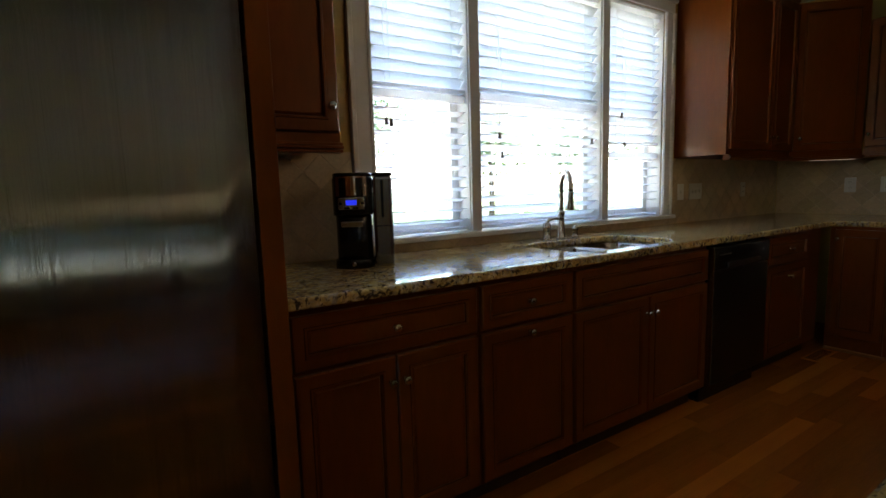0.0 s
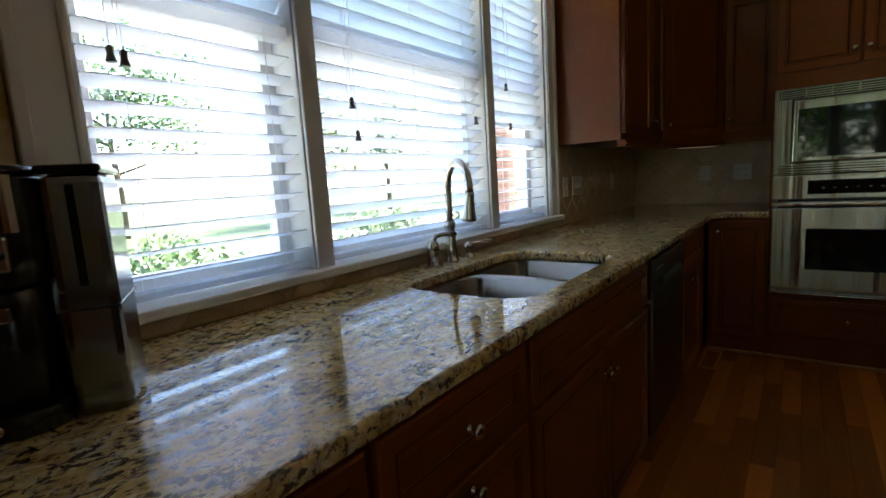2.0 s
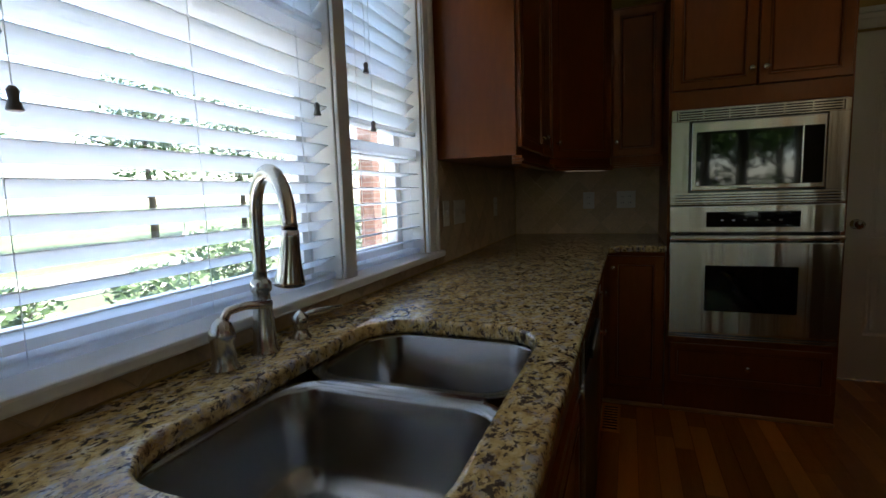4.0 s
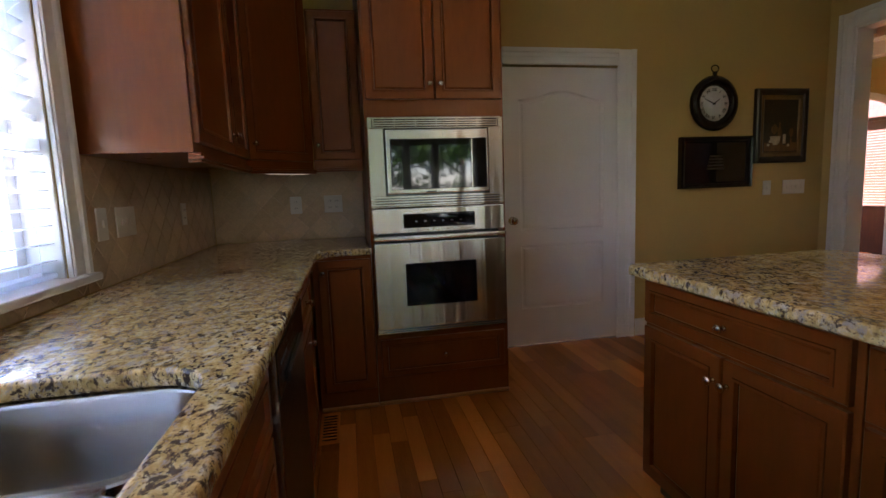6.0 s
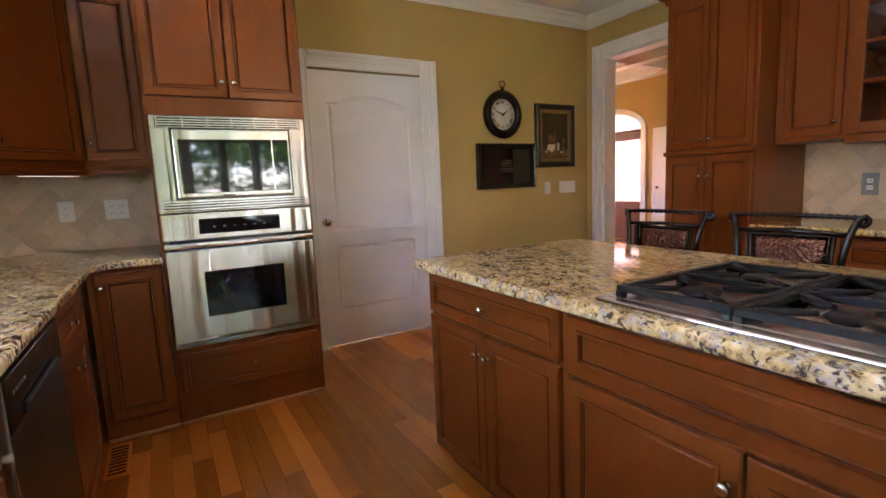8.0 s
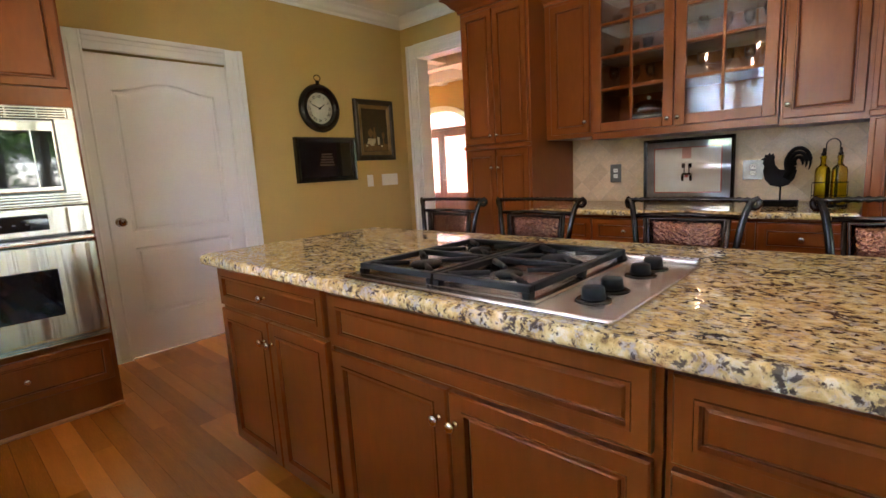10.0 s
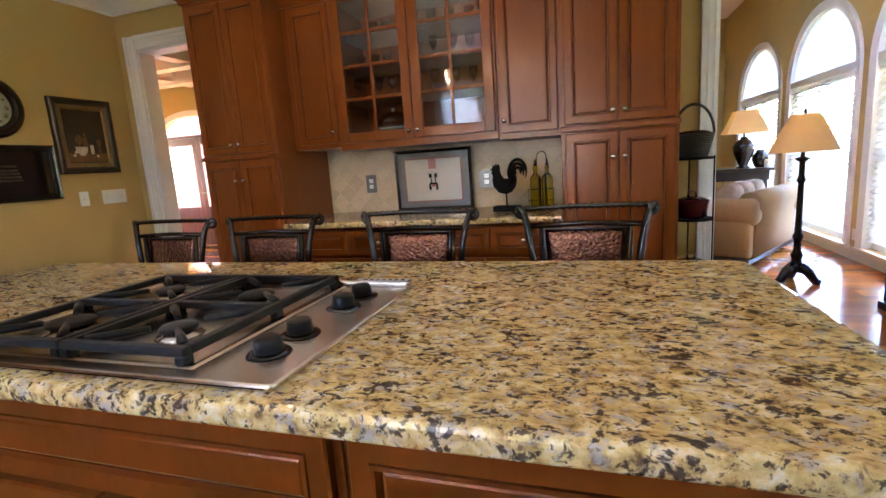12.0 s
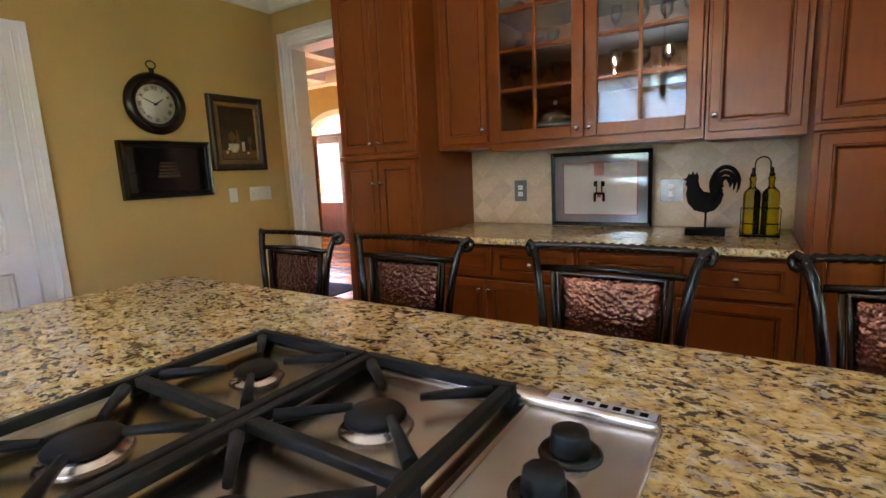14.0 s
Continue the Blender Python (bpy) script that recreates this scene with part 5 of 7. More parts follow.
bpn = lb.nodes.new("ShaderNodeBump")
bpn.inputs["Strength"].default_value, bpn.inputs["Distance"].default_value = 1.0, 0.0046
lb.links.new(vo.outputs["Distance"], bpn.inputs["Height"])
lb.links.new(bpn.outputs[0], lb.nodes["Principled BSDF"].inputs["Normal"])
CUSHION = mat("brown_seat_leather", (0.07, 0.032, 0.02), 0.45, 0, 0.25, 8, 90, 0.03)


def bar_stool():
    """Stands at its origin, back towards -y."""
    s = thing("bar_stool", "dark wrought iron bar stool with a hammered copper-brown back panel", "stool", group="stools along the island")
    hw = 0.205
    for sx in (-1, 1):
        # front and back legs, the back ones rising into the scrolled post
        part("leg", tube([(sx * 0.19, 0.19, FZ), (sx * 0.175, 0.175, 0.30), (sx * 0.17, 0.165, 0.60)], 0.011, 8), BRONZE, s)
        part("leg", tube([(sx * 0.20, -0.22, FZ), (sx * 0.18, -0.19, 0.30), (sx * 0.17, -0.175, 0.60)], 0.011, 8), BRONZE, s)
        pts = [(sx * 0.160, -0.175, 0.60), (sx * 0.166, -0.18, 0.72), (sx * 0.175, -0.187, 0.84), (sx * 0.187, -0.196, 0.93), (sx * 0.199, -0.207, 0.99), (sx * 0.212, -0.222, 1.028)]
        for k in range(1, 12):
            a = radians(90 - 34 * k)
            rr = 0.021 - 0.0009 * k
            pts.append((sx * (0.221 + rr * 0.75 * math.cos(a)), -0.226 - 0.010 * math.cos(a), 1.022 + rr * math.sin(a)))
        part("back_post", tube(pts, [0.0125] * 6 + [0.0105] * 11, 8), BRONZE, s)
        part("inner_post", tube([(sx * 0.138, -0.178, 0.62), (sx * 0.142, -0.19, 0.80), (sx * 0.150, -0.203, 0.965)], 0.008, 8), BRONZE, s)
    # a twisted top rail
    bm = bmesh.new()
    n = 60
    rings = []
    for i in range(n + 1):
        x = -0.212 + 0.424 * i / n
        ph = 0.9 * i
        rings.append([bm.verts.new((x, -0.222 + (0.009 + 0.0025 * math.cos(2 * (a + ph))) * math.cos(a), 1.034 + 0.004 * math.cos(x * 7) + (0.009 + 0.0025 * math.cos(2 * (a + ph))) * math.sin(a))) for a in [2 * math.pi * k / 8 for k in range(8)]])
    for a, b in zip(rings, rings[1:]):
        for k in range(8):
            bm.faces.new((a[k], a[(k + 1) % 8], b[(k + 1) % 8], b[k])).smooth = True
    part("top_rail", bm, BRONZE, s, "twisted iron top rail")
    part("panel_rail", tube([(-0.182, -0.206, 0.973), (0, -0.215, 0.979), (0.182, -0.206, 0.973)], 0.0095, 8), BRONZE, s)
    part("lower_rail", tube([(-0.165, -0.184, 0.70), (0.165, -0.184, 0.70)], 0.008, 8), BRONZE, s)
    bm = bmesh.new()
    m = 12
    grid = []
    for j in range(m + 1):
        z = 0.715 + 0.243 * j / m
        row = []
        for i in range(m + 1):
            hx = 0.118 + 0.014 * j / m
            x = -hx + 2 * hx * i / m
            row.append(bm.verts.new((x, -0.184 - 0.024 * j / m + 0.010 * (1 - (x / hx) ** 2) * math.sin(math.pi * j / m), z)))
        grid.append(row)
    for j in range(m):
        for i in range(m):
            bm.faces.new((grid[j][i], grid[j][i + 1], grid[j + 1][i + 1], grid[j + 1][i])).smooth = True
    r = bmesh.ops.extrude_face_region(bm, geom=bm.faces[:])
    bmesh.ops.translate(bm, vec=(0, -0.016, 0), verts=[g for g in r["geom"] if isinstance(g, bmesh.types.BMVert)])
    pn = part("back_panel", bm, LEATHER, s, "hammered copper-brown panel")
    fr = bmesh.new()
    tube_bm(fr, [(-0.121, -0.18, 0.708), (0.121, -0.18, 0.708), (0.137, -0.204, 0.963), (-0.137, -0.204, 0.963), (-0.121, -0.18, 0.708)], 0.0075, 6)
    part("panel_frame", fr, BRONZE, s)
    bm = bmesh.new()
    lo = rounded_rect(-0.205, 0.205, -0.2, 0.2, 0.06, 6)
    rr = [[bm.verts.new((x * k, y * k, z)) for x, y in lo] for k, z in ((0.96, 0.60), (1.0, 0.61), (1.0, 0.645), (0.95, 0.668), (0.8, 0.675))]
    for a, b in zip(rr, rr[1:]):
        for i in range(len(a)):
            bm.faces.new((a[i], a[(i + 1) % len(a)], b[(i + 1) % len(a)], b[i])).smooth = True
    bm.faces.new(rr[0][::-1])
    bm.faces.new(rr[-1])
    part("seat", bm, CUSHION, s, "padded brown seat")
    part("foot_ring", tube([(0.188 * math.cos(2 * math.pi * i / 24), 0.188 * math.sin(2 * math.pi * i / 24), 0.24) for i in range(25)], 0.008, 8), BRONZE, s)
    return s


stool = bar_stool()
stool.matrix_basis = pose(4.60, 0.165, 0)
for cx, rz in ((4.05, 1.0), (3.395, -0.5), (2.77, 0.8)):
    copy_thing(stool, pose(cx, 0.165, 0, 0, 0, rz))

# ---- chandelier over the island ----
BULB = glow_mat("warm_bulb", (1.0, 0.72, 0.40), 8.5)


def chandelier():
    cx, cy, dz = 3.75, 0.64, -0.165
    c = thing("chandelier", "wrought iron chandelier with six candle bulbs above the island", "chandelier", pose(cx, cy, 0))
    part("canopy", lathe([(0.065, 2.70), (0.06, 2.725), (0.05, 2.739)], 20), BRONZE, c)
    part("stem", tube([(0, 0, 2.05 + dz), (0, 0, 2.71)], 0.008, 10), BRONZE, c)
    part("hub", lathe([(0.006, 1.93 + dz), (0.03, 1.96 + dz), (0.018, 2.0 + dz), (0.035, 2.09 + dz), (0.014, 2.14 + dz), (0.01, 2.2 + dz)], 18), BRONZE, c)
    for i in range(6):
        a = 2 * math.pi * i / 6 + 0.3
        ca, sa = math.cos(a), math.sin(a)
        pts = [(r * ca, r * sa, z + dz) for r, z in ((0.02, 2.02), (0.10, 1.99), (0.20, 2.0), (0.30, 2.05), (0.40, 2.12), (0.43, 2.15))]
        ar = part("arm", tube(pts, 0.007, 8), BRONZE, c)
        sc = []
        for k in range(15):
            q = radians(-80 + 26 * k)
            rr = 0.062 - 0.0034 * k
            sc.append(((0.085 + rr * math.cos(q)) * ca, (0.085 + rr * math.cos(q)) * sa, 2.22 + dz + rr * math.sin(q)))
        part("scroll", tube(sc, 0.0055, 6), BRONZE, c)
        part("candle_cup", lathe([(0.012, 2.15 + dz), (0.030, 2.162 + dz), (0.012, 2.168 + dz), (0.012, 2.185 + dz)], 14, Matrix.Translation((0.43 * ca, 0.43 * sa, 0))), PLATE, ar)
        part("bulb", lathe([(0.006, 2.186 + dz), (0.009, 2.202 + dz), (0.008, 2.216 + dz), (0.004, 2.24 + dz), (0.001, 2.246 + dz)], 14, Matrix.Translation((0.43 * ca, 0.43 * sa, 0))), BULB, ar, "lit candle bulb")


chandelier()

# ---- things on the hutch ----
BLACKMETAL = mat("matt_black_metal", (0.004, 0.004, 0.004), 0.65, 0.0, 0.3, 20, 120, 0.02, spec=0.1)


def rooster():
    r = thing("rooster_figure", "black sheet-metal rooster silhouette on a dark block", "figurine", pose(3.275, -1.40, HZ, 0, 0, 180))
    part("block", box(-0.085, 0.085, -0.035, 0.035, 0, 0.035, 0.004), BLACKMETAL, r)
    part("rod", tube([(0, 0, 0.035), (0, 0, 0.12)], 0.005, 8), BLACKMETAL, r)
    body = [(-0.088, 0.20), (-0.078, 0.155), (-0.048, 0.12), (0.0, 0.108), (0.038, 0.122), (0.062, 0.155), (0.072, 0.20), (0.055, 0.225), (0.02, 0.205), (-0.012, 0.21), (-0.03, 0.235), (-0.036, 0.262), (-0.034, 0.282), (-0.044, 0.303), (-0.052, 0.29), (-0.060, 0.307), (-0.068, 0.292), (-0.080, 0.297), (-0.085, 0.28), (-0.104, 0.268), (-0.086, 0.262), (-0.092, 0.245), (-0.082, 0.232)]

    def plate(outline, t):
        bm = bmesh.new()
        a = [bm.verts.new((x, -t, z)) for x, z in outline]
        b = [bm.verts.new((x, t, z)) for x, z in outline]
        bm.faces.new(a)
        bm.faces.new(b[::-1])
        for i in range(len(a)):
            bm.faces.new((a[i], a[(i + 1) % len(a)], b[(i + 1) % len(a)], b[i]))
        return bm
    return r, body, plate


r, body, plate = rooster()
part("rooster_shape", plate(body, 0.006), BLACKMETAL, r)
for k, rr in enumerate((0.064, 0.044, 0.024)):
    pts = [(0.076 + rr * 0.85 * math.cos(q), 0, 0.243 + 1.25 * rr * math.sin(q)) for q in [radians(215 - 245 * i / 16) for i in range(17)]]
    part("tail_feather", tube(pts, [0.013] * 4 + [0.0105] * 10 + [0.007, 0.005, 0.002], 8), BLACKMETAL, r)
part("tail_root", tube([(0.02, 0, 0.16), (0.045, 0, 0.205), (0.062, 0, 0.225)], [0.018, 0.017, 0.010], 8), BLACKMETAL, r)

OIL = glass_mat("olive_oil_glass", (0.60, 0.49, 0.006))
OIL.node_tree.nodes["Principled BSDF"].inputs["IOR"].default_value = 1.42
ob = thing("oil_bottles", "two bottles of yellow olive oil in an iron carrier", "bottles", pose(3.055, -1.42, HZ, 0, 0, 180))
for dx in (-0.036, 0.036):
    b = part("bottle", lathe([(0.032, 0.012), (0.035, 0.018), (0.035, 0.19), (0.031, 0.208), (0.015, 0.224), (0.0125, 0.232), (0.0125, 0.256), (0.015, 0.258), (0.015, 0.272), (0.003, 0.273)], 22, Matrix.Translation((dx, 0, 0))), OIL, ob, "bottle filled with yellow-green oil")
    part("stopper", lathe([(0.011, 0.2735), (0.012, 0.285), (0.006, 0.295), (0.006, 0.312), (0.002, 0.315)], 14, Matrix.Translation((dx, 0, 0))), BLACK, b)
part("carrier_base", box(-0.078, 0.078, -0.04, 0.04, 0.0, 0.010, 0.003), BLACKMETAL, ob)
for z in (0.06, 0.13):
    part("carrier_ring", tube([(-0.076, -0.038, z), (0.076, -0.038, z), (0.076, 0.038, z), (-0.076, 0.038, z), (-0.076, -0.038, z)], 0.0017, 6), BLACKMETAL, ob)
for x in (-0.076, 0.076):
    part("carrier_wire", tube([(x, -0.038, 0.01), (x, -0.038, 0.13)], 0.0017, 6), BLACKMETAL, ob)
part("carrier_handle", tube([(-0.03, 0.034, 0.01), (-0.03, 0.034, 0.32)] + [(-0.03 * math.cos(math.pi * i / 12), 0.034, 0.33 + 0.032 * math.sin(math.pi * i / 12)) for i in range(13)] + [(0.03, 0.034, 0.32), (0.03, 0.034, 0.01)], 0.003, 6), BLACKMETAL, ob)

MATGREY = mat("grey_mount_board", (0.20, 0.19, 0.19), 0.7, 0, 0.06, 20, 200, 0.02)
PAPER = mat("cream_paper", (0.62, 0.55, 0.47), 0.7, 0, 0.06, 20, 200, 0.02)
PINKINK = mat("faded_pink_print", (0.50, 0.22, 0.17), 0.6)
REDINK = mat("brick_red_print", (0.36, 0.06, 0.04), 0.6)
f, art, yy = framed("framed_print", "black framed print with a grey mount leaning on the hutch tiles", pose(3.845, -1.666, HZ + 0.2190, 1.7, 0, 180), 0.575, 0.435, 0.022, 0.022, BLACK, MATGREY)
part("paper", box(-0.215, 0.215, yy - 0.001, yy - 0.0003, -0.155, 0.155), REDINK, art)
pp = part("sheet", box(-0.208, 0.208, yy - 0.0016, yy - 0.0011, -0.148, 0.148), PAPER, art)
for dx in (-1, 1):
    part("printed_mark", box(dx * 0.021 - 0.011, dx * 0.021 + 0.011, yy - 0.0019, yy - 0.0017, 0.015, 0.045), BLACK, pp)
    part("printed_mark", box(dx * 0.015 - 0.004, dx * 0.015 + 0.004, yy - 0.0019, yy - 0.0017, -0.02, 0.015), BLACK, pp)
    part("printed_mark", flat_lathe([(0.007, 0), (0.009, 0.03), (0.006, 0.052)], yy - 0.0019, dx * 0.026, -0.075), BLACK, pp)
part("printed_mark", box(-0.028, 0.028, yy - 0.0019, yy - 0.0017, -0.034, -0.02), BLACK, pp)
part("printed_mark", box(-0.012, 0.012, yy - 0.0019, yy - 0.0017, -0.05, -0.034), REDINK, pp)
part("printed_mark", box(-0.03, 0.028, yy - 0.0019, yy - 0.0017, 0.078, 0.147), PINKINK, pp)
gl = part("glazing", box(-0.262, 0.262, yy - 0.0075, yy - 0.0055, -0.192, 0.192), CABINET_GLASS, f, "clear picture glass")
gl.visible_shadow = False

# glassware on the shelves
THIN = thin_glass_mat("glassware", 0.62)


def goblet():
    g = solid("wine_glass", lathe([(0.028, 0), (0.027, 0.003), (0.004, 0.006), (0.0035, 0.062), (0.012, 0.07), (0.029, 0.092), (0.032, 0.118), (0.027, 0.150), (0.026, 0.150), (0.0305, 0.118), (0.027, 0.093), (0.002, 0.074)], 14), THIN, "clear stemmed glass on a cabinet shelf", "glass", group="glasses in the cabinet")
    return g


def tumbler():
    return solid("tumbler", lathe([(0.028, 0), (0.033, 0.10), (0.031, 0.10), (0.026, 0.006), (0.002, 0.005)], 14), THIN, "clear straight glass on a cabinet shelf", "glass", group="glasses in the cabinet")


g0, t0 = goblet(), tumbler()
first = {"g": True, "t": True}
random.seed(4)
for z in (1.673, 1.878, 2.083):
    for k in range(9):
        x = 3.37 + 0.113 * k
        if abs(x - 3.824) < 0.03:
            continue
        src, key = (g0, "g") if z == 1.673 or (z == 1.878 and k < 6) else (t0, "t")
        m = pose(x + random.uniform(-0.012, 0.012), -1.50 + random.uniform(-0.05, 0.06), z)
        if first[key]:
            src.matrix_basis, first[key] = m, False
        else:
            copy_thing(src, m)
PALEWARE = mat("pale_pressed_glass", (0.45, 0.43, 0.40), 0.12, 0, 0.15, 10, 60, 0)
BOWL = mat("smoked_glass_ware", (0.10, 0.09, 0.085), 0.12, 0, 0.2, 10, 60, 0)
cs = thing("cake_stand", "footed glass cake stand with a clear dome in the cabinet", "cake stand", pose(4.05, -1.50, 1.405))
part("plate", lathe([(0.06, 0), (0.058, 0.006), (0.012, 0.014), (0.012, 0.05), (0.05, 0.062), (0.125, 0.070), (0.125, 0.076), (0.002, 0.072)], 28), PALEWARE, cs)
dm = part("dome", lathe([(0.113, 0.077), (0.112, 0.12), (0.095, 0.155), (0.055, 0.178), (0.012, 0.185), (0.003, 0.183), (0.052, 0.173), (0.09, 0.152), (0.108, 0.12), (0.110, 0.078)], 28), THIN, cs, "clear glass dome")
part("dome_knob", lathe([(0.006, 0.185), (0.014, 0.196), (0.012, 0.205), (0.002, 0.21)], 14), PALEWARE, dm)
for x in (3.93, 4.2):
    solid("small_bowl", lathe([(0.025, 0), (0.045, 0.03), (0.05, 0.055), (0.046, 0.055), (0.03, 0.02), (0.002, 0.008)], 20), BOWL, "small dark bowl in the glazed cabinet", "bowl", pose(x, -1.44, 1.405))

# ---- plant stand with basket and pots beside the tall cabinet ----
PX, PY = 2.185, -1.50
st = thing("tiered_stand", "black iron tiered stand against the wall beside the tall cabinet", "stand", pose(PX, PY, 0))
for z in (0.41, 0.785, 1.14):
    part("shelf", lathe([(0.112, z), (0.116, z + 0.003), (0.116, z + 0.011), (0.112, z + 0.014)], 28), BLACKMETAL, st)
for a in (0.5, 2.6, 4.7):
    part("post", tube([(0.118 * math.cos(a), 0.118 * math.sin(a), FZ), (0.118 * math.cos(a), 0.118 * math.sin(a), 1.16)], 0.0045, 8), BLACKMETAL, st)
REDPOT = mat("oxblood_enamel", (0.055, 0.007, 0.007), 0.15, 0, 0.2, 6, 50, 0)
for z in (0.425, 0.80):
    p = thing("red_casserole", "dark red enamelled casserole with a lid on the iron stand", "casserole", pose(PX, PY, z), "pots on the stand")
    part("pot", lathe([(0.07, 0), (0.082, 0.012), (0.092, 0.09), (0.096, 0.094), (0.096, 0.1)], 26), REDPOT, p)
    ld = part("lid", lathe([(0.097, 0.1005), (0.095, 0.108), (0.05, 0.122), (0.012, 0.126)], 26), REDPOT, p)
    part("lid_handle", tube([(-0.022, 0, 0.122), (-0.02, 0, 0.155), (0.02, 0, 0.155), (0.022, 0, 0.122)], 0.0055, 8), NICKEL, ld, "steel loop handle")
WICKER = mat("dark_wicker", (0.03, 0.022, 0.016), 0.6, 0, 0.4, 40, 160, 0.12)
bk = thing("wicker_basket", "dark woven basket with a hoop handle on the stand's top", "basket", pose(PX, PY, 1.154))
bm = bmesh.new()
for k in range(11):
    r = 0.075 + 0.0032 * k
    tube_bm(bm, [(r * math.cos(2 * math.pi * i / 30), r * math.sin(2 * math.pi * i / 30), 0.006 + 0.0125 * k + 0.002 * math.sin(15 * 2 * math.pi * i / 30 + k * math.pi)) for i in range(31)], 0.0072, 5)
tagged(part("woven_side", bm, WICKER, bk), kind="stuff")
part("basket_floor", lathe([(0.07, 0.0), (0.074, 0.006), (0.004, 0.007)], 24), WICKER, bk)
part("hoop", tube([(0.108 * math.cos(math.pi * i / 18), 0.0, 0.13 + 0.17 * math.sin(math.pi * i / 18)) for i in range(19)], 0.008, 6), WICKER, bk)
solid("red_cloth", lathe([(0.09, 0), (0.085, 0.012), (0.05, 0.022), (0.004, 0.018)], 16), REDPOT, "dark red cloth lining the wicker basket", "cloth", pose(PX, PY, 1.285))

# ---- west windows of the breakfast end ----
for i, (y0, y1) in enumerate(((-0.75, 0.12), (0.22, 0.78), (0.86, 1.45), (1.53, 2.12))):
    w = thing("window_%d" % (i + 2), "white double-hung window at the breakfast end", "window", kind="structure")
    s = bmesh.new()
    for a, b, c, d in ((y0, y0 + 0.05, 0.85, 2.3), (y1 - 0.05, y1, 0.85, 2.3), (y0 + 0.05, y1 - 0.05, 0.85, 0.92), (y0 + 0.05, y1 - 0.05, 2.24, 2.3), (y0 + 0.05, y1 - 0.05, 1.30, 1.33)):
        box_bm(s, XR - 0.13, XR - 0.09, a, b, c, d, 0.003)
    part("sash", s, WHITE, w)
    c = bmesh.new()
    for a, b, p, q in ((y0 - 0.035, y0, 0.77, 2.39), (y1, y1 + 0.035, 0.77, 2.39), (y0, y1, 2.3, 2.39), (y0, y1, 0.77, 0.85)):
        box_bm(c, XR, XR + 0.02, a, b, p, q, 0.003)
    part("window_casing", c, WHITE, w)

# ---- living room windows ----
for i, (y0, y1) in enumerate(ARCHES):
    w = thing("window_%d" % (i + 6), "tall white arched window with a white blind", "window", kind="structure")
    c, r, zs, n = (y0 + y1) / 2, (y1 - y0) / 2, 1.9, 24
    ca = bmesh.new()
    prof = []
    path = [(y0, 0.14)] + [(c - r * math.cos(math.pi * k / n), zs + RISE * math.sin(math.pi * k / n)) for k in range(n + 1)] + [(y1, 0.14)]
    outp = []
    for k, (y, z) in enumerate(path):
        if z > zs:
            a = math.atan2((z - zs) / RISE, (y - c) / r)
            outp.append((c + (r + 0.10) * math.cos(a), zs + (RISE + 0.10) * math.sin(a)))
        else:
            outp.append((y + (-0.10 if y < c else 0.10), z))
    loops = []
    for (y, z), (oy, oz) in zip(path, outp):
        yi, zi = y + (0.004 if y < c else -0.004), z - (0.004 if z > zs else 0)
        loops.append([ca.verts.new(p) for p in ((XL - 0.17, yi, zi), (XL + 0.02, yi, zi), (XL + 0.03, oy, oz), (XL + 0.002, oy, oz))])
    for a, b in zip(loops, loops[1:]):
        for k in range(4):
            ca.faces.new((a[k], a[(k + 1) % 4], b[(k + 1) % 4], b[k]))
    ca.faces.new(loops[0])
    ca.faces.new(loops[-1][::-1])
    part("window_casing", ca, WHITE, w)
    s = bmesh.new()
    for a, b, p, q in ((y0, y0 + 0.06, 0.14, zs), (y1 - 0.06, y1, 0.14, zs), (y0 + 0.06, y1 - 0.06, 0.14, 0.20), (y0 + 0.06, y1 - 0.06, 1.0, 1.05), (c - 0.02, c + 0.02, 0.2, 1.0), (c - 0.02, c + 0.02, 1.05, zs - 0.04)):
        box_bm(s, XL - 0.10, XL - 0.06, a, b, p, q, 0.003)
    part("sash", s, WHITE, w)
    part("transom_bar", box(XL - 0.11, XL + 0.012, y0, y1, zs - 0.04, zs + 0.04, 0.004), WHITE, w)
    part("window_sill", box(XL - 0.17, XL + 0.05, y0 - 0.12, y1 + 0.12, 0.10, 0.138, 0.005), WHITE, w)
    sm = bmesh.new()
    z = 0.24
    while z < zs - 0.08:
        t = 0.022
        v = [sm.verts.new(p) for p in ((XL - 0.05, y0 + 0.01, z + t), (XL - 0.005, y0 + 0.01, z - t), (XL - 0.005, y1 - 0.01, z - t), (XL - 0.05, y1 - 0.01, z + t))]
        sm.faces.new(v)
        z += 0.058
    rr = bmesh.ops.extrude_face_region(sm, geom=sm.faces[:])
    bmesh.ops.translate(sm, vec=(0, 0, 0.003), verts=[g for g in rr["geom"] if isinstance(g, bmesh.types.BMVert)])
    bl = thing("living_room_blind", "white slatted blind lowered over a tall window", "blind", group="living room blinds")
    sl = part("slats", sm, BLIND_LIVING, bl)
    tagged(sl, kind="stuff")
    part("head_rail", box(XL - 0.055, XL, y0 + 0.005, y1 - 0.005, zs - 0.09, zs - 0.045, 0.003), BLIND_LIVING, bl)
    # sheer shade in the arch
    sh = bmesh.new()
    arc = [(c - (r - 0.01) * math.cos(math.pi * k / n), zs + 0.04 + (RISE - 0.045) * math.sin(math.pi * k / n)) for k in range(n + 1)]
    f0 = [sh.verts.new((XL - 0.03, y, z)) for y, z in arc]
    f1 = [sh.verts.new((XL - 0.027, y, z)) for y, z in arc]
    sh.faces.new(f0)
    sh.faces.new(f1[::-1])
    for k in range(n):
        sh.faces.new((f0[k], f0[k + 1], f1[k + 1], f1[k]))
    part("arch_shade", sh, SHEER, w, "thin white pleated shade in the arch")
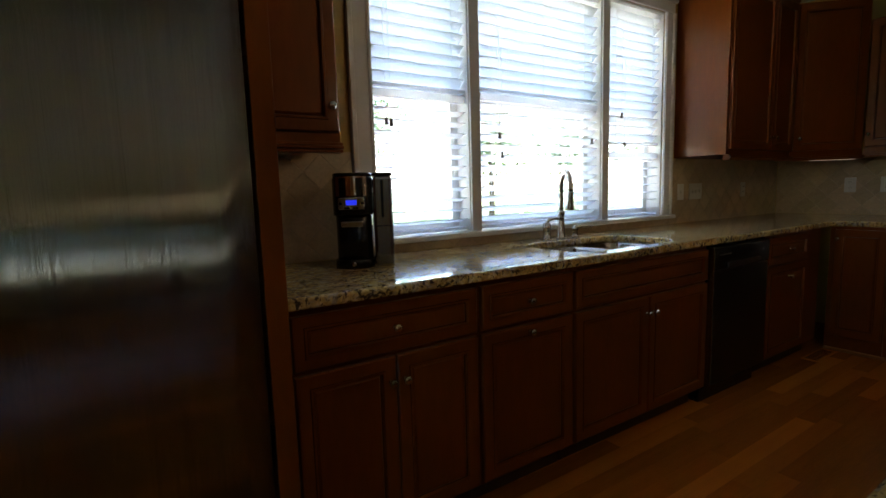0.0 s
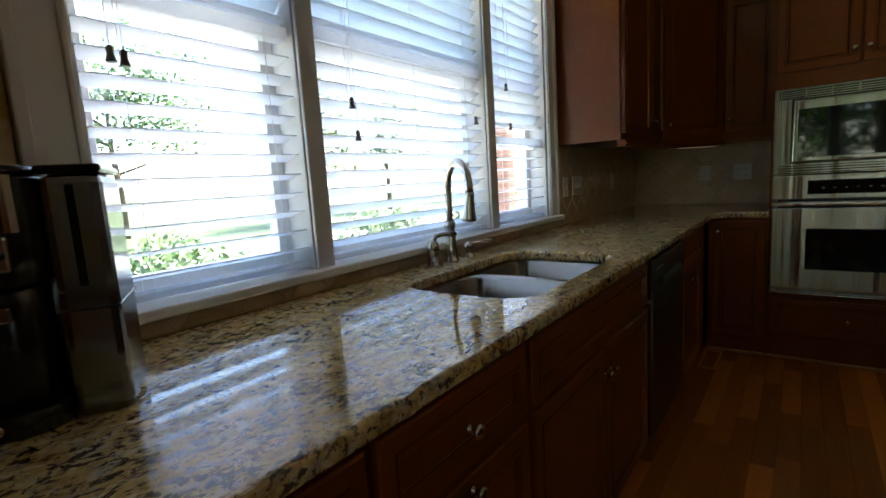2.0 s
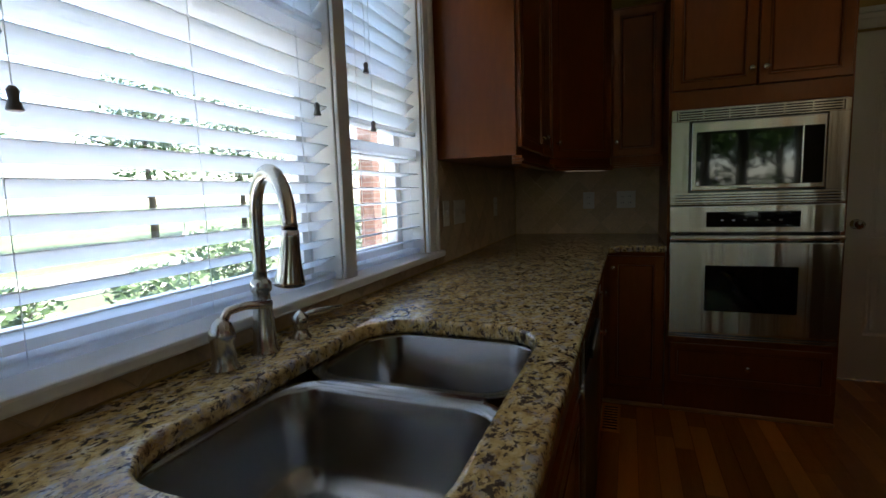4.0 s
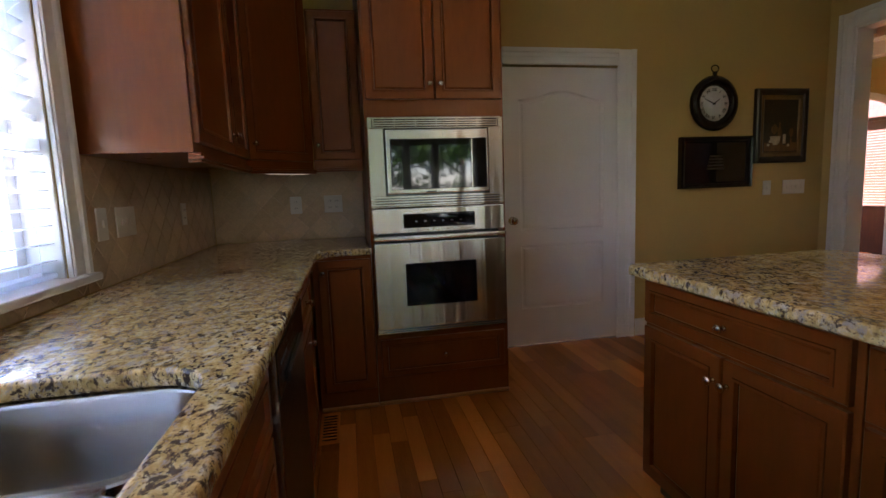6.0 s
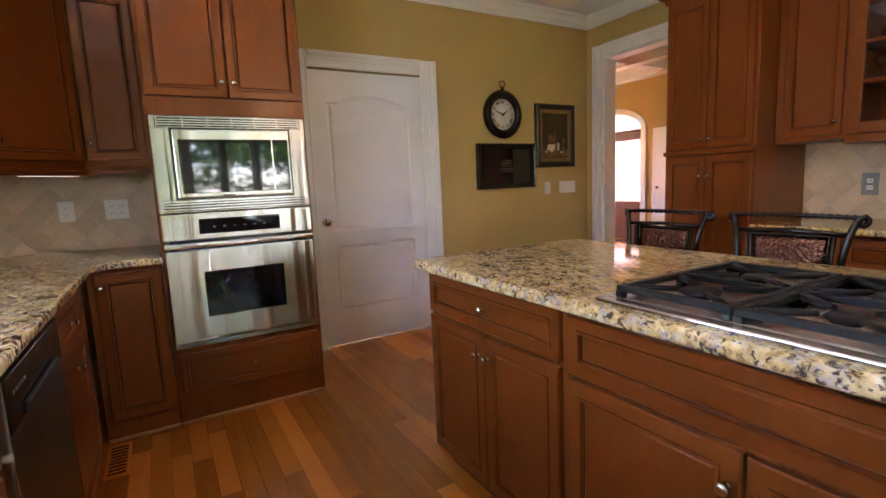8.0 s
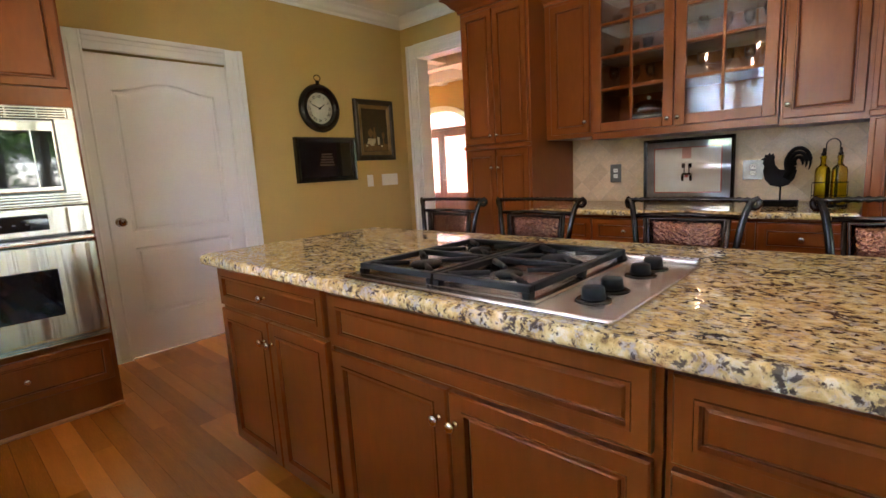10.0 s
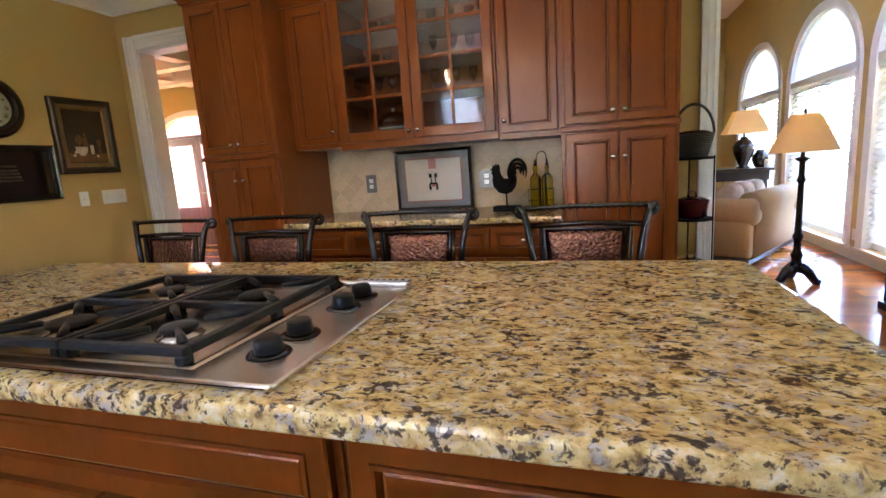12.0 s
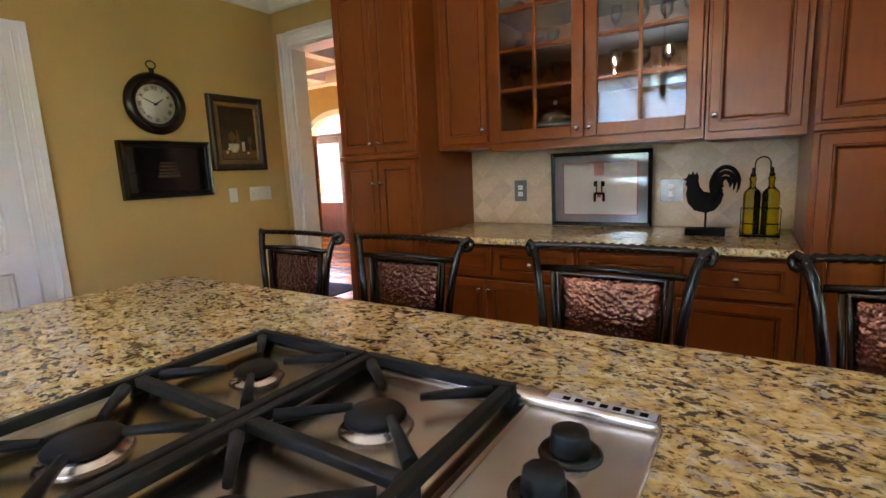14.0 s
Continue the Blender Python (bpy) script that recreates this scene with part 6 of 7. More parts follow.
solid("baseboard_living", box(XL, XL + 0.018, -9.4, YH - 0.16, FZ, 0.099, 0.004), WHITE, "white painted baseboard below the arched windows", "baseboard", kind="structure")

# ---- sofa, tables and lamps in the living room ----
SOFA = mat("tan_upholstery", (0.32, 0.19, 0.075), 0.85, 0, 0.12, 6, 180, 0.08)


def sofa():
    s = thing("sofa", "tan upholstered sofa with rolled arms and loose pillows", "sofa", pose(1.838, -3.825, 0, 0, 0, -32))
    L = 1.5
    part("frame", rounded_box(-0.55, 0.30, -L, 0.0, 0.10, 0.44, 0.04), SOFA, s)
    bm = bmesh.new()
    prof = [(-0.60, 0.10), (-0.612, 0.35), (-0.63, 0.50), (-0.652, 0.62), (-0.648, 0.69), (-0.61, 0.735), (-0.55, 0.75), (-0.49, 0.73), (-0.45, 0.67), (-0.42, 0.55), (-0.40, 0.42), (-0.40, 0.10)]
    ends = [[bm.verts.new((x, y, z)) for x, z in prof] for y in (-0.10, -L + 0.10)]
    for k in range(len(prof)):
        bm.faces.new((ends[0][k], ends[0][(k + 1) % len(prof)], ends[1][(k + 1) % len(prof)], ends[1][k])).smooth = True
    bm.faces.new(ends[0])
    bm.faces.new(ends[1][::-1])
    part("backrest", bm, SOFA, s)
    for y0, y1 in ((-0.24, 0.03), (-L - 0.03, -L + 0.24)):
        bm = rounded_box(-0.60, 0.32, y0 + 0.03, y1 - 0.03, 0.10, 0.52, 0.04)
        lathe_bm(bm, [(0.03, -0.985), (0.10, -0.975), (0.135, -0.94), (0.135, -0.04), (0.10, 0.0)], 20, Matrix.Translation((0.34, (y0 + y1) / 2, 0.555)) @ pose(0, 0, 0, 0, 90, 0))
        part("arm", bm, SOFA, s)
    for i in range(3):
        part("seat_cushion", rounded_box(-0.38, 0.30, -0.25 - 0.335 * (i + 1), -0.26 - 0.335 * i, 0.42, 0.56, 0.05), SOFA, s)
        part("pillow", rounded_box(-0.38, -0.18, -0.24 - 0.335 * (i + 1), -0.26 - 0.335 * i, 0.52, 0.81, 0.09), PILLOW, s, "soft patterned back pillow")
    part("skirt_rail", box(-0.60, 0.33, -L - 0.02, 0.01, 0.055, 0.10, 0.006), DARKFRAME, s, "dark wooden base rail")
    for x in (-0.5, 0.25):
        for y in (-0.08, -L + 0.08):
            part("foot", lathe([(0.022, FZ), (0.032, 0.03), (0.03, 0.055)], 12, Matrix.Translation((x, y, 0))), DARKFRAME, s)


PILLOW = mat("patterned_pillow", (0.30, 0.20, 0.13), 0.85, 0, 0.4, 18, 120, 0.06)


def shade_mat():
    m = bpy.data.materials.new("lamp_shade_fabric")
    m.use_nodes = True
    nt = m.node_tree
    b = nt.nodes["Principled BSDF"]
    b.inputs["Base Color"].default_value = (0.70, 0.46, 0.20, 1)
    b.inputs["Roughness"].default_value = 0.8
    n = nt.nodes.new("ShaderNodeTexNoise")
    n.inputs["Scale"].default_value = 180
    bp = nt.nodes.new("ShaderNodeBump")
    bp.inputs["Strength"].default_value = 0.2
    nt.links.new(n.outputs[0], bp.inputs["Height"])
    nt.links.new(bp.outputs[0], b.inputs["Normal"])
    tr = nt.nodes.new("ShaderNodeBsdfTranslucent")
    tr.inputs[0].default_value = (0.90, 0.55, 0.15, 1)
    mx = nt.nodes.new("ShaderNodeMixShader")
    mx.inputs[0].default_value = 0.5
    nt.links.new(b.outputs[0], mx.inputs[1])
    nt.links.new(tr.outputs[0], mx.inputs[2])
    nt.links.new(mx.outputs[0], nt.nodes["Material Output"].inputs[0])
    return m


SHADE = shade_mat()
sofa()


def lamp_bulb(x, y, z, watts):
    l = bpy.data.lights.new("lamp_light", "POINT")
    l.energy, l.color, l.shadow_soft_size = watts, (1.0, 0.70, 0.40), 0.03
    o = new("lamp_light", l)
    o.location = (x, y, z)


fl = thing("floor_lamp", "tall dark turned floor lamp with a lit cream shade", "lamp", pose(1.08, -3.10, 0))
part("pole", lathe([(0.08, 0.10), (0.055, 0.13), (0.036, 0.2), (0.05, 0.24), (0.03, 0.28), (0.028, 0.36), (0.042, 0.40), (0.026, 0.44), (0.022, 0.85), (0.034, 0.88), (0.022, 0.92), (0.022, 1.03), (0.05, 1.05), (0.052, 1.062), (0.016, 1.075), (0.010, 1.40)], 18), BRONZE, fl)
for a in (0.4, 2.5, 4.6):
    part("claw_foot", tube([(0.03 * math.cos(a), 0.03 * math.sin(a), 0.14), (0.09 * math.cos(a), 0.09 * math.sin(a), 0.10), (0.14 * math.cos(a), 0.14 * math.sin(a), 0.03), (0.18 * math.cos(a), 0.18 * math.sin(a), 0.012)], [0.05, 0.042, 0.034, 0.03], 8), BRONZE, fl)
bm = bmesh.new()
for rr, zz in (((0.245, 1.115), (0.10, 1.415)),):
    n = 40
    a = [bm.verts.new((rr[0] * math.cos(2 * math.pi * i / n), rr[0] * math.sin(2 * math.pi * i / n), rr[1])) for i in range(n)]
    m1 = [bm.verts.new((0.168 * math.cos(2 * math.pi * i / n), 0.168 * math.sin(2 * math.pi * i / n), 1.285)) for i in range(n)]
    b = [bm.verts.new((zz[0] * math.cos(2 * math.pi * i / n), zz[0] * math.sin(2 * math.pi * i / n), zz[1])) for i in range(n)]
    for p, q in ((a, m1), (m1, b)):
        for i in range(n):
            bm.faces.new((p[i], p[(i + 1) % n], q[(i + 1) % n], q[i])).smooth = True
part("shade", bm, SHADE, fl, "flared cream fabric shade")
part("finial", lathe([(0.006, 1.395), (0.012, 1.44), (0.004, 1.465)], 12), BRONZE, fl)
lamp_bulb(1.08, -3.10, 1.27, LAMP_W)

tb = thing("sofa_table", "dark wooden side table behind the sofa", "table", pose(0.92, -5.55, 0))
part("tabletop", box(-0.35, 0.45, -0.40, 0.14, 0.86, 0.90, 0.006), DARKFRAME, tb)
part("apron", box(-0.31, 0.41, -0.36, 0.10, 0.74, 0.86), DARKFRAME, tb)
for x in (-0.29, 0.36):
    for y in (-0.34, 0.05):
        part("leg", box(x, x + 0.05, y, y + 0.05, FZ, 0.74, 0.004), DARKFRAME, tb)
tl = thing("table_lamp", "bronze urn table lamp with a lit cream shade", "lamp", pose(0.90, -5.50, 0.90))
part("urn", lathe([(0.075, 0), (0.08, 0.015), (0.05, 0.03), (0.06, 0.06), (0.115, 0.20), (0.125, 0.27), (0.09, 0.34), (0.045, 0.37), (0.05, 0.39), (0.012, 0.40), (0.010, 0.66)], 22), BRONZE, tl)
bm = bmesh.new()
n = 4
q0 = [(0.21, 0.44), (0.17, 0.54), (0.125, 0.66), (0.11, 0.72)]
rings = [[bm.verts.new((r * sx * 1.1, r * sy, z)) for sx, sy in ((1, 1), (-1, 1), (-1, -1), (1, -1))] for r, z in q0]
for a, b in zip(rings, rings[1:]):
    for i in range(4):
        bm.faces.new((a[i], a[(i + 1) % 4], b[(i + 1) % 4], b[i]))
part("shade", bm, SHADE, tl, "square bell-shaped cream shade")
part("finial", lathe([(0.006, 0.72), (0.012, 0.74), (0.004, 0.77)], 12), BRONZE, tl)
lamp_bulb(0.90, -5.50, 1.48, LAMP_W)
solid("vase", lathe([(0.05, 0), (0.07, 0.02), (0.095, 0.10), (0.09, 0.15), (0.05, 0.2), (0.045, 0.22), (0.042, 0.2), (0.004, 0.02)], 20), BRONZE, "round dark vase on the side table", "vase", pose(0.70, -5.53, 0.90))
solid("white_cup", lathe([(0.03, 0), (0.042, 0.10), (0.04, 0.10), (0.028, 0.006), (0.002, 0.005)], 16), WHITE, "small white cup on the side table", "cup", pose(0.64, -5.46, 0.90))
wall_plate("white outlet plate below the arched window", pose(XL + 0.001, -4.05, 0.25, 0, 0, 90), 0.075, kind="outlet", category="outlet")
# carved dark chest at the edge of the wide opening
ch = thing("carved_chest", "tall dark carved wooden cabinet beside the living room window", "cabinet", pose(0.42, -2.35, 0))
part("body", box(-0.1, 0.38, -0.02, 0.42, 0.05, 1.22, 0.01), DARKFRAME, ch)
part("cornice", box(-0.12, 0.40, -0.05, 0.44, 1.22, 1.26, 0.008), DARKFRAME, ch)
part("plinth", box(-0.12, 0.40, -0.04, 0.44, FZ, 0.05, 0.006), DARKFRAME, ch)
for k in range(8):
    part("carved_boss", lathe([(0.03, 0), (0.026, 0.015), (0.004, 0.022)], 12, pose(0.34, -0.02, 0.16 + 0.14 * k, 90)), DARKFRAME, ch)

# ---- front doors in the foyer ----
DOORWOOD = mat("stained_door_wood", (0.17, 0.065, 0.024), 0.4, 0, 0.3, 3, 40, 0.01, (6, 6, 0.8))
BRICKW = mat("outdoor_brick", (0.36, 0.20, 0.15), 0.85, 0, 0.3, 9, 80, 0.05, random_value=0.7)
MORTAR = mat("mortar", (0.45, 0.42, 0.38), 0.9)
fd = thing("front_doors", "stained wooden double doors with glass and white blinds", "door", pose(9.02, YF - 0.05, 0))
for a in (0.0, 0.79):
    b = bmesh.new()
    for q in ((a, a + 0.10, 0.0, 2.0), (a + 0.69, a + 0.79, 0.0, 2.0), (a + 0.10, a + 0.69, 0.0, 0.72), (a + 0.10, a + 0.69, 1.88, 2.0)):
        box_bm(b, q[0] + 0.002, q[1] - 0.002, -0.045, 0.0, q[2] + FZ, q[3], 0.004)
    lf = part("door_leaf", b, DOORWOOD, fd)
    p = part("pane", box(a + 0.10, a + 0.69, -0.03, -0.024, 0.72, 1.88), GLASS, lf)
    p.visible_shadow = False
    sm = bmesh.new()
    for k in range(28):
        z = 0.74 + 0.041 * k
        box_bm(sm, a + 0.11, a + 0.68, -0.02, 0.004, z, z + 0.004)
    tagged(part("door_blind", sm, BLIND, lf, "white door blind with open slats"), kind="stuff")
    part("door_handle", tube([(a + 0.05 + 0.69 * (a < 0.5), 0.0, 0.98), (a + 0.05 + 0.69 * (a < 0.5), 0.05, 0.98), (a + 0.12 + 0.55 * (a < 0.5), 0.05, 0.98)], 0.008, 8), NICKEL, lf)
part("transom_rail", box(0.0, 1.58, -0.05, 0.01, 2.0, 2.06, 0.004), DOORWOOD, fd)
ta = bmesh.new()
n = 20
inner = [(0.79 - 0.76 * math.cos(math.pi * i / n), 2.06 + 0.32 * math.sin(math.pi * i / n)) for i in range(n + 1)]
for (xa, za), (xb, zb) in zip(inner, inner[1:]):
    v = [ta.verts.new((x, y, z)) for y in (-0.06, 0.05) for x, z in ((xa, za), (xb, zb), (xb, 2.421), (xa, 2.421))]
    for q in ((0, 1, 2, 3), (7, 6, 5, 4), (0, 4, 5, 1)):
        ta.faces.new([v[k] for k in q])
part("arched_head", ta, WALL, fd, "ochre arched head over the transom")
ca = bmesh.new()
outer = [(0.79 - 0.87 * math.cos(math.pi * i / n), 2.06 + 0.43 * math.sin(math.pi * i / n)) for i in range(n + 1)]
loops = [[ca.verts.new(p) for p in ((ix, 0.052, iz), (ix, 0.075, iz), (ox, 0.08, oz), (ox, 0.052, oz))] for (ix, iz), (ox, oz) in zip([(0.03, FZ)] + inner + [(1.55, FZ)], [(-0.08, FZ)] + outer + [(1.66, FZ)])]
for a, b in zip(loops, loops[1:]):
    for k in range(4):
        ca.faces.new((a[k], a[(k + 1) % 4], b[(k + 1) % 4], b[k]))
part("arched_casing", ca, WHITE, fd, "white arched casing")
hd = thing("door_2", "white panelled closet door in the foyer, closed", "door", pose(8.10, YF + 0.002, 0), kind="structure")
part("slab", box(0.0, 0.62, 0.0, 0.03, FZ, 1.95, 0.003), DOORW, hd)
for x0, x1 in ((0.08, 0.28), (0.34, 0.54)):
    for z0, z1 in ((0.2, 0.85), (0.98, 1.5), (1.58, 1.85)):
        pb = bmesh.new()
        ring_strip(pb, [[(x0, 0.0305, z0), (x1, 0.0305, z0), (x1, 0.0305, z1), (x0, 0.0305, z1)], [(x0 + 0.015, 0.036, z0 + 0.015), (x1 - 0.015, 0.036, z0 + 0.015), (x1 - 0.015, 0.036, z1 - 0.015), (x0 + 0.015, 0.036, z1 - 0.015)], [(x0 + 0.03, 0.033, z0 + 0.03), (x1 - 0.03, 0.033, z0 + 0.03), (x1 - 0.03, 0.033, z1 - 0.03), (x0 + 0.03, 0.033, z1 - 0.03)]], [0, 0])
        part("panel", pb, DOORW, hd)
part("door_knob", lathe([(0.02, 0), (0.01, 0.01), (0.026, 0.03), (0.02, 0.05), (0.003, 0.055)], 14, pose(0.57, 0.03, 0.98, -90)), NICKEL, hd)
part("casing", box(-0.08, 0.0, 0.0, 0.02, FZ, 2.03, 0.003), WHITE, hd)
part("casing", box(0.62, 0.70, 0.0, 0.02, FZ, 2.03, 0.003), WHITE, hd)
part("casing", box(0.0, 0.62, 0.0, 0.02, 1.95, 2.03, 0.003), WHITE, hd)
solid("baseboard_foyer", box(5.3, 8.0, YF, YF + 0.016, FZ, 0.13, 0.004), WHITE, "white painted baseboard in the foyer", "baseboard", kind="structure")
solid("door_mat", box(6.75, 7.6, -2.75, -2.25, -0.011, 0.008, 0.003), BLACKMETAL, "dark woven mat on the foyer floor", "mat")

# ---- outdoors ----
GRASS = mat("lawn_grass", (0.07, 0.105, 0.03), 0.9, 0, 0.4, 1.2, 40, 0.1)
PAVE = mat("pale_concrete", (0.52, 0.49, 0.44), 0.85, 0, 0.12, 1.5, 60, 0.05)
DRIVE = mat("grey_drive", (0.28, 0.27, 0.25), 0.9, 0, 0.15, 1.5, 60, 0.05)
LEAF = mat("leaf_green", (0.06, 0.115, 0.022), 0.55, 0, 0.5, 2.0, 20, 0)
BARK = mat("bark", (0.09, 0.065, 0.045), 0.9, 0, 0.3, 8, 60, 0.1)
MULCH = mat("brown_mulch", (0.10, 0.06, 0.04), 0.95, 0, 0.4, 6, 60, 0.1)
gb = bmesh.new()
for x0, x1, y0, y1 in ((-400, -2.62, -400, 400), (12.2, 400, -400, 400), (-2.62, 12.2, 3.24, 400), (-2.62, 12.2, -400, -9.62), (5.32, 12.2, -9.62, YF - 0.18), (-2.62, XL - 0.18, -9.62, YH - 1.6), (-2.62, -1.95, YH - 1.6, YH - 0.15)):
    v = [gb.verts.new(p) for p in ((x0, y0, -0.25), (x1, y0, -0.25), (x1, y1, -0.25), (x0, y1, -0.25))]
    gb.faces.new(v)
solid("ground", gb, GRASS, "sunlit lawn around the house", "ground", kind="structure")
# Out of view, this pale slab is added to bounce sunlight upwards.
solid("patio", box(-2.0, 11.0, 3.26, 6.2, -0.245, -0.20, 0.01), PAVE, "unseen pale slab added to bounce sunlight up at the kitchen blinds", "patio", kind="structure")
solid("driveway", box(3.0, 40.0, 10.5, 14.0, -0.247, -0.225, 0.0), DRIVE, "pale concrete drive across the lawn", "driveway", kind="structure")
solid("porch", box(5.4, 12.1, -8.6, YF - 0.2, -0.245, -0.06, 0.01), PAVE, "pale concrete front porch", "porch", kind="structure")


def leaf_cloud(bm, cx, cy, cz, rx, ry, rz, count, size, rng):
    for _ in range(count):
        u, v, w = rng.gauss(0, 1), rng.gauss(0, 1), rng.gauss(0, 1)
        k = (0.55 + 0.5 * rng.random()) / math.sqrt(u * u + v * v + w * w + 1e-6)
        p = Vector((cx + rx * u * k, cy + ry * v * k, cz + rz * w * k))
        a = Vector((rng.uniform(-1, 1), rng.uniform(-1, 1), rng.uniform(-0.6, 0.6))).normalized()
        b = a.orthogonal().normalized()
        s = size * rng.uniform(0.6, 1.3)
        bm.faces.new([bm.verts.new(p + q) for q in (-a * s, b * s * 0.45, a * s, -b * s * 0.45)])


def tree(x, y, h, r, seed, label, low=0.42):
    rng = random.Random(seed)
    t = thing("tree", label, "tree", pose(x, y, -0.25), "garden trees")
    tk = bmesh.new()
    tube_bm(tk, [(0, 0, 0), (0.05, 0.02, h * 0.25), (-0.03, 0.05, h * 0.5), (0.02, 0, h * 0.85)], [0.16, 0.13, 0.09, 0.03], 9)
    for k in range(6):
        a = k * 1.1 + rng.random()
        z = h * (0.35 + 0.08 * k)
        tube_bm(tk, [(0, 0, z), (r * 0.4 * math.cos(a), r * 0.4 * math.sin(a), z + h * 0.08), (r * 0.75 * math.cos(a), r * 0.75 * math.sin(a), z + h * 0.16)], [0.06, 0.04, 0.015], 6)
    part("trunk", tk, BARK, t)
    cr = bmesh.new()
    for k in range(13 if low > 0.3 else 18):
        a, d = rng.uniform(0, 6.28), r * rng.uniform(0.1, 0.75)
        leaf_cloud(cr, d * math.cos(a), d * math.sin(a), h * rng.uniform(low, 0.95), r * 0.42, r * 0.42, r * 0.32, 330, 0.14, rng)
    tagged(part("crown", cr, LEAF, t, "uneven crown of small green leaves"), kind="stuff")


for k, (x, y, h, r) in enumerate(((4, 21, 6.5, 3.6), (10, 23, 7, 4.0), (17, 20, 6.5, 3.6), (24, 22, 7, 4.0), (33, 22, 8, 4.2), (-3, 22, 7, 3.6), (-9.5, -2.2, 5.6, 3.0), (-10.0, 1.0, 5.2, 2.8), (-9.5, 4.0, 5.8, 3.0), (-11, -7.5, 7, 3.2), (44, 20, 9, 4.0))):
    tree(x, y, h, r, 20 + k, "broadleaf tree with a full green crown on the lawn", 0.36 if x < -6 else 0.42)


def shrub(x, y, w, h, seed):
    rng = random.Random(seed)
    t = thing("shrub", "loose green garden shrub in a mulch bed", "shrub", pose(x, y, -0.25), "garden shrubs")
    st = bmesh.new()
    for k in range(5):
        a = k * 1.26
        tube_bm(st, [(0.03 * math.cos(a), 0.03 * math.sin(a), 0), (0.25 * w * math.cos(a), 0.25 * w * math.sin(a), h * 0.6)], [0.015, 0.006], 5)
    part("stems", st, BARK, t)
    cr = bmesh.new()
    for k in range(6):
        a, d = rng.uniform(0, 6.28), w * rng.uniform(0, 0.35)
        leaf_cloud(cr, d * math.cos(a), d * math.sin(a), h * rng.uniform(0.4, 0.8), w * 0.3, w * 0.3, h * 0.25, 150, 0.06, rng)
    tagged(part("foliage", cr, LEAF, t, "small green leaves"), kind="stuff")


for k in range(16):
    shrub(-1.0 + 1.15 * k, 7.6 + 0.5 * math.sin(k * 2.3), 1.3, 0.95 + 0.3 * math.sin(k * 1.7), 60 + k)
for k in range(7):
    shrub(-6.3 + 0.3 * math.sin(k * 1.9), -2.2 + 1.2 * k, 1.6, 1.75 + 0.25 * math.sin(k * 2.7), 90 + k)
solid("mulch_bed", box(-3, 18, 6.6, 8.8, -0.248, -0.215, 0.01), MULCH, "brown mulch bed below the shrubs", "flower bed", kind="structure")


def brick_pier(name, x0, x1, y0, y1, z0, z1, label):
    """A pier of single bricks round a mortar core."""
    p = thing(name, label, "pier", kind="structure")
    part("mortar_core", box(x0 + 0.006, x1 - 0.006, y0 + 0.006, y1 - 0.006, z0, z1), MORTAR, p)
    cache = {}

    def brick(lx, ly, x, y, z):
        key = (round(lx, 3), round(ly, 3))
        if key not in cache:
            cache[key] = mesh_of("brick", box(0, lx, 0, ly, 0, 0.062, 0.003), BRICKW)
        o = new("brick", cache[key])
        o.parent = p
        o.location = (x, y, z)
    k, z = 0, z0
    while z < z1 - 0.06:
        off = 0.105 * (k % 2)
        x = x0
        while x < x1 - 0.02:
            l = min(0.21 - (off if x == x0 else 0), x1 - x)
            brick(l - 0.01, 0.012, x, y0 - 0.004, z)
            x += l
        y = y0 + 0.012
        while y < y1 - 0.02:
            l = min(0.21 - (0.105 - off if y < y0 + 0.02 else 0), y1 - y)
            brick(0.012, l - 0.01, x0 - 0.004, y, z)
            y += l
        z += 0.074
        k += 1


brick_pier("brick_pier", 9.1, 9.33, 5.6, 5.83, -0.2, 2.5, "red brick pier of the porch outside the window")
for x in (9.9, 10.5, 11.1):
    solid("porch_post", box(x, x + 0.16, 5.6, 5.76, -0.2, 2.5, 0.006), WHITE, "white painted porch post outside the window", "post", group="porch posts")
solid("porch_rail", box(9.34, 12.0, 5.66, 5.71, 0.62, 0.68, 0.005), WHITE, "white painted porch rail", "rail")
brick_pier("brick_porch_wall", 8.9, 12.0, -8.3, -8.1, -0.06, 0.2, "low brick porch wall")
wb = solid("brick_house_wing", box(9.6, 13.0, -8.0, -7.8, -0.2, 3.2), BRICKW, "red brick wing seen through the front doors", "wall", kind="structure")

# ---- tiles, set on the diagonal ----
def clip(poly, axis, lim, keep_less):
    out = []
    for p, q in zip(poly, poly[1:] + poly[:1]):
        a, b = (p[axis] <= lim) == keep_less or p[axis] == lim, (q[axis] <= lim) == keep_less or q[axis] == lim
        if a:
            out.append(p)
        if a != b:
            t = (lim - p[axis]) / (q[axis] - p[axis])
            out.append((p[0] + t * (q[0] - p[0]), p[1] + t * (q[1] - p[1])))
    return out


def tile_mesh(poly):
    bm = bmesh.new()
    c = (sum(p[0] for p in poly) / len(poly), sum(p[1] for p in poly) / len(poly))
    ins = [(c[0] + (p[0] - c[0]) * 0.95, c[1] + (p[1] - c[1]) * 0.95) for p in poly]
    ring_strip(bm, [[(x, 0, z) for x, z in poly], [(x, -0.0072, z) for x, z in poly], [(x, -0.008, z) for x, z in ins]], [0, 0])
    return mesh_of("tile", bm, TILE)


FULL = None


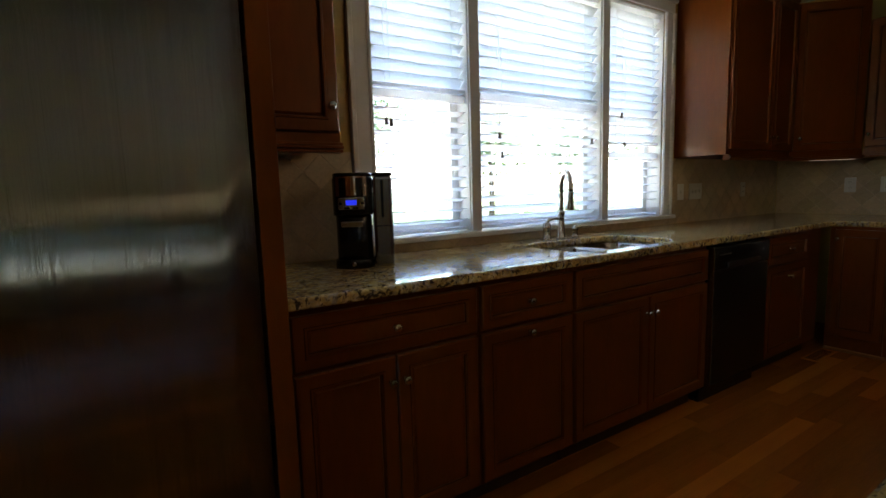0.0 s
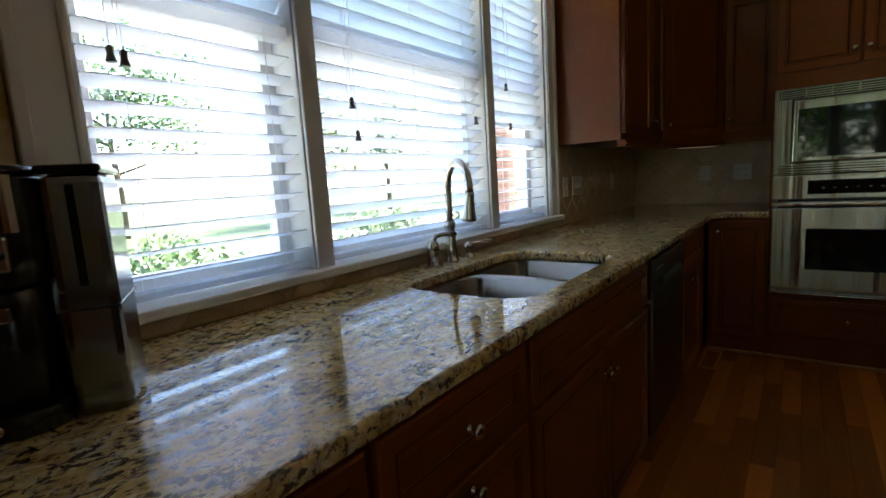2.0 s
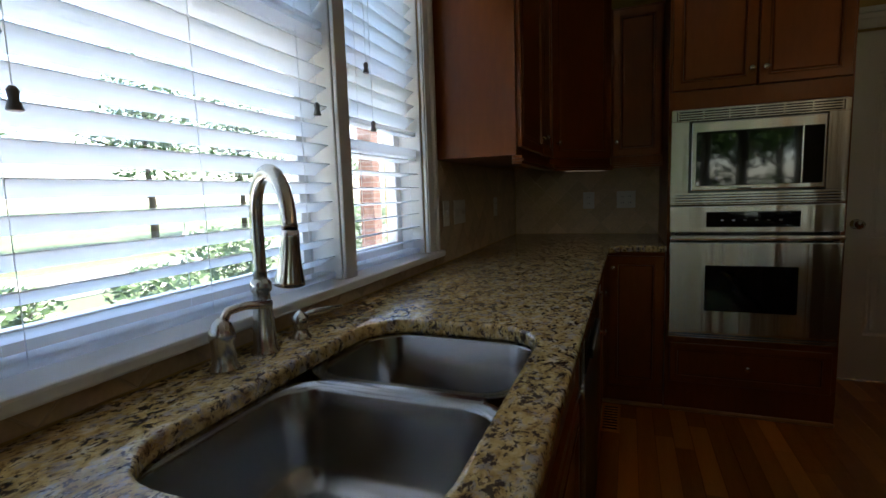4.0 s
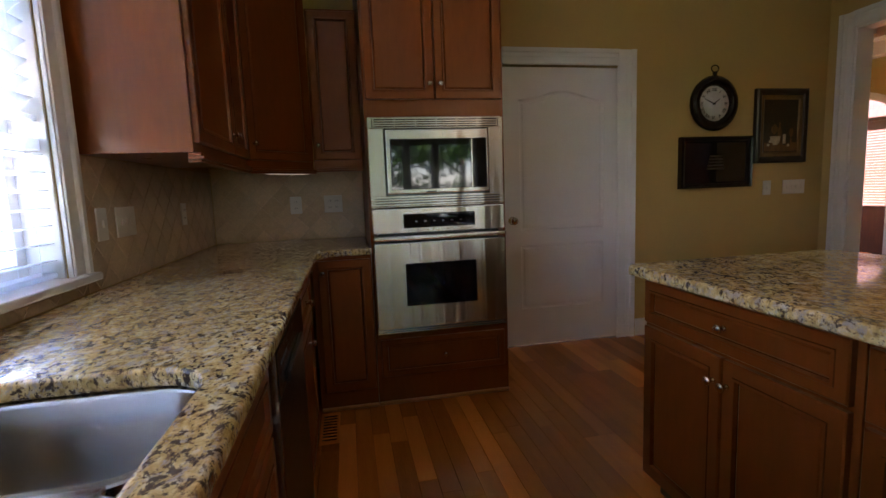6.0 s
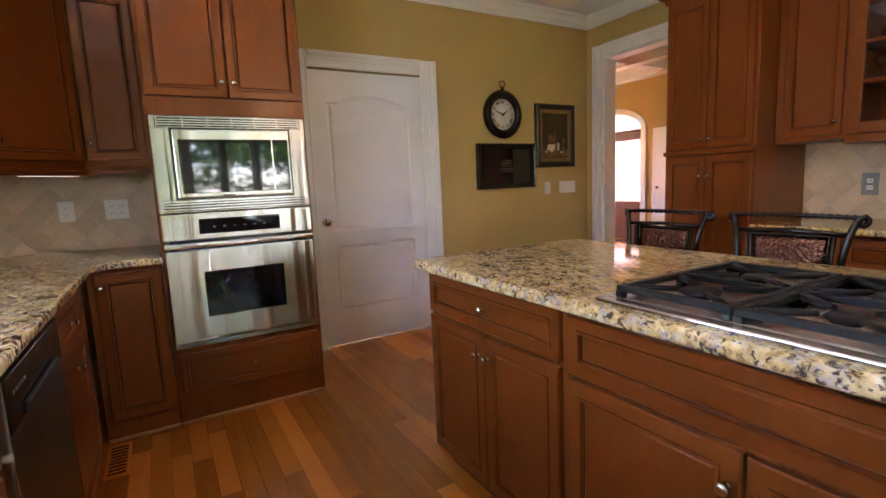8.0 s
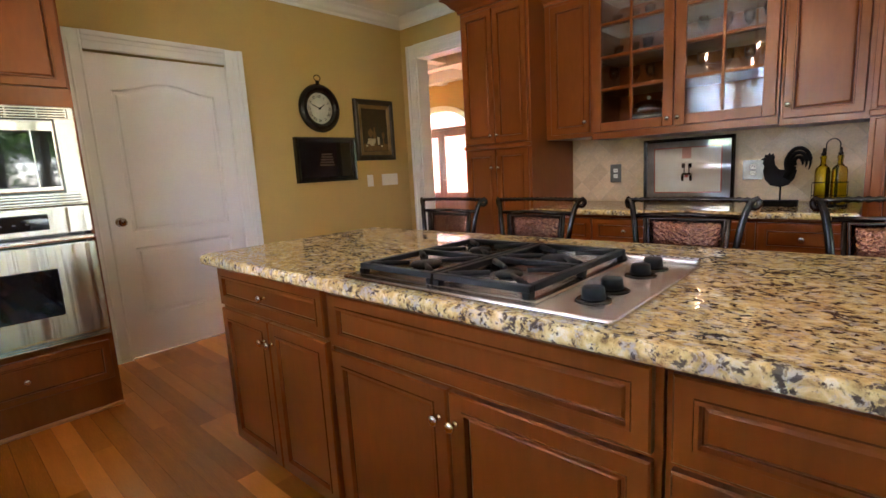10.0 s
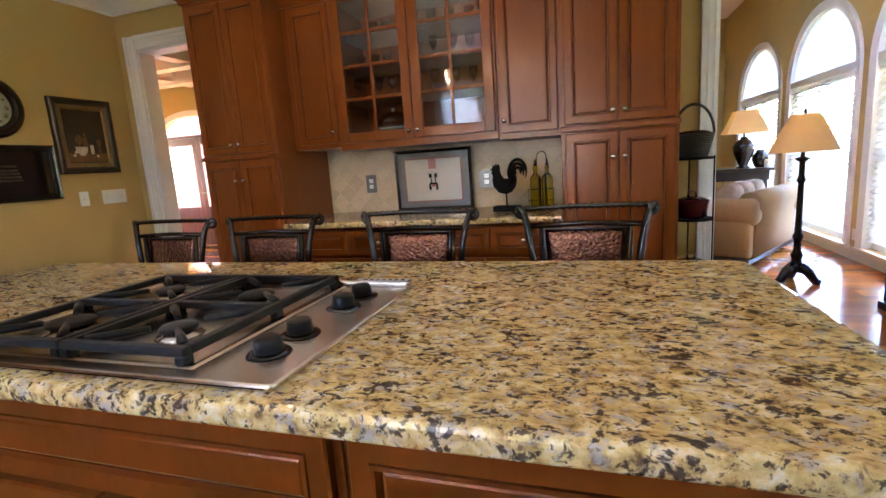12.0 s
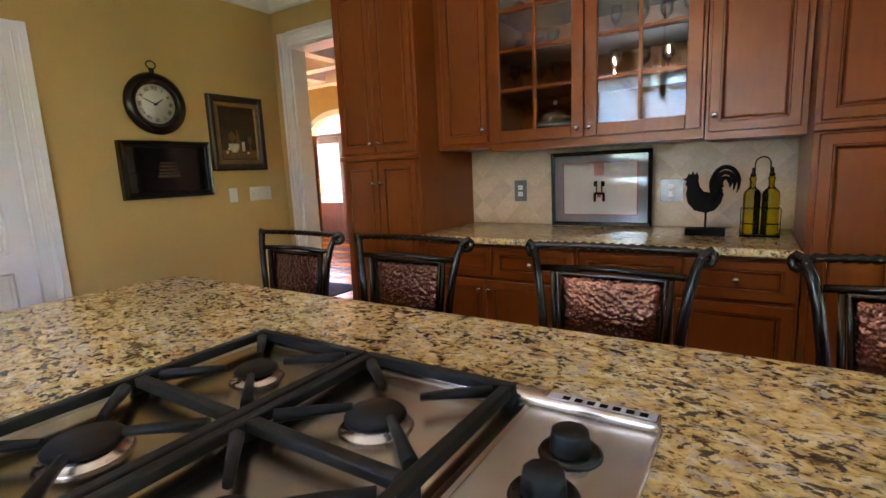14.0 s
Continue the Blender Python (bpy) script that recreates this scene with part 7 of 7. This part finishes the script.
def backsplash(name, label, m, w, z0, z1, size=0.102, skip=()):
    """Diamond tiles over a grout bed; local x runs along the wall, the face looks to -y."""
    global FULL
    b = thing(name, label, "backsplash", m, kind="structure")
    part("grout_bed", box(0, w, -0.006, -0.0005, z0, z1), GROUT, b)
    h = size / math.sqrt(2)
    pitch = (size + 0.004) / math.sqrt(2)
    g = size / math.sqrt(2)
    j = 0
    zc = z0
    while zc < z1 + h:
        xc = (pitch if j % 2 else 0)
        while xc < w + h:
            poly = [(xc - g, zc), (xc, zc - g), (xc + g, zc), (xc, zc + g)]
            cl = poly
            for ax, lim, less in ((0, 0.001, False), (0, w - 0.001, True), (1, z0 + 0.001, False), (1, z1 - 0.001, True)):
                cl = clip(cl, ax, lim, less) if len(cl) >= 3 else []
            cl = [p for i, p in enumerate(cl) if abs(p[0] - cl[i - 1][0]) + abs(p[1] - cl[i - 1][1]) > 1e-4]
            area = abs(sum(p[0] * q[1] - q[0] * p[1] for p, q in zip(cl, cl[1:] + cl[:1]))) / 2 if len(cl) >= 3 else 0
            if area > 0.0003:
                if area > size * size * 0.999:
                    if FULL is None:
                        FULL = tile_mesh([(-g, 0), (0, -g), (g, 0), (0, g)])
                    o = new("tile", FULL)
                    o.parent, o.location = b, (xc, 0, zc)
                else:
                    o = new("tile", tile_mesh(cl))
                    o.parent = b
            xc += 2 * pitch
        zc += pitch
        j += 1


backsplash("backsplash_1", "beige travertine tiles set diagonally beside the refrigerator", pose(2.162, YW, 0), 0.518, 0.915, 1.374)
backsplash("backsplash_2", "low strip of beige travertine tiles under the window", pose(2.682, YW, 0), 2.365, 0.915, 0.957)
backsplash("backsplash_3", "beige travertine tiles set diagonally beside the window", pose(5.048, YW, 0), 1.602, 0.915, 1.374)
backsplash("backsplash_4", "beige travertine tiles set diagonally beside the oven", pose(XD, 3.05, 0, 0, 0, -90), 0.97, 0.915, 1.40)
backsplash("backsplash_5", "beige travertine tiles set diagonally behind the hutch", pose(4.722, YH, 0, 0, 0, 180), 1.81, HZ + 0.001, 1.38)

# ---- floor boards, along x ----
def plank_mesh(l, w):
    bm = bmesh.new()
    k = 0.0008
    ring_strip(bm, [[(0, 0, -0.011), (l, 0, -0.011), (l, w, -0.011), (0, w, -0.011)], [(0, 0, -0.0015), (l, 0, -0.0015), (l, w, -0.0015), (0, w, -0.0015)], [(k, k, 0), (l - k, k, 0), (l - k, w - k, 0), (k, w - k, 0)]], [0, 0])
    return bm


rng = random.Random(11)
boards = thing("floor_boards", "warm reddish oak strip floor boards with a soft sheen", "floor", kind="structure")
LENGTHS = [0.45, 0.6, 0.75, 0.9, 1.05, 1.2]
PW = 0.083
cache = {}
rest = bmesh.new()
count = 0
y = -9.4
while y < YW - 0.01:
    x = XL if y < YH - 0.2 else XR
    end = 12.0 if y < YH + 0.5 else XD
    x += 0.0
    first_one = True
    while x < end - 0.05:
        l = rng.choice(LENGTHS)
        if first_one:
            l, first_one = rng.choice([0.2, 0.35, 0.5, 0.7]), False
        l = min(l, end - x)
        near = 4.3 < x < 6.6 and 0.9 < y < 2.45
        if near and count < 300:
            key = round(l, 3)
            if key not in cache:
                cache[key] = mesh_of("plank", plank_mesh(l - 0.0006, PW - 0.0006), PLANK)
            o = new("plank", cache[key])
            o.parent, o.location = boards, (x, y, 0)
            count += 1
        else:
            zz = 0.0
            v = [rest.verts.new((a, b, zz)) for a, b in ((x, y), (x + l - 0.0006, y), (x + l - 0.0006, y + PW - 0.0006), (x, y + PW - 0.0007))]
            u = [rest.verts.new((a, b, -0.011)) for a, b in ((x, y), (x + l - 0.0006, y), (x + l - 0.0006, y + PW - 0.0006), (x, y + PW - 0.0006))]
            rest.faces.new(v)
            for i in range(4):
                rest.faces.new((u[i], u[(i + 1) % 4], v[(i + 1) % 4], v[i]))
        x += l
    y += PW
tagged(part("far_boards", rest, PLANK_FAR, boards), kind="stuff")
vent = thing("floor_vent", "flush wooden floor vent in front of the cabinet", "vent", pose(5.56, 2.30, 0.001))
part("vent_frame", box(0, 0.34, 0, 0.10, 0.0, 0.004, 0.001), PLANK, vent)
for i in range(9):
    part("vent_slot", box(0.03 + 0.032 * i, 0.045 + 0.032 * i, 0.015, 0.085, 0.004, 0.0046), BLACK, vent)
